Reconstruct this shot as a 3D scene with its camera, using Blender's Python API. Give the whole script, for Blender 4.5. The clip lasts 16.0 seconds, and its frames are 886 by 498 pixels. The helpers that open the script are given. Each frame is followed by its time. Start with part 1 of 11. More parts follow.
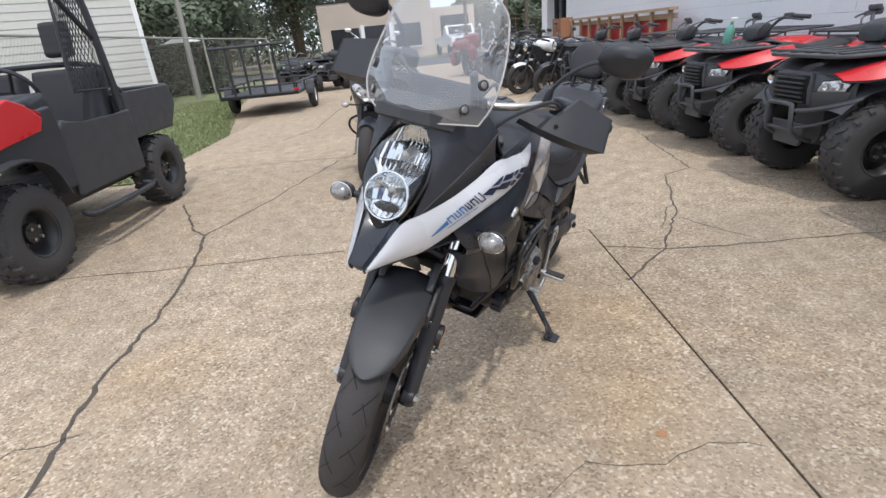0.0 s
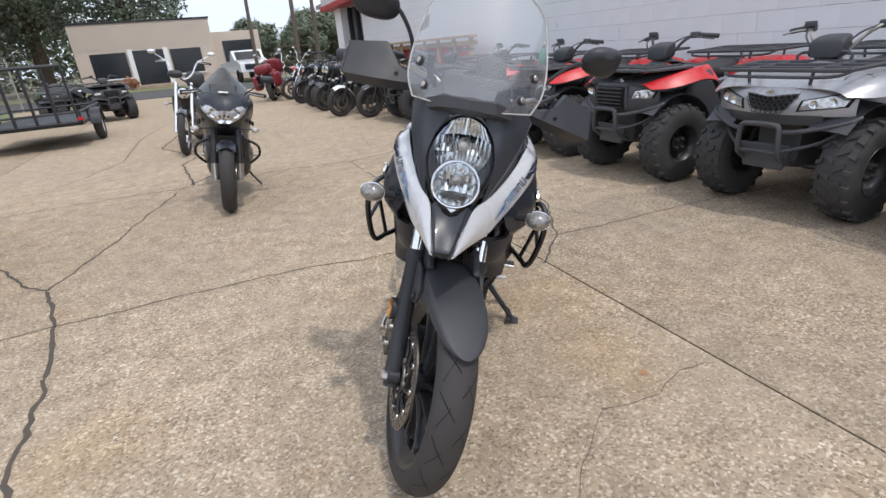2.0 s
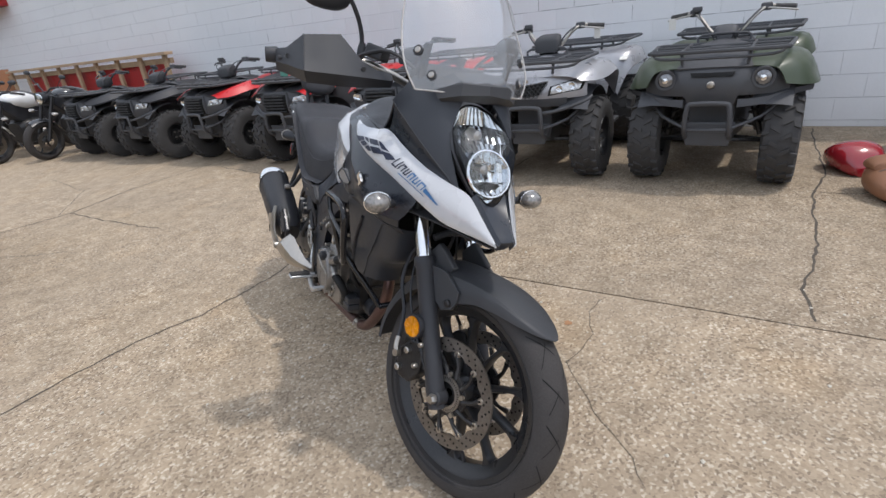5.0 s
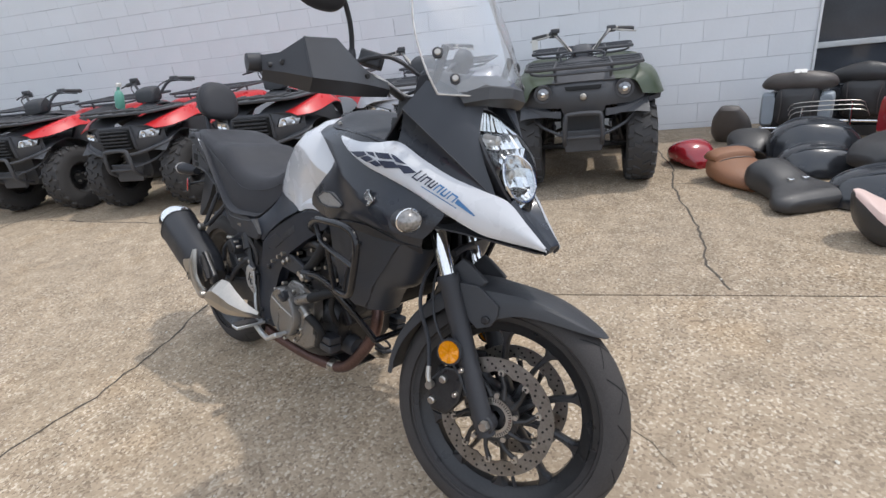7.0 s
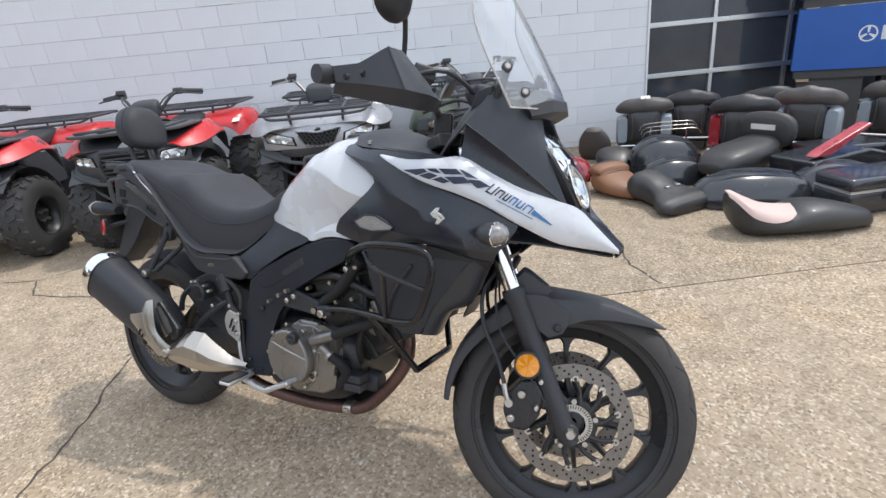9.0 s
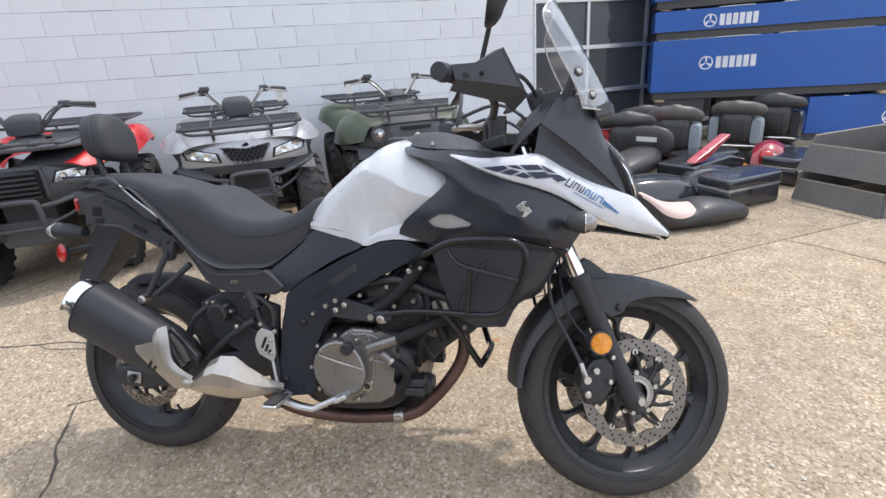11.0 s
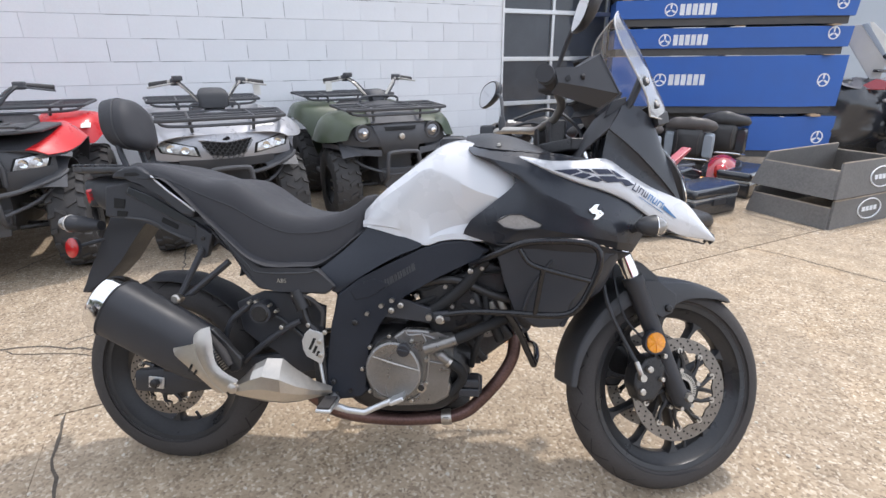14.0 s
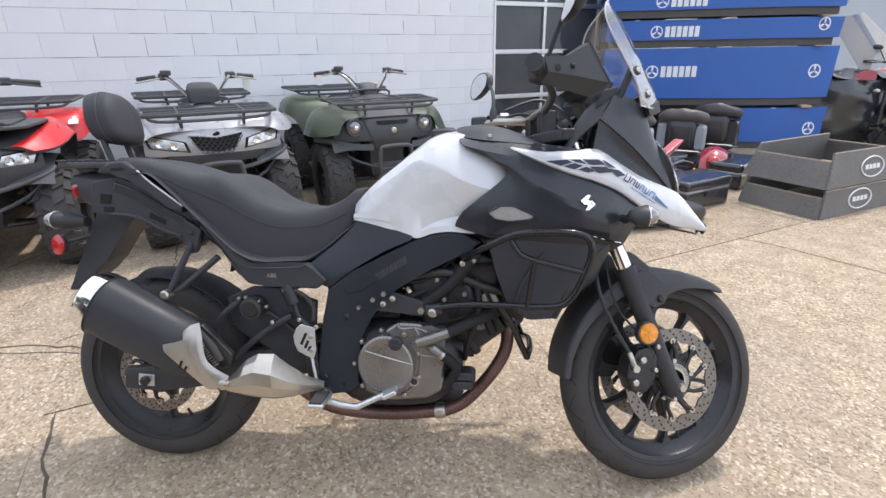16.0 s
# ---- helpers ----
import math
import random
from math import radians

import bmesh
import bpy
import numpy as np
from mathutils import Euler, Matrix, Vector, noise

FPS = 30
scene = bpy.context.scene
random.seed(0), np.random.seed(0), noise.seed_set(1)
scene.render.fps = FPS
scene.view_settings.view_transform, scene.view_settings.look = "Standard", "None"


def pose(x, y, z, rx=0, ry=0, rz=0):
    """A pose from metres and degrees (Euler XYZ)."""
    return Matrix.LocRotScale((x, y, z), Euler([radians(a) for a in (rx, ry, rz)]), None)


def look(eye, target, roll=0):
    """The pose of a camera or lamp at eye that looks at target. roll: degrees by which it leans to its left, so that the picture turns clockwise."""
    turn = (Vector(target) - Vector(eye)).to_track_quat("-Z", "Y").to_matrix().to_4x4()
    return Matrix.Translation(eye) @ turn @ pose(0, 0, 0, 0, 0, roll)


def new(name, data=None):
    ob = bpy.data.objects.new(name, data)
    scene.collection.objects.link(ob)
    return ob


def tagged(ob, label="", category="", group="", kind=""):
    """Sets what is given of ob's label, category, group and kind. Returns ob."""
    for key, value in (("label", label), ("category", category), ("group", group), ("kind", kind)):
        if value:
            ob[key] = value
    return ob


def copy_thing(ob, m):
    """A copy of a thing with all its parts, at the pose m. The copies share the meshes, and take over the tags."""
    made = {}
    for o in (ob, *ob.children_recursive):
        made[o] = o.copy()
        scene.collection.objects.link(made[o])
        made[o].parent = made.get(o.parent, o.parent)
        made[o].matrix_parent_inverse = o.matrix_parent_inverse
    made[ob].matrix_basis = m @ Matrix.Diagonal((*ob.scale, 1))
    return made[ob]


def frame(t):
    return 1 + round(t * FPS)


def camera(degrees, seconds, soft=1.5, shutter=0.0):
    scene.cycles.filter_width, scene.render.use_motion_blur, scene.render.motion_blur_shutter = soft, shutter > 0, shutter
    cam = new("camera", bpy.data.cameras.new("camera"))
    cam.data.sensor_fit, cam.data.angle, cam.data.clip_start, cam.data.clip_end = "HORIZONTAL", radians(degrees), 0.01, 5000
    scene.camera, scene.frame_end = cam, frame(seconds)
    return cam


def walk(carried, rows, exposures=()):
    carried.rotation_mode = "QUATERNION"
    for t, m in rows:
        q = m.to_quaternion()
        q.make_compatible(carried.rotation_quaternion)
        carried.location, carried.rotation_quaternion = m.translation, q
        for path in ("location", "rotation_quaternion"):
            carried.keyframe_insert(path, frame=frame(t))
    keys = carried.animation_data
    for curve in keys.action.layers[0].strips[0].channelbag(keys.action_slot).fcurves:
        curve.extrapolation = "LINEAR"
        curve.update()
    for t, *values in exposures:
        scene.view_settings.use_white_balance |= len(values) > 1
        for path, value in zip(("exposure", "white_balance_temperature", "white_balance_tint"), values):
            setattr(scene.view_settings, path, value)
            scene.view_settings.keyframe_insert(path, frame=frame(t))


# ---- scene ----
cam = camera(81.6, 16.0)
METRES, EYE, TILT, LEAN, TURN = 3.43, 1.245, 0.0, 0.0, 0.0
ROWS = [
    (0.0, 0.0, 0.0, 0.0, -2.14, -22.6, 5.16),
    (0.5, -0.0518, -0.0042, -0.0037, -7.47, -21.67, 4.87),
    (1.0, -0.0981, 0.0015, -0.0033, -12.8, -21.24, 4.73),
    (1.5, -0.1504, 0.0049, -0.0028, -18.47, -21.45, 4.7),
    (2.0, -0.1921, 0.0152, -0.0029, -24.59, -21.87, 4.54),
    (2.5, -0.2261, 0.0536, -0.0057, -30.83, -22.15, 4.41),
    (3.0, -0.259, 0.0864, -0.0036, -36.97, -22.24, 4.27),
    (3.5, -0.2982, 0.1121, 0.0011, -42.81, -22.33, 4.44),
    (4.0, -0.3207, 0.1299, 0.0003, -48.35, -22.59, 4.91),
    (6.5, -0.3875, 0.2876, 0.0003, -73.05, -23.56, 6.66),
    (7.0, -0.3864, 0.3187, -0.0029, -77.53, -22.69, 6.34),
    (7.5, -0.3868, 0.352, 0.0007, -81.95, -22.03, 5.96),
    (8.0, -0.3876, 0.3835, -0.0001, -86.43, -21.53, 5.62),
    (8.5, -0.3913, 0.4325, 0.0006, -91.03, -21.38, 5.45),
    (9.0, -0.3909, 0.475, 0.0012, -95.21, -21.27, 5.23),
    (11.5, -0.36, 0.6558, 0.0007, -112.74, -20.05, 3.52),
    (12.0, -0.344, 0.6725, 0.0029, -114.53, -20.01, 3.32),
    (12.5, -0.3447, 0.6867, 0.0067, -115.45, -19.94, 2.65),
    (13.0, -0.3383, 0.7068, 0.0062, -115.94, -20.0, 1.73),
    (13.5, -0.3331, 0.7204, 0.0042, -116.11, -20.02, 0.9),
    (14.0, -0.3364, 0.7221, 0.0017, -116.27, -20.02, 0.52),
    (14.5, -0.3389, 0.7207, 0.0013, -116.47, -20.0, 0.54),
    (15.0, -0.3395, 0.7207, 0.0011, -116.61, -20.07, 0.73),
    (15.5, -0.3379, 0.7192, 0.0002, -116.87, -20.32, 0.87),
    (16.0, -0.3354, 0.7189, -0.001, -117.05, -20.61, 0.87),
]
walk(cam, [(t, pose(0, 0, EYE, TILT, LEAN, TURN) @ pose(METRES * x, METRES * y, METRES * z, 90 + pitch, roll, yaw)) for t, x, y, z, yaw, pitch, roll in ROWS],
     exposures=[(0.0, -0.13, 6250, 11), (3.5, -0.34, 6300, 11), (7.0, -0.18, 6280, 10), (9.0, 0.02, 6250, 9), (12.0, 0.16, 6300, 11), (16.0, 0.20, 6300, 12)])

# ---- sky and sun ----
world = bpy.data.worlds.new("sky")
scene.world = world
world.use_nodes = True
wn, wl = world.node_tree.nodes, world.node_tree.links
wn.clear()
SUN_TO = Vector((0.17, -0.46, 1.0)).normalized()
sky = wn.new("ShaderNodeTexSky")
sky.sky_type = "NISHITA"
sky.sun_disc = False
sky.sun_elevation = math.asin(SUN_TO.z)
sky.sun_rotation = math.atan2(SUN_TO.x, SUN_TO.y)
sky.air_density, sky.dust_density = 1.0, 2.5
w_scale = wn.new("ShaderNodeVectorMath")
w_scale.operation = "SCALE"
w_scale.inputs["Scale"].default_value = 0.10
wl.new(sky.outputs["Color"], w_scale.inputs[0])
w_coord = wn.new("ShaderNodeTexCoord")
w_map = wn.new("ShaderNodeMapping")
w_map.inputs["Scale"].default_value = (1.0, 1.0, 3.0)
wl.new(w_coord.outputs["Generated"], w_map.inputs["Vector"])
w_noise = wn.new("ShaderNodeTexNoise")
w_noise.inputs["Scale"].default_value = 2.2
w_noise.inputs["Detail"].default_value = 6
wl.new(w_map.outputs["Vector"], w_noise.inputs["Vector"])
w_ramp = wn.new("ShaderNodeValToRGB")
w_ramp.color_ramp.elements[0].position, w_ramp.color_ramp.elements[0].color = 0.25, (0.50, 0.57, 0.68, 1)
w_ramp.color_ramp.elements[1].position, w_ramp.color_ramp.elements[1].color = 0.75, (0.86, 0.88, 0.90, 1)
wl.new(w_noise.outputs["Fac"], w_ramp.inputs["Fac"])
w_mix = wn.new("ShaderNodeMix")
w_mix.data_type = "RGBA"
w_mix.inputs["Factor"].default_value = 0.75
wl.new(w_scale.outputs["Vector"], w_mix.inputs["A"])
wl.new(w_ramp.outputs["Color"], w_mix.inputs["B"])
w_bg = wn.new("ShaderNodeBackground")
w_bg.inputs["Strength"].default_value = 2.12
wl.new(w_mix.outputs["Result"], w_bg.inputs["Color"])
w_out = wn.new("ShaderNodeOutputWorld")
wl.new(w_bg.outputs["Background"], w_out.inputs["Surface"])

sun = new("sun", bpy.data.lights.new("sun", "SUN"))
sun.data.energy, sun.data.angle, sun.data.color = 2.12, radians(1.8), (1.0, 0.94, 0.86)
sun.matrix_world = look(SUN_TO * 40, (0, 0, 0))


# ---- materials ----
def mat(name, col, rough=0.5, metal=0.0, var=0.18, scale=9.0, bump=0.0, bscale=160.0, coat=0.0, rvar=0.12, spec=0.5):
    """A painted, moulded or cast surface: base colour with two scales of variation, uneven gloss and fine relief."""
    m = bpy.data.materials.new(name)
    m.use_nodes = True
    n, l = m.node_tree.nodes, m.node_tree.links
    b = n["Principled BSDF"]
    tc = n.new("ShaderNodeTexCoord")
    big, fine = n.new("ShaderNodeTexNoise"), n.new("ShaderNodeTexNoise")
    big.inputs["Scale"].default_value, big.inputs["Detail"].default_value = scale, 5
    fine.inputs["Scale"].default_value, fine.inputs["Detail"].default_value = bscale, 3
    l.new(tc.outputs["Object"], big.inputs["Vector"])
    l.new(tc.outputs["Object"], fine.inputs["Vector"])
    both = n.new("ShaderNodeMath")
    both.operation = "ADD"
    l.new(big.outputs["Fac"], both.inputs[0])
    l.new(fine.outputs["Fac"], both.inputs[1])
    span = n.new("ShaderNodeMapRange")
    span.inputs["From Min"].default_value, span.inputs["From Max"].default_value = 0.6, 1.4
    span.inputs["To Min"].default_value, span.inputs["To Max"].default_value = 1 - var, 1 + var
    l.new(both.outputs[0], span.inputs["Value"])
    tint = n.new("ShaderNodeVectorMath")
    tint.operation = "SCALE"
    tint.inputs[0].default_value = col
    l.new(span.outputs["Result"], tint.inputs["Scale"])
    l.new(tint.outputs["Vector"], b.inputs["Base Color"])
    gloss = n.new("ShaderNodeMapRange")
    gloss.inputs["From Min"].default_value, gloss.inputs["From Max"].default_value = 0.3, 0.7
    gloss.inputs["To Min"].default_value, gloss.inputs["To Max"].default_value = max(0.02, rough - rvar), min(1, rough + rvar)
    l.new(big.outputs["Fac"], gloss.inputs["Value"])
    l.new(gloss.outputs["Result"], b.inputs["Roughness"])
    b.inputs["Metallic"].default_value = metal
    b.inputs["Specular IOR Level"].default_value = spec
    b.inputs["Coat Weight"].default_value = coat
    b.inputs["Coat Roughness"].default_value = 0.08
    if bump:
        bp = n.new("ShaderNodeBump")
        bp.inputs["Strength"].default_value, bp.inputs["Distance"].default_value = bump, 0.002
        l.new(fine.outputs["Fac"], bp.inputs["Height"])
        l.new(bp.outputs["Normal"], b.inputs["Normal"])
    return m


def clear(name, tint, gloss_rough=0.05, face=0.06, edge=0.7, haze=0.0):
    """Thin clear plastic or glass: see-through with a tint and a little scattering, mirror gloss that grows towards the rim."""
    m = bpy.data.materials.new(name)
    m.use_nodes = True
    n, l = m.node_tree.nodes, m.node_tree.links
    n.clear()
    out, mix, body = n.new("ShaderNodeOutputMaterial"), n.new("ShaderNodeMixShader"), n.new("ShaderNodeMixShader")
    tr, gl, df = n.new("ShaderNodeBsdfTransparent"), n.new("ShaderNodeBsdfGlossy"), n.new("ShaderNodeBsdfDiffuse")
    tr.inputs["Color"].default_value = (*tint, 1)
    df.inputs["Color"].default_value = (0.8, 0.8, 0.8, 1)
    gl.inputs["Roughness"].default_value = gloss_rough
    body.inputs[0].default_value = haze
    l.new(tr.outputs[0], body.inputs[1])
    l.new(df.outputs[0], body.inputs[2])
    lw, pw, sc = n.new("ShaderNodeLayerWeight"), n.new("ShaderNodeMath"), n.new("ShaderNodeMapRange")
    lw.inputs["Blend"].default_value = 0.5
    pw.operation = "POWER"
    pw.inputs[1].default_value = 3.0
    sc.inputs["To Min"].default_value, sc.inputs["To Max"].default_value = face, edge
    l.new(lw.outputs["Facing"], pw.inputs[0])
    l.new(pw.outputs[0], sc.inputs["Value"])
    l.new(sc.outputs["Result"], mix.inputs[0])
    l.new(body.outputs[0], mix.inputs[1])
    l.new(gl.outputs[0], mix.inputs[2])
    l.new(mix.outputs[0], out.inputs["Surface"])
    return m


def concrete(name, tan, grey, tone=1.0):
    """Weathered exposed-aggregate concrete: pebbles of many colours in a tan paste, stains, fine relief."""
    m = bpy.data.materials.new(name)
    m.use_nodes = True
    n, l = m.node_tree.nodes, m.node_tree.links
    b = n["Principled BSDF"]
    geo = n.new("ShaderNodeNewGeometry")
    warp = n.new("ShaderNodeTexNoise")
    warp.inputs["Scale"].default_value = 60
    l.new(geo.outputs["Position"], warp.inputs["Vector"])
    push = n.new("ShaderNodeMix")
    push.data_type = "VECTOR"
    push.inputs["Factor"].default_value = 0.012
    l.new(geo.outputs["Position"], push.inputs["A"])
    l.new(warp.outputs["Color"], push.inputs["B"])
    cell = n.new("ShaderNodeTexVoronoi")
    cell.inputs["Scale"].default_value = 112
    l.new(push.outputs["Result"], cell.inputs["Vector"])
    sep = n.new("ShaderNodeSeparateColor")
    l.new(cell.outputs["Color"], sep.inputs["Color"])
    peb = n.new("ShaderNodeValToRGB")
    e = peb.color_ramp.elements
    e[0].position, e[0].color = 0.0, (0.16, 0.118, 0.085, 1)
    e[1].position, e[1].color = 1.0, (0.76, 0.67, 0.545, 1)
    for at, c in ((0.12, (0.205, 0.155, 0.112)), (0.20, (0.33, 0.25, 0.17)), (0.55, (0.42, 0.33, 0.235)), (0.80, (0.485, 0.385, 0.275)), (0.90, (0.64, 0.545, 0.425))):
        x = e.new(at)
        x.color = (*c, 1)
    l.new(sep.outputs["Red"], peb.inputs["Fac"])
    blot = n.new("ShaderNodeTexNoise")
    blot.inputs["Scale"].default_value, blot.inputs["Detail"].default_value = 0.55, 6
    l.new(geo.outputs["Position"], blot.inputs["Vector"])
    base = n.new("ShaderNodeValToRGB")
    base.color_ramp.elements[0].position, base.color_ramp.elements[0].color = 0.36, (*grey, 1)
    base.color_ramp.elements[1].position, base.color_ramp.elements[1].color = 0.66, (*tan, 1)
    l.new(blot.outputs["Fac"], base.inputs["Fac"])
    expose = n.new("ShaderNodeTexNoise")
    expose.inputs["Scale"].default_value, expose.inputs["Detail"].default_value = 1.3, 4
    l.new(geo.outputs["Position"], expose.inputs["Vector"])
    much = n.new("ShaderNodeMapRange")
    much.inputs["From Min"].default_value, much.inputs["From Max"].default_value = 0.35, 0.62
    much.inputs["To Min"].default_value, much.inputs["To Max"].default_value = 0.38, 0.68
    l.new(expose.outputs["Fac"], much.inputs["Value"])
    mix = n.new("ShaderNodeMix")
    mix.data_type = "RGBA"
    l.new(much.outputs["Result"], mix.inputs["Factor"])
    l.new(base.outputs["Color"], mix.inputs["A"])
    l.new(peb.outputs["Color"], mix.inputs["B"])
    dirt = n.new("ShaderNodeTexNoise")
    dirt.inputs["Scale"].default_value, dirt.inputs["Detail"].default_value = 7, 8
    l.new(geo.outputs["Position"], dirt.inputs["Vector"])
    dr = n.new("ShaderNodeMapRange")
    dr.inputs["From Min"].default_value, dr.inputs["From Max"].default_value = 0.3, 0.7
    dr.inputs["To Min"].default_value, dr.inputs["To Max"].default_value = 0.82 * tone, 1.12 * tone
    l.new(dirt.outputs["Fac"], dr.inputs["Value"])
    fin = n.new("ShaderNodeVectorMath")
    fin.operation = "SCALE"
    l.new(mix.outputs["Result"], fin.inputs[0])
    l.new(dr.outputs["Result"], fin.inputs["Scale"])
    # soft rusty stains, ragged at the rim, and faint ones all over
    ragged, spread = n.new("ShaderNodeTexNoise"), n.new("ShaderNodeMapRange")
    ragged.inputs["Scale"].default_value, ragged.inputs["Detail"].default_value = 2.6, 7
    l.new(geo.outputs["Position"], ragged.inputs["Vector"])
    spread.inputs["From Min"].default_value, spread.inputs["From Max"].default_value = 0.56, 0.80
    spread.inputs["To Max"].default_value = 0.28
    l.new(ragged.outputs["Fac"], spread.inputs["Value"])
    total = spread.outputs["Result"]
    for cx, cy, r in ((-1.32, 1.90, 0.40), (0.66, 2.0, 0.50), (0.62, 1.45, 0.35), (0.62, 0.44, 0.22)):
        far, fade, torn, plus = n.new("ShaderNodeVectorMath"), n.new("ShaderNodeMapRange"), n.new("ShaderNodeMath"), n.new("ShaderNodeMath")
        far.operation = "DISTANCE"
        far.inputs[1].default_value = (cx, cy, 0)
        l.new(geo.outputs["Position"], far.inputs[0])
        fade.interpolation_type = "SMOOTHSTEP"
        fade.inputs["From Min"].default_value, fade.inputs["From Max"].default_value = r, 0.05
        fade.inputs["To Min"].default_value, fade.inputs["To Max"].default_value = 0.0, 0.45
        l.new(far.outputs["Value"], fade.inputs["Value"])
        torn.operation = "MULTIPLY"
        l.new(fade.outputs["Result"], torn.inputs[0])
        l.new(ragged.outputs["Fac"], torn.inputs[1])
        plus.use_clamp = True
        l.new(torn.outputs[0], plus.inputs[0])
        l.new(total, plus.inputs[1])
        total = plus.outputs[0]
    rust = n.new("ShaderNodeMix")
    rust.data_type, rust.blend_type = "RGBA", "MULTIPLY"
    rust.inputs["B"].default_value = (1.08, 0.88, 0.60, 1)
    l.new(total, rust.inputs["Factor"])
    l.new(fin.outputs["Vector"], rust.inputs["A"])
    l.new(rust.outputs["Result"], b.inputs["Base Color"])
    b.inputs["Roughness"].default_value = 0.95
    b.inputs["Specular IOR Level"].default_value = 0.15
    bp = n.new("ShaderNodeBump")
    bp.inputs["Strength"].default_value, bp.inputs["Distance"].default_value = 0.42, 0.003
    l.new(cell.outputs["Distance"], bp.inputs["Height"])
    bp.invert = True
    l.new(bp.outputs["Normal"], b.inputs["Normal"])
    return m


def random_tint(m, amount):
    """Lets each piece differ a little in tone by its object's random number."""
    n, l = m.node_tree.nodes, m.node_tree.links
    b = n["Principled BSDF"]
    src = b.inputs["Base Color"].links[0].from_socket
    info, span, mul = n.new("ShaderNodeObjectInfo"), n.new("ShaderNodeMapRange"), n.new("ShaderNodeVectorMath")
    span.inputs["To Min"].default_value, span.inputs["To Max"].default_value = 1 - amount, 1 + amount
    mul.operation = "SCALE"
    l.new(info.outputs["Random"], span.inputs["Value"])
    l.new(src, mul.inputs[0])
    l.new(span.outputs["Result"], mul.inputs["Scale"])
    l.new(mul.outputs["Vector"], b.inputs["Base Color"])
    return m


M_CONC = random_tint(concrete("aggregate_concrete", (0.402, 0.317, 0.222), (0.328, 0.267, 0.202), 0.955), 0.05)
# the same concrete in a darker tone, for the east slabs
M_CONC_DARK = random_tint(concrete("older_aggregate_concrete", (0.402, 0.317, 0.222), (0.328, 0.267, 0.202), 0.86), 0.02)
M_DIRT = mat("joint_dirt", (0.085, 0.07, 0.055), 0.95, var=0.4, scale=20, bump=0.6)
M_ASPHALT = mat("asphalt", (0.075, 0.073, 0.072), 0.9, var=0.25, scale=0.8, bump=0.5, bscale=90)
M_EARTH = mat("lot_ground", (0.20, 0.17, 0.12), 0.95, var=0.3, scale=0.5, bump=0.4, bscale=30)
M_GRASS = mat("grass_blades", (0.172, 0.198, 0.082), 0.7, var=0.5, scale=3)
M_BLOCK = random_tint(mat("white_block_paint", (0.79, 0.795, 0.81), 0.7, var=0.05, scale=1.3, bump=0.35, bscale=120), 0.014)
M_OPENJOINT = mat("open_dirty_joint", (0.16, 0.16, 0.17), 0.9, var=0.4, scale=20)
M_JOINT = mat("painted_mortar", (0.50, 0.50, 0.52), 0.85, var=0.35, scale=3.0, bump=0.5)
M_REDBAND = mat("red_fascia_paint", (0.42, 0.03, 0.03), 0.45)
M_DOORGLASS = mat("dark_door_glass", (0.058, 0.063, 0.074), 0.08, var=0.3, scale=2, rvar=0.03)
M_ALU = mat("mill_aluminium", (0.62, 0.63, 0.64), 0.38, 0.85, var=0.1, scale=6)
M_WHITEP = mat("white_paint", (0.78, 0.78, 0.78), 0.35, var=0.03, coat=0.6)
M_PEARL = mat("pearl_white_paint", (0.56, 0.565, 0.585), 0.30, var=0.03, coat=1.0, bump=0.03, bscale=500)
M_MATTE = mat("matte_black_plastic", (0.031, 0.032, 0.037), 0.48, var=0.25, bump=0.15, bscale=900, spec=0.4)
M_GLOSSB = mat("gloss_black_paint", (0.026, 0.028, 0.033), 0.22, var=0.15, coat=0.6, rvar=0.06)
M_COWL = mat("dark_navy_black_cowl", (0.019, 0.022, 0.030), 0.34, var=0.15, coat=0.2, spec=0.42)
M_PANEL = mat("slate_grey_frame_cover", (0.019, 0.022, 0.030), 0.42, var=0.12, spec=0.3)
M_BAR = mat("gloss_black_tube", (0.012, 0.012, 0.014), 0.17, var=0.1, rvar=0.05, spec=0.45)
M_GREYPL = mat("weathered_grey_plastic", (0.038, 0.039, 0.043), 0.55, var=0.2, bump=0.15, bscale=700)
M_SEAT = mat("black_seat_vinyl", (0.036, 0.036, 0.041), 0.62, var=0.15, spec=0.35, bump=0.3, bscale=1400)
M_HOSE = mat("dull_black_hose", (0.016, 0.016, 0.017), 0.62, var=0.2, spec=0.28)
M_RUBBER = mat("tyre_rubber", (0.050, 0.046, 0.045), 0.78, var=0.25, spec=0.3, scale=14, bump=0.3, bscale=300)
# near-black: painted shade of grooves, holes and slots, and some black parts
M_NEARBLK = mat("tread_groove_rubber", (0.008, 0.008, 0.008), 0.9)
M_RIM = mat("black_cast_rim", (0.034, 0.034, 0.036), 0.35, 0.3, var=0.2)
M_STEEL = mat("brushed_steel", (0.46, 0.43, 0.39), 0.34, 0.95, var=0.06, scale=60, rvar=0.04)
M_DISC = mat("brake_disc_steel", (0.21, 0.19, 0.17), 0.42, 0.85, var=0.25, scale=25)
M_CHROME = mat("chrome", (0.80, 0.80, 0.80), 0.10, 1.0, var=0.05, rvar=0.05)
M_ENGINE = mat("grey_cast_engine_case", (0.235, 0.225, 0.215), 0.33, 0.75, var=0.25, scale=12, bump=0.25, bscale=350)
M_ENGDARK = mat("dark_engine_metal", (0.032, 0.031, 0.032), 0.36, 0.4, var=0.35, scale=20, bump=0.3)
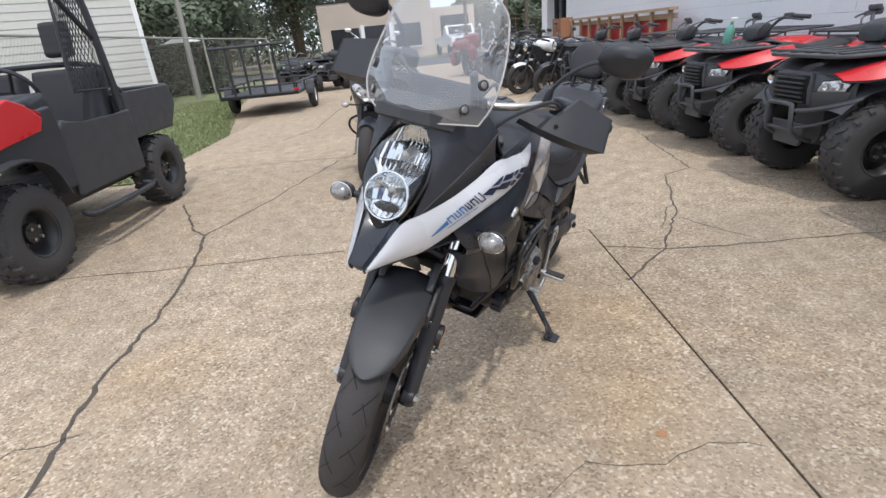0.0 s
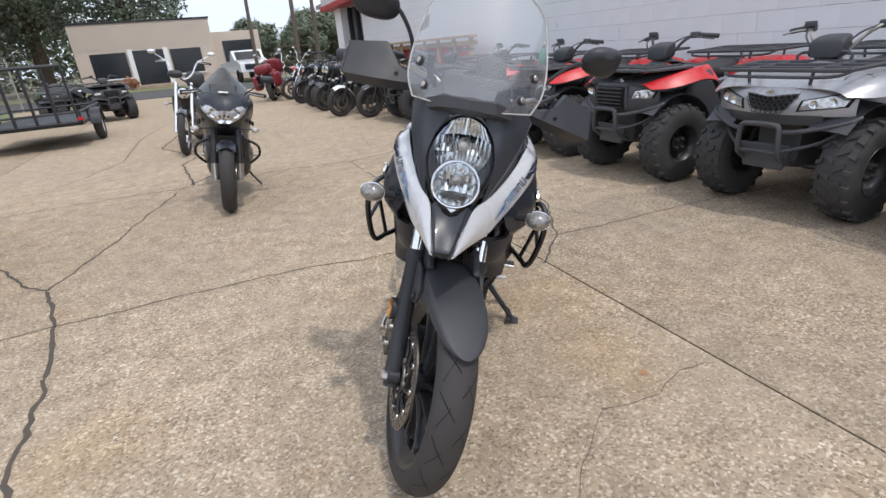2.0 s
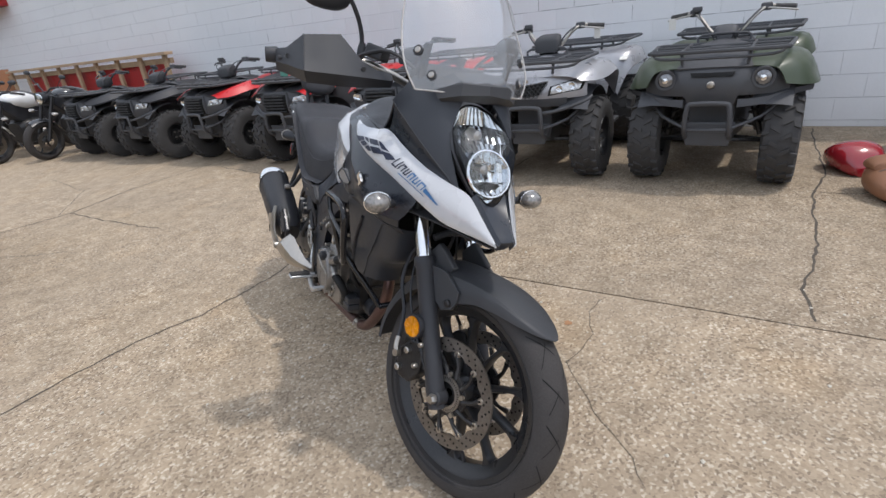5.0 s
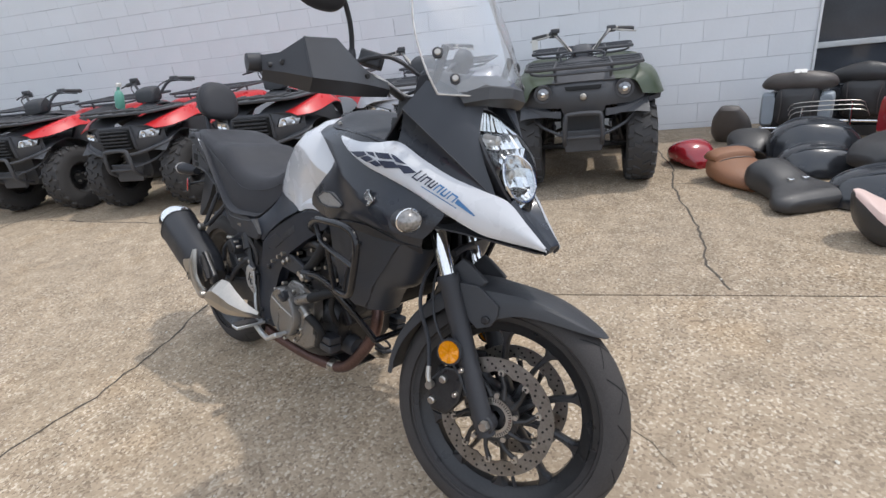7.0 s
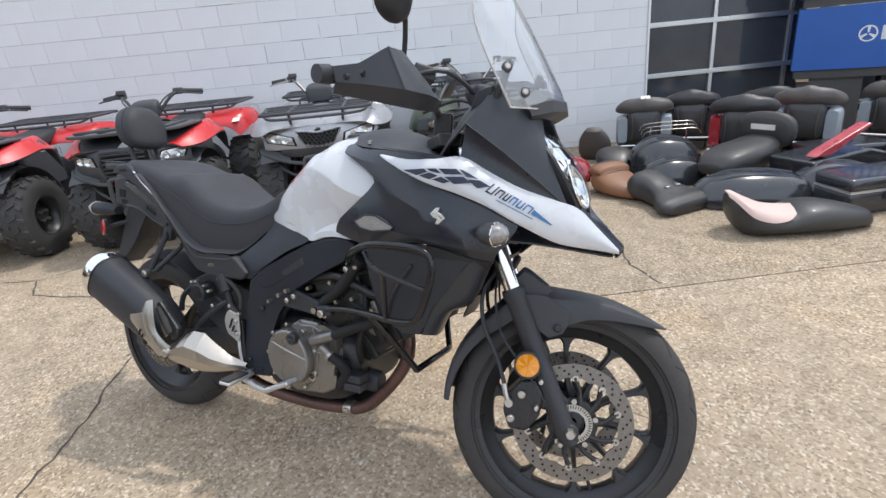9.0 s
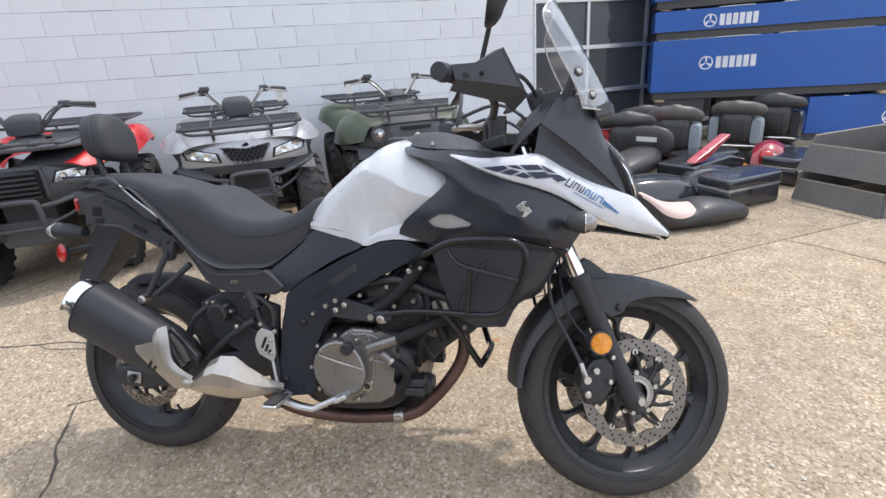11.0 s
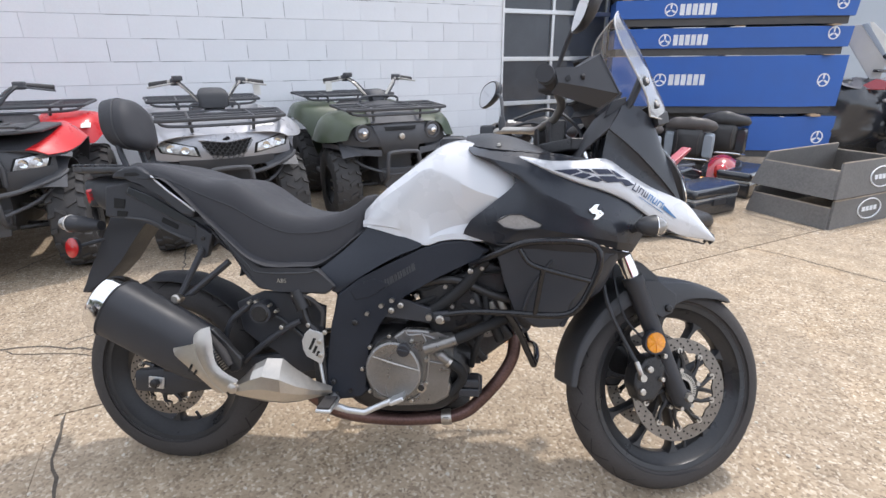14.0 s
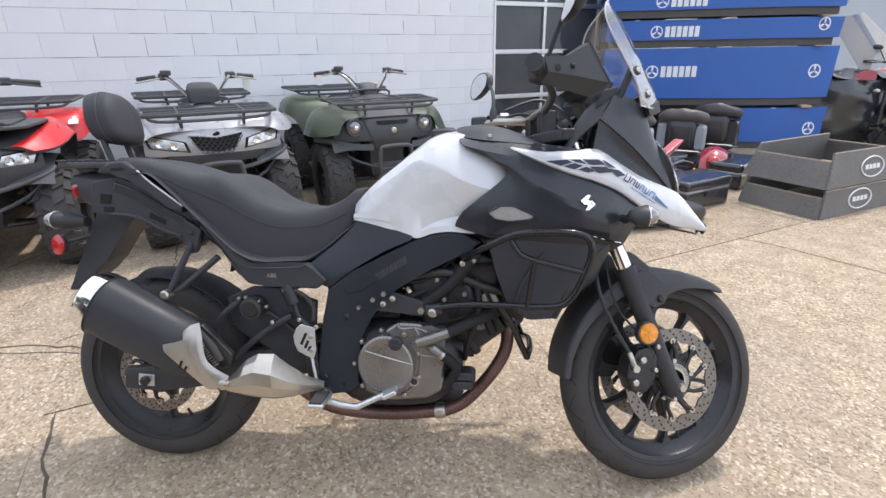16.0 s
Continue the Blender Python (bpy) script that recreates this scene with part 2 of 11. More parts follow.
M_PIPE = mat("heat_browned_exhaust_pipe", (0.135, 0.080, 0.070), 0.42, 0.7, var=0.4, scale=10)
M_AMBER = mat("amber_reflector_plastic", (0.72, 0.26, 0.0), 0.25, var=0.15, scale=60, coat=0.5)
M_REDLENS = mat("red_lens", (0.45, 0.01, 0.012), 0.2, var=0.2, coat=0.6)
M_CLEARLENS = mat("smoky_indicator_lens", (0.42, 0.40, 0.38), 0.18, var=0.25, scale=50, coat=0.8)
M_LAMP = mat("lamp_reflector_chrome", (0.72, 0.74, 0.75), 0.09, 1.0, var=0.08, rvar=0.04)
M_WIND = clear("windscreen_polycarbonate", (0.90, 0.91, 0.93), 0.10, 0.14, 0.75, 0.10)
M_LAMPDULL = mat("dull_lamp_glass", (0.20, 0.20, 0.21), 0.14, 0.5, var=0.5, scale=45, rvar=0.08, coat=1.0)
M_LAMPFACE = mat("headlamp_face", (0.52, 0.52, 0.53), 0.16, 0.55, var=0.55, scale=45, rvar=0.1, coat=1.0)
M_DARKSCREEN = clear("smoked_screen", (0.40, 0.41, 0.42), 0.08, 0.05, 0.6, 0.04)
M_LENS = clear("headlamp_lens", (0.95, 0.96, 0.97), 0.02, 0.06, 0.5)
M_BLUEDEC = mat("blue_decal_film", (0.045, 0.15, 0.33), 0.35)
M_NAVYDEC = mat("navy_decal_film", (0.012, 0.016, 0.04), 0.35)
M_REDATV = mat("red_atv_plastic", (0.55, 0.018, 0.022), 0.34, var=0.08, coat=0.3)
M_SILVER = mat("silver_atv_paint", (0.35, 0.35, 0.37), 0.34, 0.35, var=0.06, coat=0.5)
M_GREEN = mat("olive_green_atv_plastic", (0.052, 0.068, 0.038), 0.4, var=0.1, coat=0.2)
M_BLUE = mat("blue_crate_wrap", (0.028, 0.11, 0.40), 0.5, var=0.12, scale=3)
M_CRATEDK = mat("dark_pallet_frame", (0.072, 0.068, 0.066), 0.7, var=0.3)
M_DECALW = mat("white_lettering_film", (0.75, 0.76, 0.78), 0.5)
M_GREYWOOD = mat("grey_stained_plywood", (0.155, 0.148, 0.140), 0.75, var=0.25, scale=4, bump=0.4, bscale=60)
M_RAWWOOD = mat("raw_pine_edge", (0.46, 0.32, 0.20), 0.75, var=0.25, scale=5, bump=0.3, bscale=50)
M_TANLEATHER = mat("tan_leather_seat", (0.235, 0.108, 0.055), 0.5, var=0.15, bump=0.25, bscale=700)
M_MAROON = mat("dull_maroon_paint", (0.17, 0.012, 0.016), 0.42, var=0.15)
M_PINK = mat("pale_pink_seat_insert", (0.62, 0.46, 0.41), 0.65, var=0.08)
M_DKRED = mat("dark_red_gloss_paint", (0.30, 0.012, 0.02), 0.2, var=0.1, coat=0.8)
M_LEATHER = mat("black_leather_seat", (0.040, 0.038, 0.038), 0.47, var=0.30, bump=0.45, bscale=260, coat=0.06, rvar=0.14)
M_TANBLD = mat("tan_masonry_paint", (0.55, 0.46, 0.39), 0.85, var=0.06, scale=0.8)
M_DARKGL = mat("dark_window_glass", (0.02, 0.023, 0.028), 0.12, var=0.2)
M_SIDING = mat("white_lap_siding", (0.55, 0.53, 0.50), 0.6, var=0.06)
M_SMOKE = mat("smoky_clear_lens", (0.24, 0.23, 0.22), 0.14, 0.35, var=0.5, scale=70, coat=0.8)
M_VENT = mat("pale_mesh_vent", (0.30, 0.28, 0.26), 0.5, 0.2, var=0.2, scale=60)
M_FAIR = mat("satin_black_fairing", (0.031, 0.034, 0.042), 0.38, var=0.15, bump=0.06, bscale=600)
# black quad plastic, its colour lightened to stand in for veiling haze
M_QBLK = mat("weathered_black_quad_plastic", (0.060, 0.061, 0.067), 0.55, var=0.2, bump=0.15, bscale=900)
M_QRUB = mat("dusty_quad_tyre_rubber", (0.048, 0.046, 0.046), 0.8, var=0.3, scale=10, bump=0.3, bscale=300)
M_GALVWALL = mat("grey_blue_metal_sheet", (0.36, 0.40, 0.45), 0.5, 0.1, var=0.12, scale=1.5)
M_GALV = mat("galvanised_pipe", (0.36, 0.34, 0.31), 0.55, 0.5, var=0.2)
M_WOODPOLE = mat("weathered_pole_wood", (0.12, 0.09, 0.07), 0.9, var=0.3, scale=4, bump=0.4)
M_BARK = mat("tree_bark", (0.10, 0.075, 0.05), 0.95, var=0.4, scale=6, bump=0.6)
M_LEAF = mat("tree_leaves", (0.138, 0.165, 0.108), 0.6, var=0.45, scale=0.8)
M_LEAFDK = mat("hedge_leaves", (0.070, 0.085, 0.055), 0.7, var=0.5, scale=1.5)
M_REDCAR = mat("red_car_paint", (0.45, 0.015, 0.02), 0.2, var=0.05, coat=1.0)
M_STONE = mat("pale_pebble", (0.55, 0.50, 0.42), 0.8, var=0.2, scale=30)
M_RUST = mat("rust_stain", (0.36, 0.19, 0.095), 0.9, var=0.2, scale=30)
M_MIRROR = mat("mirror_glass", (0.75, 0.77, 0.80), 0.03, 1.0, var=0.02, rvar=0.01)
M_ORANGEW = mat("orange_weathered_wood", (0.36, 0.17, 0.09), 0.8, var=0.25, scale=3)
M_TAG = mat("white_paper_tag", (0.75, 0.73, 0.68), 0.7, var=0.08)
M_BOTTLE = mat("green_plastic_bottle", (0.14, 0.36, 0.28), 0.4)


# ---- mesh helpers ----
def V(*a):
    return Vector(a)


def curve_pts(pts, n=6, closed=False):
    """Catmull-Rom points through pts, n steps a stretch."""
    P = [Vector(p) for p in pts]
    k = len(P)
    out = []
    for i in range(k if closed else k - 1):
        a, b, c, d = (P[(i - 1) % k], P[i], P[(i + 1) % k], P[(i + 2) % k]) if closed else (P[max(i - 1, 0)], P[i], P[i + 1], P[min(i + 2, k - 1)])
        for j in range(n):
            t = j / n
            out.append(0.5 * (2 * b + (c - a) * t + (2 * a - 5 * b + 4 * c - d) * t * t + (3 * b - a - 3 * c + d) * t ** 3))
    if not closed:
        out.append(P[-1])
    return out


def add_loft(bm, rings, cap=True, closed=True):
    """Joins rings of equal length into a skin; ends capped."""
    vs = [[bm.verts.new(p) for p in r] for r in rings]
    k = len(vs[0])
    for a, b in zip(vs, vs[1:]):
        for i in range(k if closed else k - 1):
            bm.faces.new((a[i], a[(i + 1) % k], b[(i + 1) % k], b[i]))
    if cap and closed:
        bm.faces.new(vs[0][::-1])
        bm.faces.new(vs[-1])
    return vs


def add_tube(bm, pts, r, seg=8, smooth=0, closed=False):
    """A round bar along pts."""
    P = curve_pts(pts, smooth, closed) if smooth else [Vector(p) for p in pts]
    k = len(P)
    rings, up = [], None
    for i, p in enumerate(P):
        d = (P[(i + 1) % k] - P[i - 1]) if closed else (P[min(i + 1, k - 1)] - P[max(i - 1, 0)])
        d.normalize()
        if up is None:
            up = d.cross(V(0, 0, 1) if abs(d.z) < 0.9 else V(1, 0, 0)).normalized()
        up = (up - d * up.dot(d)).normalized()
        w = d.cross(up)
        rad = r[i * (len(r) - 1) // max(1, k - 1)] if isinstance(r, (list, tuple)) else r
        rings.append([p + (up * math.cos(a) + w * math.sin(a)) * rad for a in (2 * math.pi * j / seg for j in range(seg))])
    if closed:
        rings.append(rings[0])
        vs = [[bm.verts.new(p) for p in q] for q in rings[:-1]]
        for i in range(k):
            a, b = vs[i], vs[(i + 1) % k]
            for j in range(seg):
                bm.faces.new((a[j], a[(j + 1) % seg], b[(j + 1) % seg], b[j]))
    else:
        add_loft(bm, rings)


def add_cyl(bm, p, q, r, r2=None, seg=14):
    add_tube(bm, [p, q], [r, r if r2 is None else r2], seg)


def add_lathe(bm, prof, c, axis="y", seg=32, close=False):
    """Turns (radius, along) points round an axis through c."""
    c = Vector(c)
    rings = []
    for j in range(seg):
        a = 2 * math.pi * j / seg
        ca, sa = math.cos(a), math.sin(a)
        rings.append([c + (V(r * ca, h, r * sa) if axis == "y" else V(h, r * ca, r * sa) if axis == "x" else V(r * ca, r * sa, h)) for r, h in prof])
    vs = [[bm.verts.new(p) for p in r] for r in rings]
    k = len(prof)
    for j in range(seg):
        a, b = vs[j], vs[(j + 1) % seg]
        for i in range(k if close else k - 1):
            f = (a[i], a[(i + 1) % k], b[(i + 1) % k], b[i])
            bm.faces.new(f)


CRISP = set()


def crisp_normals(me):
    """Keeps broad flat faces flat beside their rounded edges: corner normals weighted by face area."""
    polys = [(p.area, p.normal.copy()) for p in me.polygons]
    around = [[] for _ in me.vertices]
    for p in me.polygons:
        for v in p.vertices:
            around[v].append(p.index)
    out = []
    for p in me.polygons:
        n = polys[p.index][1]
        for v in p.vertices:
            t = V(0, 0, 0)
            for i in around[v]:
                if polys[i][1].dot(n) > 0.4:
                    t += polys[i][1] * polys[i][0]
            out.append(t.normalized() if t.length > 1e-12 else n)
    me.normals_split_custom_set(out)


def add_box(bm, c, size, rot=(0, 0, 0), bevel=0.0, taper=1.0):
    """A box, its top scaled by taper, its edges bevelled."""
    m = pose(*c, *rot)
    hx, hy, hz = (s / 2 for s in size)
    vs = []
    for z in (-1, 1):
        f = taper if z > 0 else 1.0
        vs += [bm.verts.new(m @ V(x * hx * f, y * hy * f, z * hz)) for x, y in ((-1, -1), (1, -1), (1, 1), (-1, 1))]
    fs = [bm.faces.new([vs[i] for i in q]) for q in ((3, 2, 1, 0), (4, 5, 6, 7), (0, 1, 5, 4), (1, 2, 6, 5), (2, 3, 7, 6), (3, 0, 4, 7))]
    if bevel:
        CRISP.add(id(bm))
        bmesh.ops.bevel(bm, geom=list({e for f in fs for e in f.edges}), offset=bevel, segments=2, affect="EDGES", profile=0.6)


def add_prism(bm, poly, y0, y1, bevel=0.0, plane="xz", seg=2):
    """A flat outline given in a plane, drawn out between y0 and y1, edges rounded."""
    put = {"xz": lambda u, v, w: V(u, w, v), "yz": lambda u, v, w: V(w, u, v), "xy": lambda u, v, w: V(u, v, w)}[plane]
    lo = [bm.verts.new(put(u, v, y0)) for u, v in poly]
    hi = [bm.verts.new(put(u, v, y1)) for u, v in poly]
    fs = [bm.faces.new(lo[::-1]), bm.faces.new(hi)]
    k = len(poly)
    fs += [bm.faces.new((lo[i], lo[(i + 1) % k], hi[(i + 1) % k], hi[i])) for i in range(k)]
    if bevel:
        CRISP.add(id(bm))
        bmesh.ops.bevel(bm, geom=list({e for f in fs for e in f.edges}), offset=bevel, segments=seg, affect="EDGES", profile=0.6)


def grid_pts(rows, nu=4, nv=4):
    """A net of points made finer along and across by Catmull-Rom."""
    fine = [curve_pts(r, nu) for r in rows]
    cols = [curve_pts([r[i] for r in fine], nv) for i in range(len(fine[0]))]
    return [[c[j] for c in cols] for j in range(len(cols[0]))]


def add_skin(bm, rows, thick, nu=4, nv=4):
    """A curved panel through a net of points, with thickness."""
    g = grid_pts(rows, nu, nv) if nu else [[Vector(p) for p in r] for r in rows]
    vs = [[bm.verts.new(p) for p in r] for r in g]
    fs = [bm.faces.new((a[i], a[i + 1], b[i + 1], b[i])) for a, b in zip(vs, vs[1:]) for i in range(len(a) - 1)]
    bmesh.ops.recalc_face_normals(bm, faces=fs)
    bmesh.ops.solidify(bm, geom=fs, thickness=thick)


def add_blob(bm, stations, n=5, seg=20):
    """A rounded body along x: stations (x, y centre, half width, z low, z high, squareness)."""
    S = curve_pts([Vector(s[:3]) for s in stations], n)
    Z = curve_pts([V(s[3], s[4], s[5]) for s in stations], n)
    rings = []
    for (x, yc, hw), (lo, hi, sq) in zip(S, Z):
        ring = []
        for j in range(seg):
            a = 2 * math.pi * j / seg
            c, s = math.cos(a), math.sin(a)
            p = 2 / max(sq, 1.0)
            ring.append(V(x, yc + hw * math.copysign(abs(c) ** p, c), (lo + hi) / 2 + (hi - lo) / 2 * math.copysign(abs(s) ** p, s)))
        rings.append(ring)
    add_loft(bm, rings)


def mesh_from(bm, name, material, sharp=38, xf=None):
    if xf is not None:
        bm.transform(xf)
    bmesh.ops.recalc_face_normals(bm, faces=bm.faces)
    me = bpy.data.meshes.new(name)
    bm.to_mesh(me)
    crisp = id(bm) in CRISP
    CRISP.discard(id(bm))
    bm.free()
    me.shade_smooth()
    me.set_sharp_from_angle(angle=radians(sharp))
    if crisp and len(me.polygons) < 4000:
        crisp_normals(me)
    me.materials.append(material)
    return me


def part(name, bm, material, parent, label="", xf=None, sharp=38):
    """Links a bmesh as one mesh object under a thing or a part."""
    ob = new(name, mesh_from(bm, name, material, sharp, xf))
    ob.parent = parent
    return tagged(ob, label)


def whole(name, bm, material, label, category, m=None, group="", kind="", sharp=38):
    """A thing that is one mesh."""
    ob = new(name, mesh_from(bm, name, material, sharp))
    if m is not None:
        ob.matrix_world = m
    return tagged(ob, label, category, group, kind)


def thing(name, m, label, category, group="", kind=""):
    """An Empty at the base of a thing that parents its parts."""
    ob = new(name)
    ob.empty_display_size = 0.1
    ob.matrix_world = m
    return tagged(ob, label, category, group, kind)


def B():
    return bmesh.new()


def built(fn, *a, **k):
    bm = B()
    fn(bm, *a, **k)
    return bm

# ---- the ground, the lot and the building ----
WALL_X = 4.77
JAMB_Y = -1.27
FAR_Y = 18.3

bm = B()
add_prism(bm, [(-400, -400), (400, -400), (400, 600), (-400, 600)], -0.30, -0.035, plane="xy")
ground = whole("ground", bm, M_EARTH, "bare brown earth under the lot and far ground", "ground", kind="structure")

bm = B()
add_prism(bm, [(-120, 27.0), (120, 27.0), (120, 36.0), (-120, 36.0)], -0.034, -0.012, plane="xy")
whole("road", bm, M_ASPHALT, "grey worn asphalt street beyond the lot", "road", kind="structure")


def crack(bm, pts, width, z=0.0015):
    """A jagged dirt-filled crack along pts on the concrete."""
    P = []
    for a, b in zip(pts, pts[1:]):
        a, b = Vector((*a, z)), Vector((*b, z))
        k = max(2, int((b - a).length / 0.05))
        side = (b - a).cross(V(0, 0, 1)).normalized()
        for i in range(k):
            p = a.lerp(b, i / k)
            j = 0.022 * noise.noise(p * 5) + 0.016 * noise.noise(p * 19)
            P.append((p + side * j, side, width * (0.55 + 0.8 * abs(noise.noise(p * 13 + V(3, 1, 0))))))
    P.append((Vector((*pts[-1], z)), side, width * 0.2))
    vs = [(bm.verts.new(p - s * w / 2), bm.verts.new(p + s * w / 2)) for p, s, w in P]
    for (a, b), (c, d) in zip(vs, vs[1:]):
        bm.faces.new((a, b, d, c))


CRACKS = [
    (((-1.38, 1.0), (-1.40, 1.27), (-1.54, 1.91), (-1.55, 2.43), (-1.64, 3.14), (-1.81, 3.73)), 0.030),
    (((-1.81, 3.73), (-1.52, 4.56), (-1.33, 5.3), (-1.11, 6.0)), 0.022),
    (((-1.81, 3.73), (-1.93, 3.86), (-2.39, 4.72)), 0.024),
    (((0.93, 2.34), (1.27, 2.69), (1.60, 3.26), (1.80, 3.8), (1.91, 4.15), (2.19, 4.29), (2.33, 5.46), (2.43, 6.13)), 0.018),
    (((0.95, 2.80), (1.28, 2.69), (1.78, 2.64), (2.5, 2.63), (3.4, 2.55)), 0.014),
    (((2.19, 4.29), (2.51, 3.91), (3.1, 3.4)), 0.014),
    (((1.57, 3.15), (1.82, 2.68)), 0.009),
    (((0.37, 1.19), (0.60, 1.16), (0.77, 1.22), (0.93, 1.18)), 0.004),
    (((0.37, 1.19), (0.20, 1.05), (-0.1, 0.8)), 0.003),
    (((1.01, 0.37), (1.28, 0.42), (1.66, 0.36), (2.15, 0.33), (2.46, 0.35), (3.14, 0.26), (4.7, 0.3)), 0.017),
    (((2.70, 0.30), (2.74, 0.09), (3.0, -0.3)), 0.010),
    (((0.99, -0.95), (0.68, -1.04), (0.17, -1.11), (-0.8, -1.2)), 0.010),
    (((1.62, 3.40), (1.39, 3.02)), 0.010),
    (((-2.25, 7.84), (-1.91, 8.78), (-1.89, 11.15), (-1.6, 13.5)), 0.022),
    (((-0.95, 6.25), (-1.10, 7.7), (-0.9, 8.3), (-1.45, 9.64), (-1.2, 11.5)), 0.034),
    (((-1.0, 6.3), (-0.54, 6.95), (-0.58, 8.13), (-0.69, 9.65)), 0.03),
    (((-3.0, 6.3), (-2.25, 7.84)), 0.012),
    (((0.7, 6.2), (1.3, 7.0), (1.5, 8.2)), 0.010),
    (((-1.41, 1.55), (-1.62, 1.50), (-1.9, 1.2)), 0.008),
    (((-3.4, 3.10), (-2.48, 3.12), (-1.95, 3.12), (-1.27, 3.12), (-0.95, 3.14), (-0.27, 3.12), (0.03, 3.04), (0.41, 3.02), (0.95, 3.06)), 0.013),
    (((-3.4, 6.20), (-2.68, 6.20), (-2.52, 6.24), (-1.93, 6.24), (-1.13, 6.18), (-0.17, 6.30), (0.24, 6.27), (0.78, 6.14)), 0.020),
    (((0.78, 6.14), (1.57, 6.38), (2.27, 6.40), (3.4, 6.35)), 0.022),
    (((0.78, 6.14), (0.78, 5.24), (0.81, 4.7)), 0.015),
    (((-0.06, 5.54), (0.07, 5.29), (0.25, 4.97)), 0.008),
]
bm = B()
for pts, w in CRACKS:
    crack(bm, pts, w)
whole("pavement_cracks", bm, M_DIRT, "dark dirt-filled cracks wandering over the concrete", "crack", kind="stuff")

# building: backing wall behind the blocks, door opening, fascia
bm = B()
add_box(bm, (WALL_X + 0.154, (JAMB_Y + FAR_Y) / 2, 1.5), (0.30, FAR_Y - JAMB_Y, 3.0))
wall_west = whole("wall_west", bm, M_JOINT, "white painted concrete block wall of the shop", "wall", kind="structure")
bm = B()
add_box(bm, (WALL_X + 0.15, -5.2 - 3.5, 1.5), (0.30, 7.0, 3.0), bevel=0.004)
whole("wall_south", bm, M_GALVWALL, "grey-blue painted metal wall beyond the garage door", "wall", kind="structure")
bm = B()
add_box(bm, (WALL_X + 0.15, (JAMB_Y - 5.2) / 2, 2.72), (0.30, JAMB_Y + 5.2 - 0.004, 0.55), bevel=0.004)
whole("door_lintel", bm, M_BLOCK, "white painted lintel over the garage door", "lintel", kind="structure")
bm = B()
add_box(bm, (WALL_X + 6.0, 6.2, 3.08), (12.2, 37.0, 0.15))
whole("roof", bm, M_GALV, "flat grey roof of the shop building", "roof", kind="structure")
bm = B()
add_box(bm, (WALL_X + 12.1, 6.2, 1.5), (0.25, 37.0, 3.0))
whole("wall_east", bm, M_JOINT, "plain painted rear wall of the shop", "wall", kind="structure")

# north shopfront: pier, glazed opening and red fascia
bm = B()
add_box(bm, (WALL_X + 0.10, 20.9, 1.36), (0.5, 0.9, 2.72), bevel=0.01)
whole("wall_pier", bm, M_BLOCK, "white corner pier of the shop front", "wall", kind="structure")
shop = thing("window_1", pose(WALL_X + 0.1, 0, 0), "tall dark shop window beside the corner pier", "window", kind="structure")
part("pane", built(add_box, (0.1, 19.4, 1.4), (0.02, 2.1, 2.6)), M_DARKGL, shop)
for y in (18.36, 19.4, 20.4):
    part("window_frame", built(add_box, (0.06, y, 1.36), (0.10, 0.10, 2.72), bevel=0.006), M_MATTE, shop)
bm = B()
add_box(bm, (WALL_X - 0.22, 18.9, 2.98), (0.5, 6.2, 0.5), bevel=0.01)
whole("fascia_white", bm, M_WHITEP, "white upper fascia band of the shop front", "fascia", kind="structure")
bm = B()
add_box(bm, (WALL_X - 0.25, 18.9, 2.80), (0.56, 6.3, 0.17), bevel=0.01)
whole("fascia_red", bm, M_REDBAND, "red fascia stripe along the shop roof edge", "fascia", kind="structure")

# garage door of glazed aluminium sections
garage = thing("door_1", pose(WALL_X + 0.10, 0, 0), "glazed aluminium sectional garage door, closed", "garage door", kind="structure")
DOOR_Y = [JAMB_Y - 0.03, -2.12, -3.05, -3.98, -5.15]
DOOR_Z = [0.02, 0.16, 0.72, 1.28, 1.85, 2.42]
for y in DOOR_Y:
    part("mullion", built(add_box, (0, y, 1.22), (0.05, 0.045, 2.42), bevel=0.005), M_ALU, garage)
for z in DOOR_Z:
    part("rail", built(add_box, (-0.004, (DOOR_Y[0] + DOOR_Y[-1]) / 2, z), (0.05, DOOR_Y[0] - DOOR_Y[-1], 0.055), bevel=0.005), M_ALU, garage)
for y0, y1 in zip(DOOR_Y, DOOR_Y[1:]):
    for z0, z1 in zip(DOOR_Z, DOOR_Z[1:]):
        part("pane", built(add_box, (0.012, (y0 + y1) / 2, (z0 + z1) / 2), (0.008, y0 - y1 - 0.02, z1 - z0 - 0.02)), M_DOORGLASS, garage)
bm = B()
add_box(bm, (WALL_X + 0.02, JAMB_Y - 0.012, 1.22), (0.09, 0.022, 2.44), bevel=0.003)
whole("trim", bm, M_WHITEP, "white painted metal jamb of the garage door", "trim", kind="structure")

# ---- the adventure motorcycle on its side stand ----
BIKE = Matrix.Translation((0.524, 2.660, 0)) @ pose(0, 0, 0, 0, 0, -121.5) @ pose(0, 0, 0, -12.9, 0, 0)
bike = thing("motorcycle", BIKE, "white and black adventure motorcycle leaning on its side stand", "motorcycle")
RW, FW = V(0.020, 0, 0.304), V(1.584, 0, 0.316)
STEER_AT, STEER_AX = V(1.33, 0, 0.80), V(-0.43, 0, 0.90).normalized()
STEER = Matrix.Translation(STEER_AT) @ Matrix.Rotation(radians(18.75), 4, STEER_AX) @ Matrix.Translation(-STEER_AT)
# brings the inner mechanical parts from their drawn plan to full size
GROW = Matrix(((1.027, 0, 0, 0.009), (0, 1, 0, 0), (0.016, 0, 1.016, -0.031), (0, 0, 0, 1)))


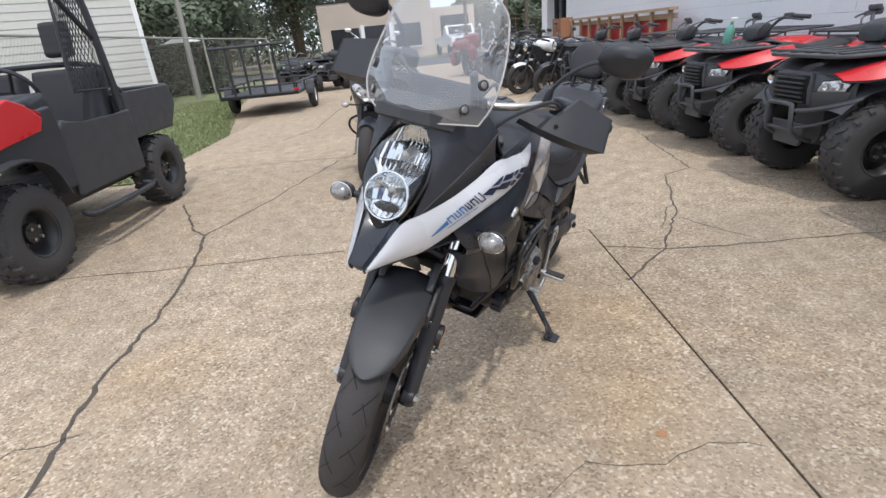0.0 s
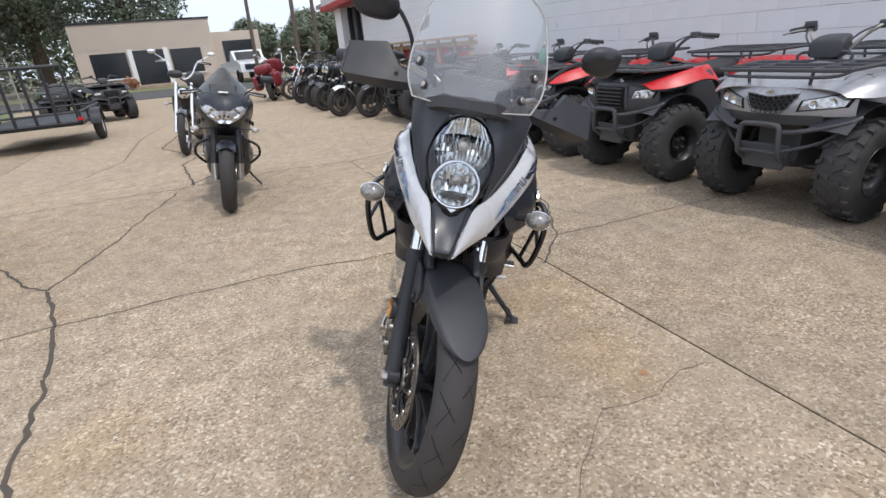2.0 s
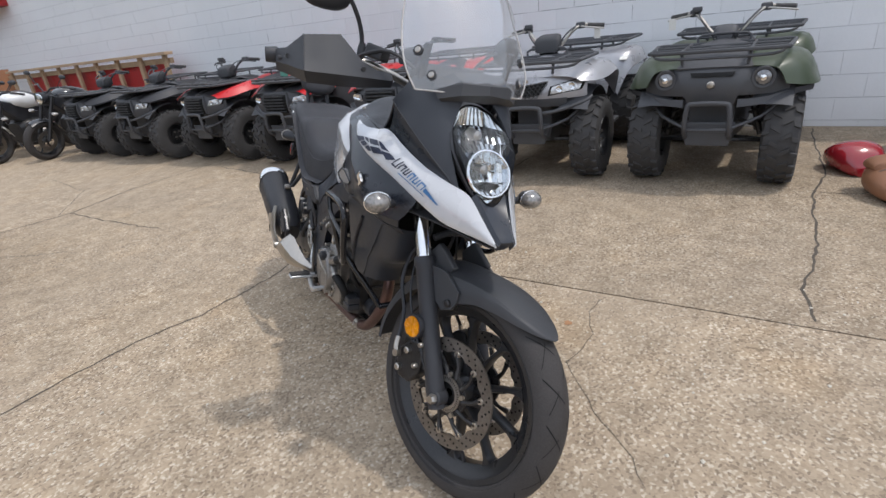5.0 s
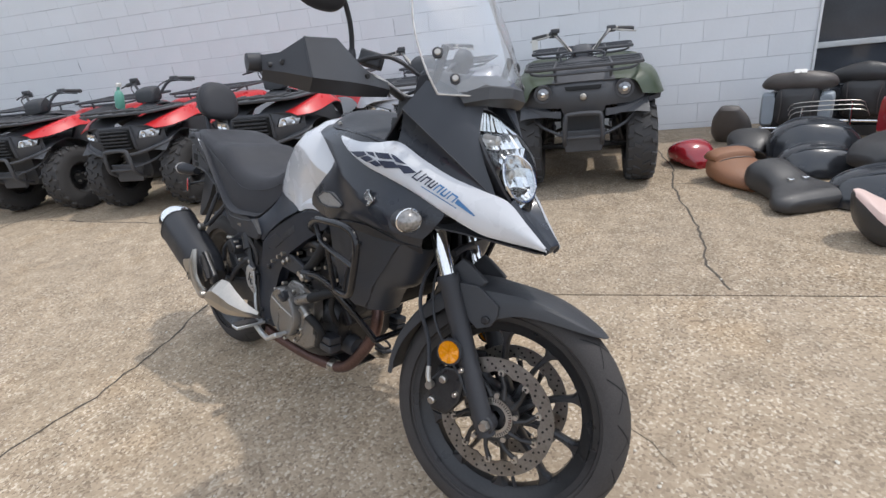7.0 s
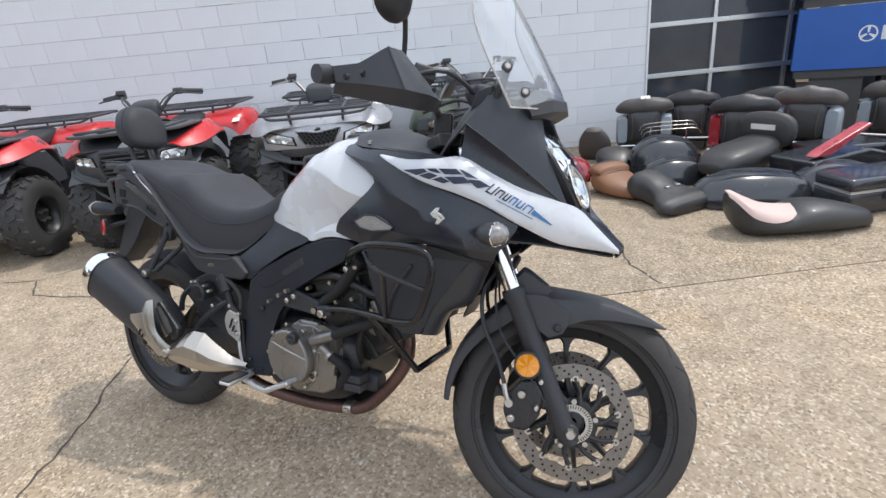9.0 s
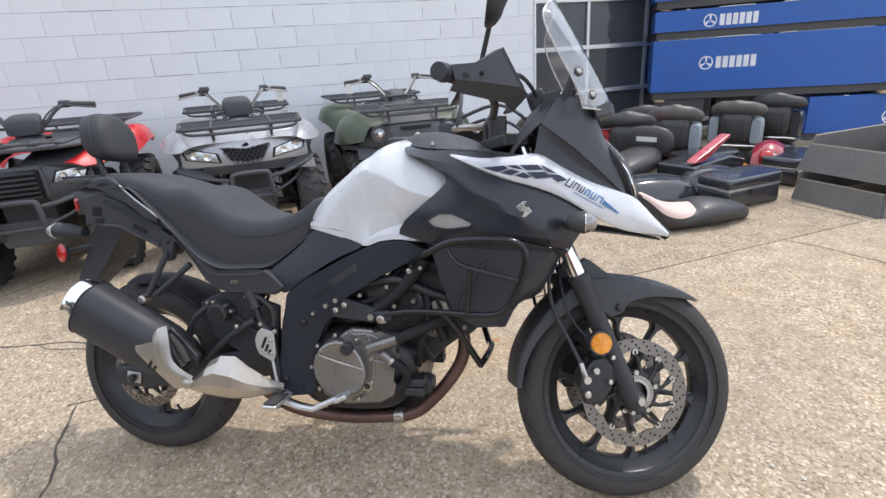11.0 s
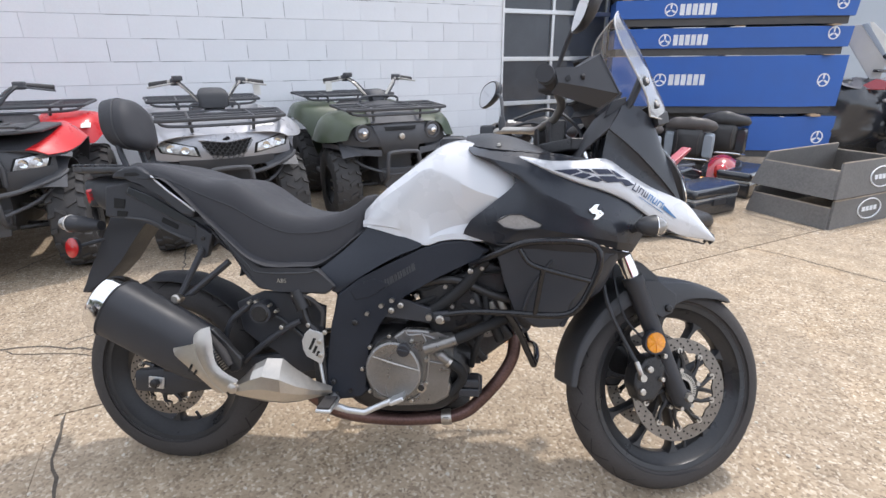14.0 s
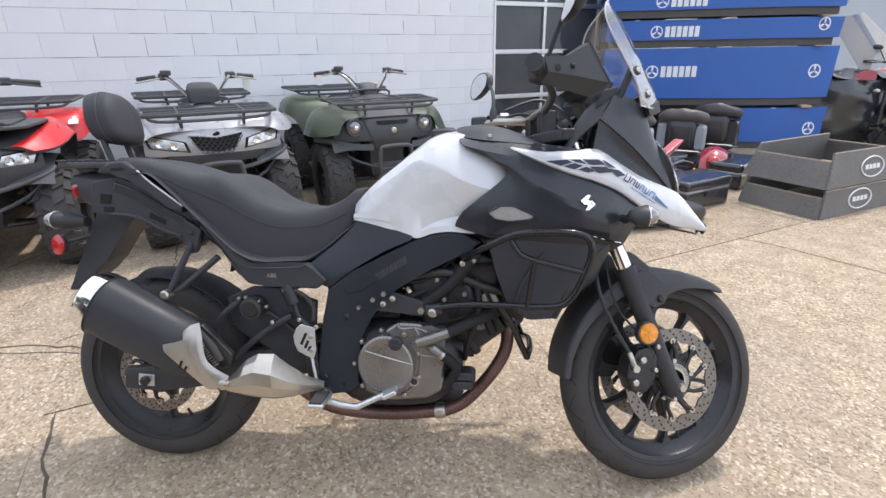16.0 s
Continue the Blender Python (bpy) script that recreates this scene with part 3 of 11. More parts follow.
def tyre_prof(r, w, rim):
    """Round road-tyre section: (radius, across)."""
    out = [(rim - 0.004, -w * 0.36), (rim + 0.006, -w * 0.40), (rim + 0.012, -w * 0.43)]
    for i in range(15):
        a = -math.pi / 2 * 1.08 + math.pi * 1.08 * i / 14
        out.append((r - w * 0.46 + w * 0.46 * math.cos(a), w / 2 * math.sin(a)))
    return out + [(rim + 0.012, w * 0.43), (rim + 0.006, w * 0.40), (rim - 0.004, w * 0.36)]


def groove_strips(bm, c, r, w, count):
    """Pairs of dark strips painting the shade of slanting tread grooves round a road tyre, meeting in open chevrons."""
    for j in range(count):
        for s in (1, -1):
            a0 = 2 * math.pi * (j + (0.5 if s > 0 else 0)) / count
            for lean, u0, u1, wide in ((1.0, 0.05, 0.66, 0.0026), (-0.85, 0.22, 0.60, 0.0021)):
                vs = []
                for i in range(7):
                    th = s * (u0 + (u1 - u0) * i / 6) * math.pi / 2
                    rad = r - w * 0.46 + w * 0.46 * math.cos(th) + 0.0006
                    a = a0 + lean * 0.21 * (i / 6) + (0.10 if lean < 0 else 0.0)
                    d = wide / rad
                    vs.append([bm.verts.new(c + V(rad * math.cos(a + e), w / 2 * math.sin(th), rad * math.sin(a + e))) for e in (-d, d)])
                for (p, q), (t, u) in zip(vs, vs[1:]):
                    bm.faces.new((p, q, u, t))


def drilled_disc(bm, c, y, r0, r1, thick):
    """A flat brake rotor with a scalloped inner edge."""
    seg = 80
    rings = []
    for j in range(seg):
        a = 2 * math.pi * j / seg
        rin = r0 - 0.006 * max(0.0, math.cos(a * 10)) ** 2
        rings.append([c + V(r * math.cos(a), h, r * math.sin(a)) for r, h in ((rin, y - thick / 2), (r1, y - thick / 2), (r1, y + thick / 2), (rin, y + thick / 2))])
    vs = [[bm.verts.new(p) for p in r] for r in rings]
    for j in range(seg):
        a, b = vs[j], vs[(j + 1) % seg]
        for i in range(4):
            bm.faces.new((a[i], a[(i + 1) % 4], b[(i + 1) % 4], b[i]))


# dark pins through the rotor paint the shade inside its drill holes
def disc_holes(bm, c, y, r0, r1, thick, holes):
    for j in range(holes):
        for k, f in enumerate((0.24, 0.5, 0.78)):
            a = 2 * math.pi * (j + 0.33 * k) / holes
            rad = r0 + (r1 - r0) * f
            p = c + V(rad * math.cos(a), y, rad * math.sin(a))
            add_cyl(bm, p - V(0, thick / 2 + 0.0008, 0), p + V(0, thick / 2 + 0.0008, 0), 0.0031, seg=8)


def road_wheel(owner, name, c, r, w, rim, spokes, xf, grooves, disc_y, disc_r):
    wheel = part(name, built(add_lathe, tyre_prof(r, w, rim), c, seg=84), M_RUBBER, owner, "black road tyre with slanted tread grooves", xf)
    part("tread", built(groove_strips, c, r, w, grooves), M_NEARBLK, wheel, xf=xf)
    for s in (-1, 1):
        part("sidewall_rib", built(add_tube, [c + V((rim + 0.021) * math.cos(a), s * w * 0.445, (rim + 0.021) * math.sin(a)) for a in (2 * math.pi * j / 72 for j in range(72))], 0.0016, 5, closed=True), M_RUBBER, wheel, xf=xf)
    bm = B()
    hw = w * 0.41
    deep = rim - 0.043
    add_lathe(bm, [(rim + 0.004, -hw), (rim + 0.009, -hw + 0.004), (rim - 0.004, -hw + 0.012), (rim - 0.020, -hw * 0.55), (rim - 0.024, 0), (rim - 0.020, hw * 0.55), (rim - 0.004, hw - 0.012), (rim + 0.009, hw - 0.004), (rim + 0.004, hw),
                   (rim - 0.010, hw - 0.003), (rim - 0.016, hw - 0.012), (deep + 0.010, hw * 0.50), (deep, hw * 0.34), (deep - 0.002, 0), (deep, -hw * 0.34), (deep + 0.010, -hw * 0.50), (rim - 0.016, -hw + 0.012), (rim - 0.010, -hw + 0.003)], c, seg=84, close=True)
    part("rim", bm, M_RIM, wheel, "black cast alloy rim", xf)
    for j in range(spokes):
        a = 2 * math.pi * (j + 0.35) / spokes
        rot = Matrix.Translation(c) @ Matrix.Rotation(a, 4, "Y")
        bm = B()
        rings = []
        for rad, tang, th, wd in ((0.040, -0.010, 0.015, 0.026), (0.085, 0.003, 0.0085, 0.021), (0.14, 0.006, 0.0065, 0.017), (deep - 0.034, 0.004, 0.0068, 0.017), (deep - 0.016, 0.002, 0.0095, 0.018), (deep - 0.006, 0.001, 0.016, 0.019), (deep + 0.002, 0.0, 0.028, 0.020)):
            rings.append([rot @ V(rad, yy * wd, tang + zz * th) for yy, zz in ((-1, -0.6), (-0.6, -1), (0.6, -1), (1, -0.6), (1, 0.6), (0.6, 1), (-0.6, 1), (-1, 0.6))])
        add_loft(bm, rings)
        part("spoke", bm, M_RIM, wheel, xf=xf)
    bm = B()
    add_lathe(bm, [(0.012, -0.07), (0.040, -0.068), (0.048, -0.04), (0.046, 0.04), (0.040, 0.068), (0.012, 0.07)], c, seg=24)
    part("hub", bm, M_RIM, wheel, xf=xf)
    bm = B()
    q = Matrix.Translation(c) @ Matrix.Rotation(radians(72), 4, "Y")
    add_tube(bm, [q @ V(deep + 0.004, -0.012, 0.0), q @ V(deep - 0.030, -0.020, 0.0)], [0.0055, 0.0045], 8)
    part("valve", bm, M_MATTE, wheel, xf=xf)
    for y in disc_y:
        out = 1 if y > 0 else -1
        rotor = part("brake_disc", built(drilled_disc, c, y, disc_r * 0.77, disc_r, 0.005), M_DISC, wheel, "drilled brake disc, faintly rusty", xf)
        tagged(part("drill_pattern", built(disc_holes, c, y, disc_r * 0.77, disc_r, 0.005, 26), M_NEARBLK, rotor, xf=xf), kind="stuff")
        bm, pins = B(), B()
        for j in range(10):
            a = 2 * math.pi * j / 10
            d, e = V(math.cos(a), 0, math.sin(a)), V(math.cos(a + 0.30), 0, math.sin(a + 0.30))
            add_tube(bm, [c + d * 0.052 + V(0, y, 0), c + (d + e) * 0.043 + V(0, y, 0), c + e * (disc_r * 0.73) + V(0, y, 0)], [0.0090, 0.0055, 0.0075], 8)
            p = c + e * (disc_r * 0.755)
            add_lathe(pins, [(0.0035, y + out * 0.006), (0.0085, y + out * 0.006), (0.0095, y + out * 0.003), (0.0095, y - out * 0.005)], p, seg=14)
        add_lathe(bm, [(0.036, y - 0.004), (0.064, y - 0.004), (0.064, y + 0.004), (0.036, y + 0.004)], c, seg=30, close=True)
        tagged(part("disc_carrier", bm, M_ENGDARK, wheel, xf=xf), kind="stuff")
        tagged(part("disc_buttons", pins, M_STEEL, wheel, xf=xf), kind="stuff")
    return wheel


front_wheel = road_wheel(bike, "front_wheel", FW, 0.319, 0.108, 0.249, 10, STEER, 17, (-0.072, 0.072), 0.152)
rear_wheel = road_wheel(bike, "rear_wheel", RW, 0.310, 0.145, 0.228, 5, None, 17, (-0.085,), 0.126)
bm = B()
add_lathe(bm, [(0.033, -0.084), (0.050, -0.084), (0.050, -0.079), (0.033, -0.079)], FW, seg=44, close=True)
ring = part("sensor_ring", bm, M_STEEL, front_wheel, "toothed steel sensor ring", STEER)
# dark bars on the ring's face paint the shade of its slots
bm = B()
for j in range(44):
    a = 2 * math.pi * j / 44
    d = V(math.cos(a), 0, math.sin(a))
    add_tube(bm, [FW + d * 0.040 + V(0, -0.0845, 0), FW + d * 0.048 + V(0, -0.0845, 0)], 0.0011, 4)
tagged(part("sensor_slots", bm, M_NEARBLK, ring, xf=STEER), kind="stuff")
bm = B()
for j in range(5):
    a = 2 * math.pi * j / 5 + 0.3
    p = FW + V(0.058 * math.cos(a), -0.079, 0.058 * math.sin(a))
    add_cyl(bm, p, p - V(0, 0.008, 0), 0.007, seg=8)
tagged(part("disc_bolts", bm, M_STEEL, front_wheel, xf=STEER), kind="stuff")

# fork, axle, calipers, reflectors
for s in (-1, 1):
    y = 0.100 * s
    low, top = V(1.570, y, 0.292), V(1.2535, y, 1.022)
    d = (low - top).normalized()
    fork = part("fork_tube", built(add_cyl, top, top + d * 0.46, 0.0215, seg=20), M_CHROME, bike, "chrome fork tube", STEER)
    bm = B()
    a = top + d * 0.402
    add_tube(bm, [a, a + d * 0.004, a + d * 0.022, a + d * 0.030, a + d * 0.16, a + d * 0.30, low - d * 0.03, low + d * 0.020], [0.027, 0.0295, 0.0295, 0.0265, 0.0262, 0.0255, 0.0268, 0.024], 20)
    add_lathe(bm, [(0.001, -0.020), (0.020, -0.020), (0.024, -0.016), (0.024, 0.016), (0.020, 0.020), (0.001, 0.020)], FW + V(-0.010, y, -0.012), seg=20)
    part("fork_slider", bm, M_MATTE, fork, "matte black fork slider", STEER)
    part("axle_bolt", built(add_tube, [FW + V(-0.008, y + s * 0.020, -0.010), FW + V(-0.008, y + s * 0.030, -0.010), FW + V(-0.008, y + s * 0.036, -0.010)], [0.015, 0.014, 0.011], 6), M_STEEL, fork, xf=STEER)
    part("pinch_bolt", built(add_cyl, FW + V(-0.030, y, -0.040), FW + V(-0.030, y + s * 0.03, -0.040), 0.006, seg=6), M_STEEL, fork, xf=STEER)
    bm = B()
    add_prism(bm, [(1.425, 0.300), (1.408, 0.345), (1.415, 0.385), (1.450, 0.425), (1.487, 0.430), (1.507, 0.395), (1.500, 0.340), (1.470, 0.298)], y * 0.92 - 0.030, y * 0.92 + 0.030, 0.009, seg=3)
    add_prism(bm, [(1.470, 0.440), (1.505, 0.452), (1.535, 0.375), (1.505, 0.352)], y - 0.012, y + 0.014 * s + 0.012, 0.005)
    caliper = part("brake_caliper", bm, M_ENGDARK, bike, "dark brake caliper", STEER)
    for x, z, r in ((1.428, 0.330, 0.010), (1.452, 0.392, 0.010), (1.490, 0.362, 0.0075), (1.498, 0.428, 0.0075)):
        part("caliper_bolt", built(add_tube, [(x, y + s * 0.020, z), (x, y + s * 0.033, z), (x, y + s * 0.036, z)], [r, r, r * 0.7], 8), M_STEEL, caliper, xf=STEER)
    bm = B()
    add_cyl(bm, (1.422, y + s * 0.030, 0.372), (1.422, y + s * 0.046, 0.372), 0.0105, seg=10)
    add_tube(bm, [(1.422, y + s * 0.038, 0.372), (1.414, y + s * 0.038, 0.392), (1.409, y + s * 0.030, 0.415)], 0.0072, 8, 3)
    part("banjo_fitting", bm, M_STEEL, caliper, "bright hose fitting", STEER)
    part("brake_hose", built(add_tube, [(1.409, y + s * 0.03, 0.415), (1.385, y * 1.05, 0.475), (1.345, y * 0.98, 0.560), (1.340, y * 0.75, 0.64), (1.37, y * 0.5, 0.71), (1.34, y * 0.4, 0.86)], 0.0055, 7, 5), M_MATTE, bike, xf=STEER)
    part("sensor_wire", built(add_tube, [(1.545, y + s * 0.012, 0.325), (1.46, y + s * 0.020, 0.450), (1.395, y * 1.02, 0.530), (1.372, y * 0.86, 0.620), (1.375, y * 0.6, 0.70)], 0.0032, 6, 4), M_MATTE, bike, xf=STEER)
    refl = part("reflector", built(add_tube, [(1.463, y + s * 0.024, 0.469), (1.463, y + s * 0.038, 0.469), (1.463, y + s * 0.040, 0.469)], [0.030, 0.030, 0.029], 30), M_AMBER, bike, "round amber side reflector", STEER)
    bm = B()
    for k in range(12):
        a0, a1 = 2 * math.pi * k / 12, 2 * math.pi * (k + 1) / 12
        tilt = 0.0014 if k % 2 else 0.0
        bm.faces.new([bm.verts.new(p) for p in (V(1.463, y + s * (0.0415 + tilt), 0.469), V(1.463 + 0.028 * math.cos(a0), y + s * (0.0450 - tilt), 0.469 + 0.028 * math.sin(a0)), V(1.463 + 0.028 * math.cos(a1), y + s * (0.0415 + tilt), 0.469 + 0.028 * math.sin(a1)))])
    part("reflector_face", bm, M_AMBER, refl, xf=STEER, sharp=1)
    part("reflector_rim", built(add_lathe, [(0.029, 0.022 * s), (0.0335, 0.022 * s), (0.0335, 0.041 * s), (0.029, 0.041 * s)], (1.463, y, 0.469), seg=30, close=True), M_MATTE, refl, xf=STEER)

# front fender: a rear section round the tyre and a long pointed front section
rows = []
for x, z, half, drop in ((1.242, 0.337, 0.064, 0.020), (1.247, 0.395, 0.067, 0.024), (1.268, 0.462, 0.070, 0.030), (1.309, 0.530, 0.074, 0.038), (1.362, 0.590, 0.080, 0.052), (1.430, 0.645, 0.088, 0.075), (1.500, 0.655, 0.090, 0.105), (1.545, 0.652, 0.088, 0.090), (1.604, 0.645, 0.084, 0.062), (1.662, 0.634, 0.080, 0.048), (1.722, 0.613, 0.070, 0.033), (1.772, 0.589, 0.050, 0.018), (1.802, 0.572, 0.026, 0.007), (1.815, 0.565, 0.006, 0.002)):
    c = V(x, 0, z)
    inward = (FW - c).normalized() if x < 1.42 else V(0, 0, -1)
    rows.append([c + V(0, half * u, 0) + inward * (drop * (1 - h)) for u, h in ((-1, 0.0), (-0.99, 0.42), (-0.90, 0.76), (-0.55, 0.92), (0, 1.0), (0.55, 0.92), (0.90, 0.76), (0.99, 0.42), (1, 0.0))])
fender = part("front_fender", built(add_skin, rows, 0.004, 2, 3), M_GREYPL, bike, "long matte grey-black front fender", STEER, sharp=24)
for s in (-1, 1):
    bm = B()
    add_prism(bm, [(1.445, 0.640), (1.500, 0.640), (1.560, 0.600), (1.560, 0.572), (1.545, 0.545), (1.512, 0.532), (1.487, 0.548), (1.465, 0.575)], s * 0.086, s * 0.097, 0.003)
    add_prism(bm, [(1.405, 0.660), (1.440, 0.700), (1.462, 0.690), (1.515, 0.650), (1.480, 0.600), (1.43, 0.62)], s * 0.060, s * 0.080, 0.006)
    part("fender_bracket", bm, M_GREYPL, fender, xf=STEER)
    part("fender_bolt", built(add_tube, [(1.532, s * 0.094, 0.560), (1.532, s * 0.103, 0.560), (1.532, s * 0.106, 0.560)], [0.011, 0.0105, 0.007], 12), M_ENGDARK, fender, xf=STEER)
bm = B()
add_tube(bm, [(1.41, -0.072, 0.705), (1.42, -0.03, 0.722), (1.42, 0.03, 0.722), (1.41, 0.072, 0.705)], 0.010, 8, 3)
part("fork_brace", bm, M_MATTE, bike, xf=STEER)

# triple clamps, handlebar, guards, mirrors, levers
bm = B()
add_prism(bm, [(1.21, -0.13), (1.27, -0.14), (1.31, -0.07), (1.30, 0.07), (1.27, 0.14), (1.21, 0.13), (1.16, 0.04), (1.16, -0.04)], 1.0, 1.035, 0.006, "xy")
add_prism(bm, [(1.325, -0.13), (1.385, -0.14), (1.42, -0.07), (1.42, 0.07), (1.385, 0.14), (1.325, 0.13), (1.29, 0.04), (1.29, -0.04)], 0.765, 0.80, 0.006, "xy")
for s in (-1, 1):
    add_box(bm, (1.205, 0.045 * s, 1.065), (0.05, 0.035, 0.075), bevel=0.006)
part("triple_clamp", bm, M_ENGDARK, bike, "dark fork clamps", STEER)
BAR = [(1.190, 0.0, 1.100), (1.190, 0.07, 1.100), (1.175, 0.15, 1.118), (1.125, 0.22, 1.132), (1.085, 0.29, 1.122), (1.024, 0.400, 1.097)]
bm = B()
add_tube(bm, curve_pts([(x, -y, z) for x, y, z in BAR[:0:-1]] + BAR, 4), 0.0115, 10)
handlebar = part("handlebar", bm, M_STEEL, bike, "silver handlebar", STEER)
UNSTEER = STEER.inverted()
for s in (-1, 1):
    f = lambda x, y, z: (x, s * y, z)
    grip = part("grip", built(add_cyl, f(1.085, 0.29, 1.122), f(1.026, 0.396, 1.098), 0.0175, seg=14), M_RUBBER, handlebar, "black rubber grip", STEER)
    part("bar_end", built(add_tube, [f(1.026, 0.397, 1.098), f(1.022, 0.403, 1.0965), f(1.008, 0.428, 1.091)], [0.016, 0.021, 0.019], 16), M_MATTE, handlebar, xf=STEER)
    bm = B()
    add_box(bm, f(1.098, 0.268, 1.132), (0.052, 0.058, 0.05), (0, 0, -s * 28), 0.010)
    add_tube(bm, [f(1.115, 0.25, 1.130), f(1.135, 0.29, 1.120), f(1.105, 0.35, 1.105), f(1.065, 0.42, 1.088)], 0.006, 6, 4)
    part("switchgear", bm, M_MATTE, handlebar, "black switch housing and lever", STEER)
    # hand guard: a faceted shield round the front of the grip, drawn for the steered right side
    rows = []
    for row in (
            ((1.150, -0.432, 1.163), (1.163, -0.436, 1.170), (1.172, -0.438, 1.139), (1.160, -0.434, 1.117)),
            ((1.198, -0.414, 1.169), (1.214, -0.418, 1.175), (1.232, -0.420, 1.133), (1.205, -0.408, 1.108)),
            ((1.246, -0.384, 1.204), (1.266, -0.388, 1.208), (1.310, -0.396, 1.122), (1.270, -0.380, 1.094)),
            ((1.222, -0.283, 1.217), (1.238, -0.286, 1.221), (1.316, -0.298, 1.121), (1.278, -0.285, 1.092)),
            ((1.256, -0.236, 1.162), (1.272, -0.236, 1.161), (1.304, -0.240, 1.120), (1.278, -0.236, 1.094)),
            ((1.252, -0.195, 1.144), (1.268, -0.192, 1.142), (1.288, -0.195, 1.119), (1.268, -0.192, 1.097)),
            ((1.236, -0.141, 1.138), (1.248, -0.141, 1.137), (1.258, -0.141, 1.118), (1.246, -0.141, 1.100))):
        pts = [UNSTEER @ Vector(p) for p in row]
        rows.append([V(p.x, -s * p.y, p.z) for p in pts])
    guard = part("hand_guard", built(add_skin, rows, 0.004, 1, 1), M_MATTE, handlebar, "black plastic hand guard round the grip", STEER, sharp=24)
    part("guard_rib", built(add_tube, [rows[2][1], rows[2][2]], 0.0022, 6), M_MATTE, guard, xf=STEER)
    for k in (1, 4):
        p = (Vector(rows[k][1]) + Vector(rows[k][2])) / 2
        part("guard_bolt", built(add_cyl, p, p + V(0.006, s * 0.002, 0), 0.006, seg=8), M_ENGDARK, guard, xf=STEER)
    bm = B()
    add_tube(bm, [f(1.128, 0.215, 1.140), f(1.132, 0.222, 1.185), f(1.140, 0.248, 1.230), f(1.146, 0.285, 1.268), f(1.146, 0.320, 1.288)], 0.0062, 8, 4)
    add_tube(bm, [f(1.128, 0.214, 1.130), f(1.129, 0.216, 1.165), f(1.130, 0.218, 1.180)], [0.012, 0.012, 0.008], 10)
    part("mirror_stem", bm, M_MATTE, handlebar, xf=STEER)
    oval = [(math.cos(a), math.sin(a)) for a in (2 * math.pi * j / 24 for j in range(24))]
    low = 0.022 if s < 0 else 0.0  # the right mirror is set lower
    lens = lambda dx, k, u, v: V(1.128 + dx + 0.008 * v - 0.012 * k * u, s * (0.379 - low + 0.070 * k * math.copysign(abs(u) ** 0.8, u) + 0.010 * v), 1.306 - 1.4 * low + 0.048 * k * math.copysign(abs(v) ** 0.8, v) * (1 + 0.15 * u))
    bm = B()
    add_loft(bm, [[lens(dx, k, u, v) for u, v in oval] for dx, k in ((0.002, 0.90), (0.0, 0.97), (0.010, 1.0), (0.024, 0.88), (0.034, 0.62), (0.038, 0.3))])
    mirror = part("mirror", bm, M_MATTE, handlebar, "black oval rear-view mirror", STEER)
    bm = B()
    bm.faces.new([bm.verts.new(lens(-0.0005, 0.90, u, v)) for u, v in oval])
    part("mirror_glass", bm, M_MIRROR, mirror, xf=STEER)
for x, y in ((1.26, -0.10), (1.28, 0.03), (1.25, 0.11)):
    part("control_cable", built(add_tube, [(1.12, y * 2.4, 1.13), (1.235, y * 2.0, 1.165), (1.320, y, 1.09), (1.31, y * 0.6, 0.95)], 0.0055, 6, 5), M_MATTE, bike, xf=STEER)
part("brake_reservoir", built(add_box, (1.175, -0.195, 1.160), (0.055, 0.05, 0.035), (0, 10, 24), 0.007), M_MATTE, handlebar, "small black fluid reservoir", STEER)
part("ignition_lock", built(add_tube, [(1.235, 0, 1.035), (1.232, 0, 1.060), (1.230, 0, 1.064)], [0.022, 0.022, 0.016], 16), M_STEEL, handlebar, "round ignition lock", STEER)

# fuel tank: crowned top, hard shoulder crease, hollow flank, undercut lip
bm = B()
TANK = [  # x, top z, then (half width, z) of shoulder, crease, waist, groove, lip
    (0.668, 0.842, (0.060, 0.838), (0.100, 0.826), (0.116, 0.815), (0.120, 0.806), (0.118, 0.797)),
    (0.690, 0.868, (0.072, 0.863), (0.118, 0.845), (0.132, 0.822), (0.134, 0.806), (0.132, 0.795)),
    (0.735, 0.916, (0.085, 0.908), (0.140, 0.882), (0.149, 0.838), (0.150, 0.802), (0.147, 0.786)),
    (0.800, 0.972, (0.092, 0.962), (0.158, 0.926), (0.160, 0.858), (0.159, 0.792), (0.158, 0.769)),
    (0.855, 1.014, (0.100, 1.003), (0.172, 0.962), (0.166, 0.872), (0.163, 0.774), (0.166, 0.752)),
    (0.900, 1.042, (0.104, 1.029), (0.181, 0.958), (0.170, 0.872), (0.161, 0.794), (0.172, 0.766)),
    (0.950, 1.055, (0.110, 1.037), (0.187, 0.936), (0.175, 0.868), (0.162, 0.810), (0.175, 0.772)),
    (1.010, 1.056, (0.115, 1.032), (0.191, 0.910), (0.180, 0.860), (0.165, 0.816), (0.176, 0.768)),
    (1.090, 1.040, (0.115, 1.010), (0.188, 0.890), (0.178, 0.845), (0.165, 0.810), (0.170, 0.770)),
    (1.170, 0.985, (0.090, 0.960), (0.150, 0.880), (0.150, 0.840), (0.140, 0.810), (0.140, 0.780)),
]
rings = []
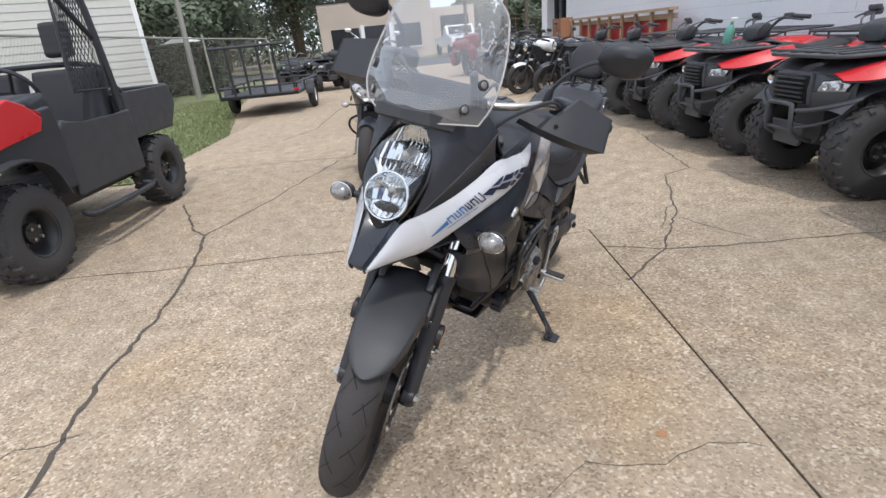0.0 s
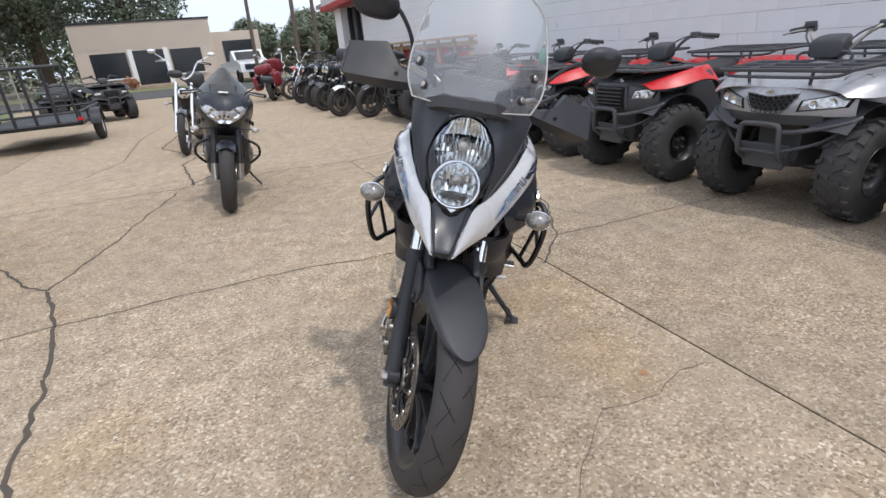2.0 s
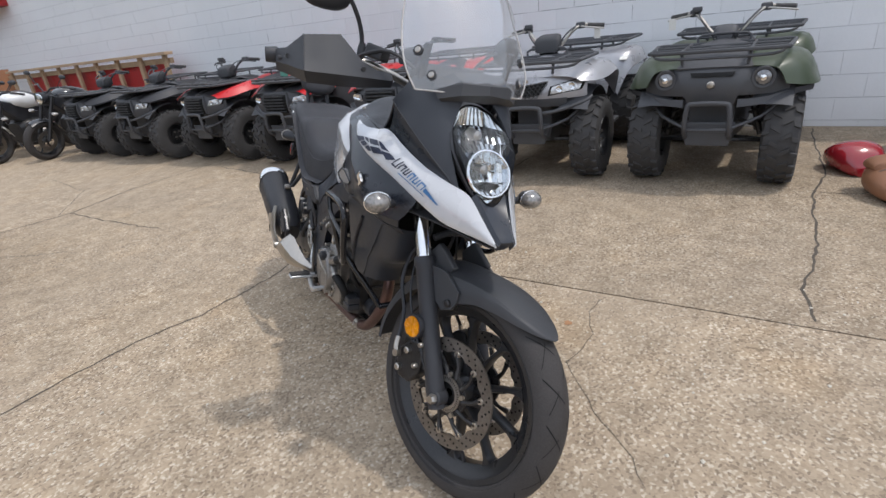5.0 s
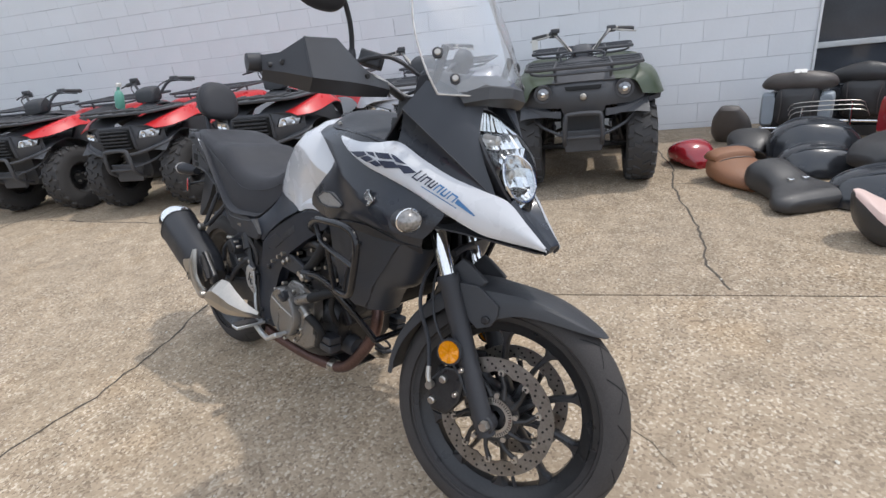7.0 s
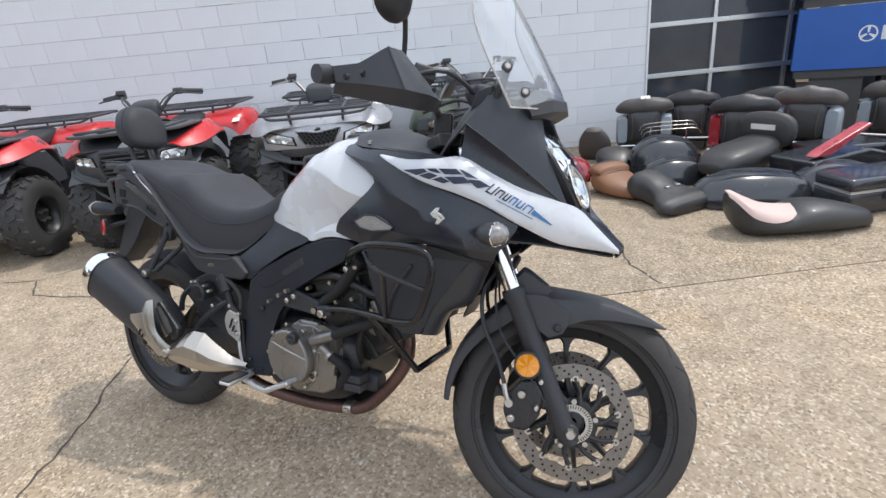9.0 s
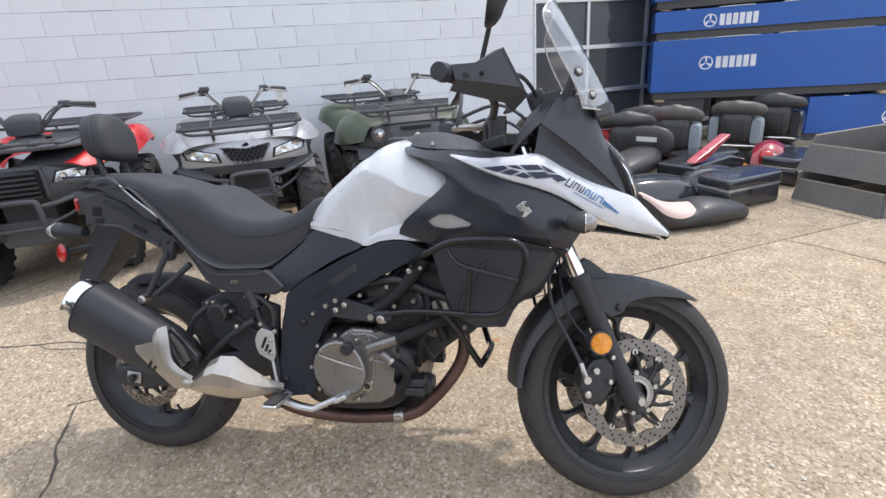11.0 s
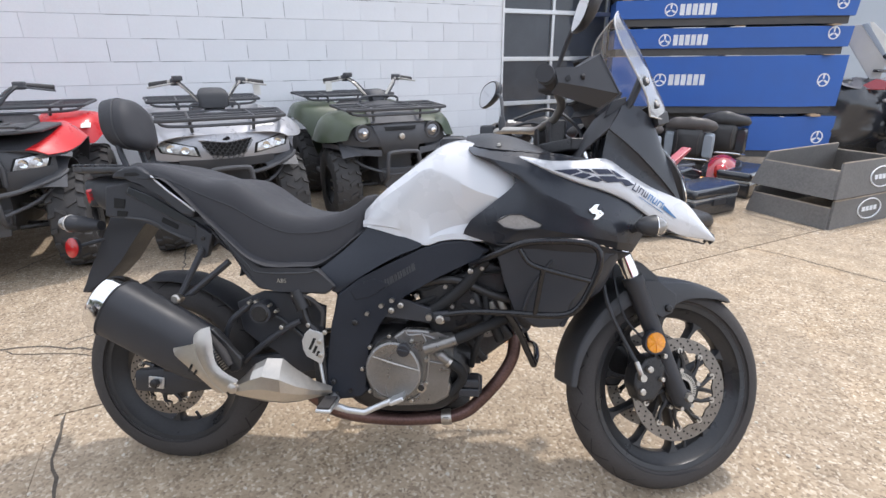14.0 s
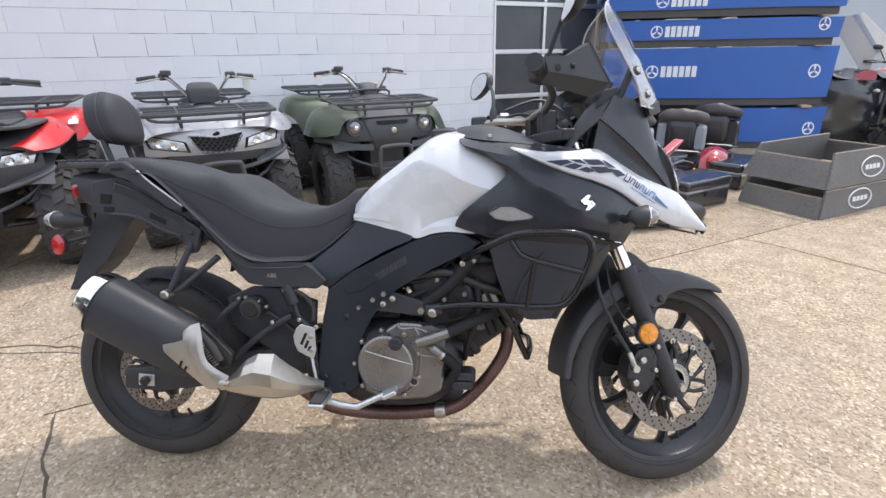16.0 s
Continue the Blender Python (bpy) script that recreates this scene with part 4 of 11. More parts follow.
for x, top, *side in TANK:
    half = [(0.0, top), (side[0][0] * 0.55, top - (top - side[0][1]) * 0.25), side[0], ((side[0][0] + side[1][0]) / 2 + 0.008, (side[0][1] + side[1][1]) / 2 + 0.009), side[1], (side[1][0] + 0.002, side[1][1] - 0.010), side[2], ((side[2][0] + side[3][0]) / 2 - 0.001, (side[2][1] + side[3][1]) / 2), side[3], (side[4][0] - 0.001, side[4][1] + 0.016), side[4], (side[4][0] - 0.02, side[4][1] - 0.006)]
    rings.append([V(x, -u, v) for u, v in half] + [V(x, u, v) for u, v in half[:0:-1]])
cols = [curve_pts([r[i] for r in rings], 5) for i in range(len(rings[0]))]
fine = [[c[j] for c in cols] for j in range(len(cols[0]))]
add_loft(bm, fine)
tank = part("fuel_tank", bm, M_PEARL, bike, "pearl white fuel tank with a hard shoulder crease", sharp=26)
bm = B()
add_skin(bm, [[(0.962, y, z) for y, z in ((-0.100, 1.034), (-0.05, 1.060), (0, 1.065), (0.05, 1.060), (0.100, 1.034))],
              [(1.03, y, z) for y, z in ((-0.158, 1.020), (-0.09, 1.062), (0, 1.074), (0.09, 1.062), (0.158, 1.020))],
              [(1.11, y, z) for y, z in ((-0.170, 1.012), (-0.09, 1.048), (0, 1.060), (0.09, 1.048), (0.170, 1.012))],
              [(1.20, y, z) for y, z in ((-0.176, 1.002), (-0.09, 1.014), (0, 1.022), (0.09, 1.014), (0.176, 1.002))],
              [(1.27, y, z) for y, z in ((-0.178, 0.990), (-0.09, 0.990), (0, 0.990), (0.09, 0.990), (0.178, 0.990))]], 0.005, 3, 3)
part("tank_top_cover", bm, M_MATTE, tank, "black cover over the front of the tank", sharp=40)
for s in (-1, 1):
    part("cover_screw", built(add_tube, [(1.055, s * 0.150, 1.028), (1.055, s * 0.152, 1.034)], [0.007, 0.005], 10), M_STEEL, tank)
bm = B()
add_lathe(bm, [(0.001, 0.010), (0.036, 0.010), (0.040, 0.006), (0.046, 0.003), (0.046, -0.03)], (0.925, 0, 1.052), "z", 32)
cap = part("fuel_cap", bm, M_GREYPL, tank, "dark fuel filler cap")
part("cap_latch", built(add_box, (0.925, 0, 1.064), (0.050, 0.014, 0.006), bevel=0.002), M_ENGDARK, cap)

# two-up seat with a step, a raised front and a piped lower edge
bm = B()
SEAT = [(-0.068, 0.098, 0.940, 0.966), (-0.025, 0.135, 0.930, 0.977), (0.031, 0.148, 0.925, 0.972), (0.086, 0.153, 0.925, 0.961), (0.141, 0.157, 0.884, 0.947), (0.186, 0.160, 0.842, 0.934), (0.223, 0.163, 0.808, 0.929), (0.269, 0.166, 0.766, 0.930), (0.305, 0.168, 0.733, 0.920), (0.341, 0.169, 0.702, 0.899), (0.385, 0.168, 0.680, 0.868), (0.430, 0.163, 0.673, 0.846), (0.484, 0.152, 0.675, 0.832), (0.538, 0.138, 0.678, 0.829), (0.592, 0.124, 0.712, 0.839), (0.637, 0.108, 0.752, 0.862), (0.664, 0.090, 0.775, 0.886), (0.684, 0.070, 0.800, 0.886)]
rings = []
for x, hw, lo, hi in SEAT:
    edge = 0.045 if x < 0.25 else 0.075
    cut = max(0.35, 1 - edge / (hi - lo))
    prof = [(0, 1), (0.45, 0.995), (0.72, 0.975), (0.86, 0.93), (0.955, 0.5 + cut / 2), (0.985, cut), (1.0, cut * 0.6), (1.0, 0.12), (0.985, 0.0)]
    rings.append([V(x, -hw * u, lo + (hi - lo) * v) for u, v in prof] + [V(x, hw * u, lo + (hi - lo) * v) for u, v in prof[:0:-1]])
cols = [curve_pts([r[i] for r in rings], 4) for i in range(len(rings[0]))]
fine = [curve_pts([c[j] for c in cols], 2, closed=True) for j in range(len(cols[0]))]
add_loft(bm, fine)
seat = part("seat", bm, M_SEAT, bike, "stepped black two-up seat", sharp=34)
for s in (-1, 1):
    part("seat_piping", built(add_tube, [(0.10, s * 0.158, 0.919), (0.19, s * 0.164, 0.838), (0.25, s * 0.168, 0.785), (0.306, s * 0.172, 0.733), (0.362, s * 0.171, 0.690), (0.42, s * 0.166, 0.676), (0.537, s * 0.142, 0.682), (0.60, s * 0.124, 0.722), (0.66, s * 0.098, 0.776)], 0.0034, 6, 4), M_MATTE, seat)
    part("seat_seam", built(add_tube, [(0.02, s * 0.150, 0.950), (0.12, s * 0.156, 0.918), (0.20, s * 0.162, 0.886), (0.305, s * 0.168, 0.848), (0.37, s * 0.167, 0.812), (0.46, s * 0.157, 0.778), (0.57, s * 0.131, 0.785), (0.64, s * 0.106, 0.815)], 0.0015, 5, 4), M_MATTE, seat)

# flanks: cowl, white wing, side covers
for s in (-1, 1):
    f = lambda x, y, z: (x, s * y, z)
    bm = B()
    rows = [
        [f(0.972, 0.112, 1.030), f(1.05, 0.152, 1.022), f(1.15, 0.168, 1.012), f(1.25, 0.172, 1.000), f(1.345, 0.166, 0.978), f(1.46, 0.118, 0.915)],
        [f(0.985, 0.170, 1.003), f(1.06, 0.196, 0.984), f(1.16, 0.206, 0.964), f(1.27, 0.207, 0.930), f(1.37, 0.192, 0.888), f(1.47, 0.136, 0.840)],
        [f(1.094, 0.198, 0.946), f(1.135, 0.216, 0.920), f(1.19, 0.230, 0.893), f(1.265, 0.237, 0.862), f(1.36, 0.222, 0.835), f(1.455, 0.150, 0.806)],
        [f(1.080, 0.198, 0.906), f(1.12, 0.212, 0.886), f(1.19, 0.226, 0.860), f(1.275, 0.237, 0.828), f(1.36, 0.224, 0.802), f(1.440, 0.160, 0.782)],
        [f(0.984, 0.196, 0.828), f(1.07, 0.207, 0.820), f(1.17, 0.222, 0.808), f(1.28, 0.234, 0.792), f(1.368, 0.218, 0.778), f(1.428, 0.170, 0.766)],
        [f(0.963, 0.186, 0.788), f(1.05, 0.196, 0.766), f(1.15, 0.204, 0.776), f(1.27, 0.210, 0.780), f(1.368, 0.198, 0.757), f(1.418, 0.165, 0.745)],
    ]
    cowl = part("side_cowl", built(add_skin, rows, 0.006, 3, 2), M_COWL, bike, "dark navy-black tank shroud with a pale vent", sharp=16)
    under = [[f(0.985, 0.182, 0.788), f(1.06, 0.192, 0.764), f(1.16, 0.200, 0.774), f(1.27, 0.206, 0.778), f(1.366, 0.194, 0.755), f(1.415, 0.160, 0.744)],
             [f(1.02, 0.150, 0.770), f(1.08, 0.160, 0.745), f(1.17, 0.170, 0.735), f(1.26, 0.172, 0.728), f(1.34, 0.160, 0.720), f(1.39, 0.130, 0.720)]]
    part("shroud_underside", built(add_skin, under, 0.004, 2, 1), M_MATTE, cowl)
    bm = B()
    add_prism(bm, [(1.052, 0.827), (1.066, 0.838), (1.085, 0.845), (1.118, 0.845), (1.145, 0.835), (1.172, 0.820), (1.162, 0.811), (1.108, 0.805), (1.070, 0.811)], s * 0.206, s * 0.2245, 0.003)
    vent = part("vent_insert", bm, M_VENT, cowl, "pale grey mesh vent insert")
    bm = B()
    rim = [(1.052, 0.827), (1.085, 0.8455), (1.118, 0.8455), (1.173, 0.820), (1.162, 0.810), (1.108, 0.8045), (1.070, 0.8105)]
    add_tube(bm, [f(x, 0.2255, z) for x, z in rim], 0.0022, 6, closed=True)
    part("vent_rim", bm, M_MATTE, vent)
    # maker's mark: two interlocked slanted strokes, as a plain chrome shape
    cx, cz = 1.304, 0.856
    for sx in (1, -1):
        bm = B()
        zig = [(-0.026, 0.006), (-0.004, 0.026), (0.010, 0.026), (-0.002, 0.010), (0.006, 0.004), (0.012, 0.008), (0.024, -0.004), (0.014, -0.010), (-0.006, 0.000), (-0.014, 0.000)]
        add_prism(bm, [(cx + sx * 0.76 * a_, cz + sx * 0.76 * b_) for a_, b_ in zig], s * 0.2345, s * 0.2425, 0.0010)
        part("badge", bm, M_CHROME, cowl, "small chrome badge")
    # white wing
    XS = (1.085, 1.14, 1.198, 1.263, 1.335, 1.40, 1.47, 1.545, 1.593, 1.640, 1.686)
    UP = ((0.166, 1.009), (0.176, 0.998), (0.180, 0.989), (0.180, 0.988), (0.173, 0.993), (0.153, 0.957), (0.125, 0.920), (0.093, 0.893), (0.061, 0.872), (0.044, 0.824), (0.029, 0.776))
    MID = ((0.171, 1.007), (0.193, 0.990), (0.208, 0.974), (0.211, 0.964), (0.205, 0.960), (0.183, 0.929), (0.148, 0.888), (0.112, 0.852), (0.083, 0.834), (0.058, 0.804), (0.032, 0.773))
    LOW = ((0.172, 1.004), (0.200, 0.981), (0.216, 0.957), (0.219, 0.934), (0.211, 0.914), (0.188, 0.886), (0.150, 0.842), (0.110, 0.801), (0.080, 0.787), (0.054, 0.777), (0.030, 0.767))
    TUCK = ((0.168, 1.003), (0.192, 0.977), (0.206, 0.951), (0.209, 0.927), (0.200, 0.906), (0.176, 0.878), (0.138, 0.835), (0.098, 0.795), (0.068, 0.782), (0.043, 0.773), (0.022, 0.764))
    rows = [[f(x, y, z) for x, (y, z) in zip(XS, r)] for r in (UP, MID, LOW, TUCK)]
    NET = grid_pts(rows, 4, 3)
    wing = part("front_wing", built(add_skin, rows, 0.005, 4, 3), M_PEARL, bike, "white beak panel with blue and navy decals", sharp=30)

    def on_wing(x, z, lift=0.0012):
        """The place on the wing's outer face over a point of its side view."""
        col = NET[2]
        i = max(0, min(len(col) - 2, next((k for k in range(len(col) - 1) if col[k + 1].x >= x), len(col) - 2)))
        t = min(1.0, max(0.0, (x - col[i].x) / (col[i + 1].x - col[i].x)))
        line = [NET[j][i].lerp(NET[j][i + 1], t) for j in range(7)]
        p = line[-1]
        for a, b in zip(line, line[1:]):
            if b.z <= z <= a.z:
                p = a.lerp(b, (a.z - z) / max(1e-6, a.z - b.z))
                break
        else:
            p = line[0] if z > line[0].z else line[-1]
        return p + V(0.16, s, 0.42).normalized() * (lift + 0.0025)

    def decal(bm, poly, n=5):
        """A thin film over the wing: a four-sided patch of the side view."""
        a, b, c, d = poly
        g = [[bm.verts.new(on_wing(*((a[k] * (1 - i / n) + b[k] * (i / n)) * (1 - j / 2) + (d[k] * (1 - i / n) + c[k] * (i / n)) * (j / 2) for k in (0, 1)))) for i in range(n + 1)] for j in range(3)]
        for r0, r1 in zip(g, g[1:]):
            for i in range(n):
                bm.faces.new((r0[i], r0[i + 1], r1[i + 1], r1[i]))

    # dark patches split by thin white slashes
    bm = B()
    for q in (((1.196, 0.9595), (1.252, 0.9635), (1.264, 0.956), (1.236, 0.9475)), ((1.242, 0.9465), (1.270, 0.9545), (1.292, 0.9475), (1.270, 0.9385)),
              ((1.258, 0.9635), (1.284, 0.9640), (1.300, 0.952), (1.274, 0.957)), ((1.278, 0.938), (1.300, 0.9455), (1.322, 0.9345), (1.306, 0.930)),
              ((1.290, 0.9640), (1.334, 0.9640), (1.350, 0.951), (1.309, 0.951)), ((1.308, 0.9455), (1.352, 0.946), (1.372, 0.932), (1.332, 0.929)),
              ((1.340, 0.9635), (1.352, 0.9600), (1.384, 0.941), (1.360, 0.9455)), ((1.362, 0.9400), (1.388, 0.938), (1.410, 0.924), (1.384, 0.920))):
        decal(bm, q)
    tagged(part("navy_decal", bm, M_NAVYDEC, wing, "navy chequered decal"), kind="stuff")
    # a row of plain slanted bars along the wing, a thin line under it and a pointed flash
    ex, ez = 0.862, -0.507

    def along(a, b):
        return (1.408 + a * ex + b * 0.62, 0.9215 + a * ez + b * 0.79)

    bm = B()
    pale = B()
    at = 0.0
    for k, wdt in enumerate((0.016, 0.014, 0.011, 0.013, 0.013, 0.017)):
        tall, ink = (0.0115 if k == 0 else 0.0090), (bm if k < 3 else pale)
        box = lambda a0, a1, b0, b1: decal(ink, (along(a0, b0), along(a1, b0), along(a1, b1), along(a0, b1)), 2)
        box(at, at + 0.0032, tall, -tall)
        box(at + wdt - 0.0032, at + wdt, tall, -tall)
        box(at + 0.0032, at + wdt - 0.0032, tall, tall - 0.0035) if k % 2 else box(at + 0.0032, at + wdt - 0.0032, -tall + 0.0035, -tall)
        at += wdt + 0.0042
    decal(pale, (along(at - 0.002, 0.005), along(at + 0.052, -0.005), along(at + 0.050, -0.008), along(at, -0.007)), 4)
    decal(pale, (along(0.030, -0.0150), along(0.120, -0.0140), along(0.120, -0.0160), along(0.030, -0.0170)), 6)
    tagged(part("dark_blue_decal", bm, M_NAVYDEC, wing, "dark blue slanted decal bars"), kind="stuff")
    tagged(part("blue_decal", pale, M_BLUEDEC, wing, "blue slanted decal bars and flash"), kind="stuff")
    # grey panel under the tank, side cover, frame spar
    bm = B()
    add_skin(bm, [
        [f(0.690, 0.128, 0.802), f(0.745, 0.146, 0.786), f(0.80, 0.158, 0.772), f(0.842, 0.164, 0.758)],
        [f(0.630, 0.128, 0.742), f(0.69, 0.150, 0.735), f(0.76, 0.164, 0.738), f(0.838, 0.171, 0.746)],
        [f(0.566, 0.150, 0.688), f(0.63, 0.160, 0.680), f(0.70, 0.168, 0.690), f(0.768, 0.172, 0.716)],
        [f(0.545, 0.160, 0.668), f(0.58, 0.166, 0.640), f(0.62, 0.170, 0.635), f(0.682, 0.172, 0.665)],
        [f(0.560, 0.158, 0.640), f(0.580, 0.163, 0.618), f(0.596, 0.166, 0.610), f(0.612, 0.168, 0.614)]], 0.005, 3, 3)
    part("tank_side_panel", bm, M_PANEL, bike, "slate grey panel under the tank", sharp=30)
    bm = B()
    add_prism(bm, [(0.198, 0.830), (0.225, 0.812), (0.261, 0.776), (0.340, 0.692), (0.380, 0.668), (0.522, 0.672), (0.546, 0.680), (0.602, 0.628), (0.571, 0.604), (0.420, 0.610), (0.372, 0.616), (0.342, 0.648), (0.298, 0.714), (0.240, 0.776)], s * 0.150, s * 0.178, 0.009, seg=3)
    cover = part("side_cover", bm, M_MATTE, bike, "black side cover with a small raised marking")
    part("cover_edge", built(add_tube, [f(0.262, 0.1765, 0.770), f(0.340, 0.1775, 0.688), f(0.382, 0.1780, 0.663), f(0.520, 0.1780, 0.667), f(0.545, 0.1780, 0.674), f(0.597, 0.1775, 0.630)], 0.0030, 6, 3), M_GREYPL, cover)
    if s < 0:
        txt = bpy.data.curves.new("marking", "FONT")
        txt.body, txt.size, txt.extrude, txt.align_x = "ABS", 0.017, 0.0006, "CENTER"
        txt.materials.append(M_STEEL)
        mark = new("marking", txt)
        mark.parent = cover
        mark.matrix_basis = Matrix.Translation((0.442, -0.1786, 0.636)) @ pose(0, 0, 0, 90, 0, 0)
    bm = B()
    add_prism(bm, [(0.602, 0.607), (0.669, 0.653), (0.766, 0.704), (0.842, 0.741), (0.900, 0.765), (0.955, 0.771), (0.985, 0.764), (1.040, 0.742), (1.006, 0.720), (0.893, 0.663), (0.797, 0.605), (0.748, 0.570), (0.711, 0.520), (0.684, 0.460), (0.678, 0.393), (0.695, 0.325), (0.669, 0.298), (0.585, 0.286), (0.563, 0.303), (0.563, 0.389), (0.587, 0.525)], s * 0.132, s * 0.170, 0.011, seg=3)
    spar = part("frame_spar", bm, M_PANEL, bike, "slate grey frame spar cover")
    bm = B()
    add_prism(bm, [(0.655, 0.590), (0.700, 0.600), (0.760, 0.640), (0.705, 0.655), (0.640, 0.620)], s * 0.168, s * 0.1715, 0.003)
    part("spar_step", bm, M_PANEL, spar)
    bm = B()
    ux, uz = 0.853, 0.522
    at = 0.0
    for wdt in (0.014, 0.012, 0.008, 0.013, 0.010, 0.014, 0.011):
        x0, z0 = 0.744 + at * ux, 0.630 + at * uz
        for k in ((0, 0.0055), (wdt - 0.0055, wdt)):
            add_prism(bm, [(x0 + k[0] * ux, z0 + k[0] * uz), (x0 + k[1] * ux, z0 + k[1] * uz), (x0 + k[1] * ux - 0.004, z0 + k[1] * uz + 0.020), (x0 + k[0] * ux - 0.004, z0 + k[0] * uz + 0.020)], s * 0.1698, s * 0.1712)
        at += wdt + 0.003
    tagged(part("embossed_marking", bm, M_GREYPL, spar), kind="stuff")
    for x, z, r in ((0.655, 0.525, 0.009), (0.590, 0.345, 0.008), (0.600, 0.310, 0.006), (0.640, 0.320, 0.006)):
        part("bolt", built(add_tube, [f(x, 0.166, z), f(x, 0.176, z), f(x, 0.179, z)], [r, r, r * 0.6], 10), M_ENGDARK, spar)
    bm = B()
    add_prism(bm, [(-0.120, 0.904), (-0.034, 0.922), (0.05, 0.884), (0.120, 0.846), (0.185, 0.836), (0.258, 0.776), (0.229, 0.748), (0.205, 0.712), (0.176, 0.724), (0.150, 0.742), (0.089, 0.762), (0.019, 0.799), (-0.060, 0.808), (-0.127, 0.812)], s * 0.092, s * 0.126, 0.007)
    under_tail = part("tail_panel", bm, M_MATTE, bike, "matte black tail panel with moulded steps")
    bm = B()
    add_prism(bm, [(-0.040, 0.905), (0.045, 0.870), (0.118, 0.826), (0.172, 0.800), (0.160, 0.786), (0.100, 0.806), (0.030, 0.846), (-0.050, 0.882)], s * 0.124, s * 0.134, 0.004)
    part("panel_step", bm, M_GLOSSB, under_tail, "raised moulded step")
    # dark plates on the panel face, painting the shade of moulded recesses
    for q in (((-0.092, 0.870), (-0.056, 0.866), (-0.062, 0.838), (-0.094, 0.840)), ((-0.084, 0.832), (-0.050, 0.830), (-0.056, 0.814), (-0.086, 0.815)), ((0.060, 0.815), (0.108, 0.792), (0.104, 0.778), (0.054, 0.800))):
        part("recess", built(add_prism, list(q), s * 0.120, s * 0.1285, 0.002), M_NEARBLK, under_tail)
    part("lower_lip", built(add_tube, [f(-0.060, 0.126, 0.810), f(0.019, 0.127, 0.802), f(0.089, 0.127, 0.766), f(0.150, 0.127, 0.746)], 0.0045, 6, 3), M_GREYPL, under_tail)
    bm = B()
    add_prism(bm, [(0.172, 0.800), (0.226, 0.768), (0.206, 0.704), (0.196, 0.696), (0.178, 0.702), (0.176, 0.740)], s * 0.124, s * 0.150, 0.005)
    lug = part("hanger_lug", bm, M_MATTE, bike, "black exhaust hanger lug")
    for x, z, r in ((0.196, 0.757, 0.0065), (0.190, 0.722, 0.009)):
        part("lug_bolt", built(add_tube, [f(x, 0.148, z), f(x, 0.154, z), f(x, 0.1555, z)], [r, r, r * 0.6], 10), M_ENGDARK, lug)
    bm = B()
    add_prism(bm, [(-0.078, 0.930), (-0.060, 0.945), (-0.034, 0.960), (0.004, 0.964), (0.028, 0.953), (0.050, 0.936), (0.095, 0.899), (0.180, 0.838), (0.174, 0.814), (0.134, 0.832), (0.084, 0.864), (0.046, 0.905), (0.020, 0.920), (-0.008, 0.927), (-0.040, 0.925)], s * 0.122, s * 0.160, 0.009, seg=3)
    rail = part("grab_rail", bm, M_MATTE, bike, "black moulded grab rail")
    part("tail_trim", built(add_tube, [f(0.050, 0.1585, 0.936), f(0.095, 0.1595, 0.898), f(0.140, 0.160, 0.866), f(0.181, 0.160, 0.836)], 0.0030, 6, 3), M_ALU, rail, "thin silver trim")
    # dark plate paints the shade inside the finger slot
    part("finger_slot", built(add_prism, [(-0.030, 0.944), (0.006, 0.946), (0.020, 0.938), (0.0, 0.935), (-0.030, 0.934)], s * 0.157, s * 0.1612, 0.002), M_NEARBLK, rail)

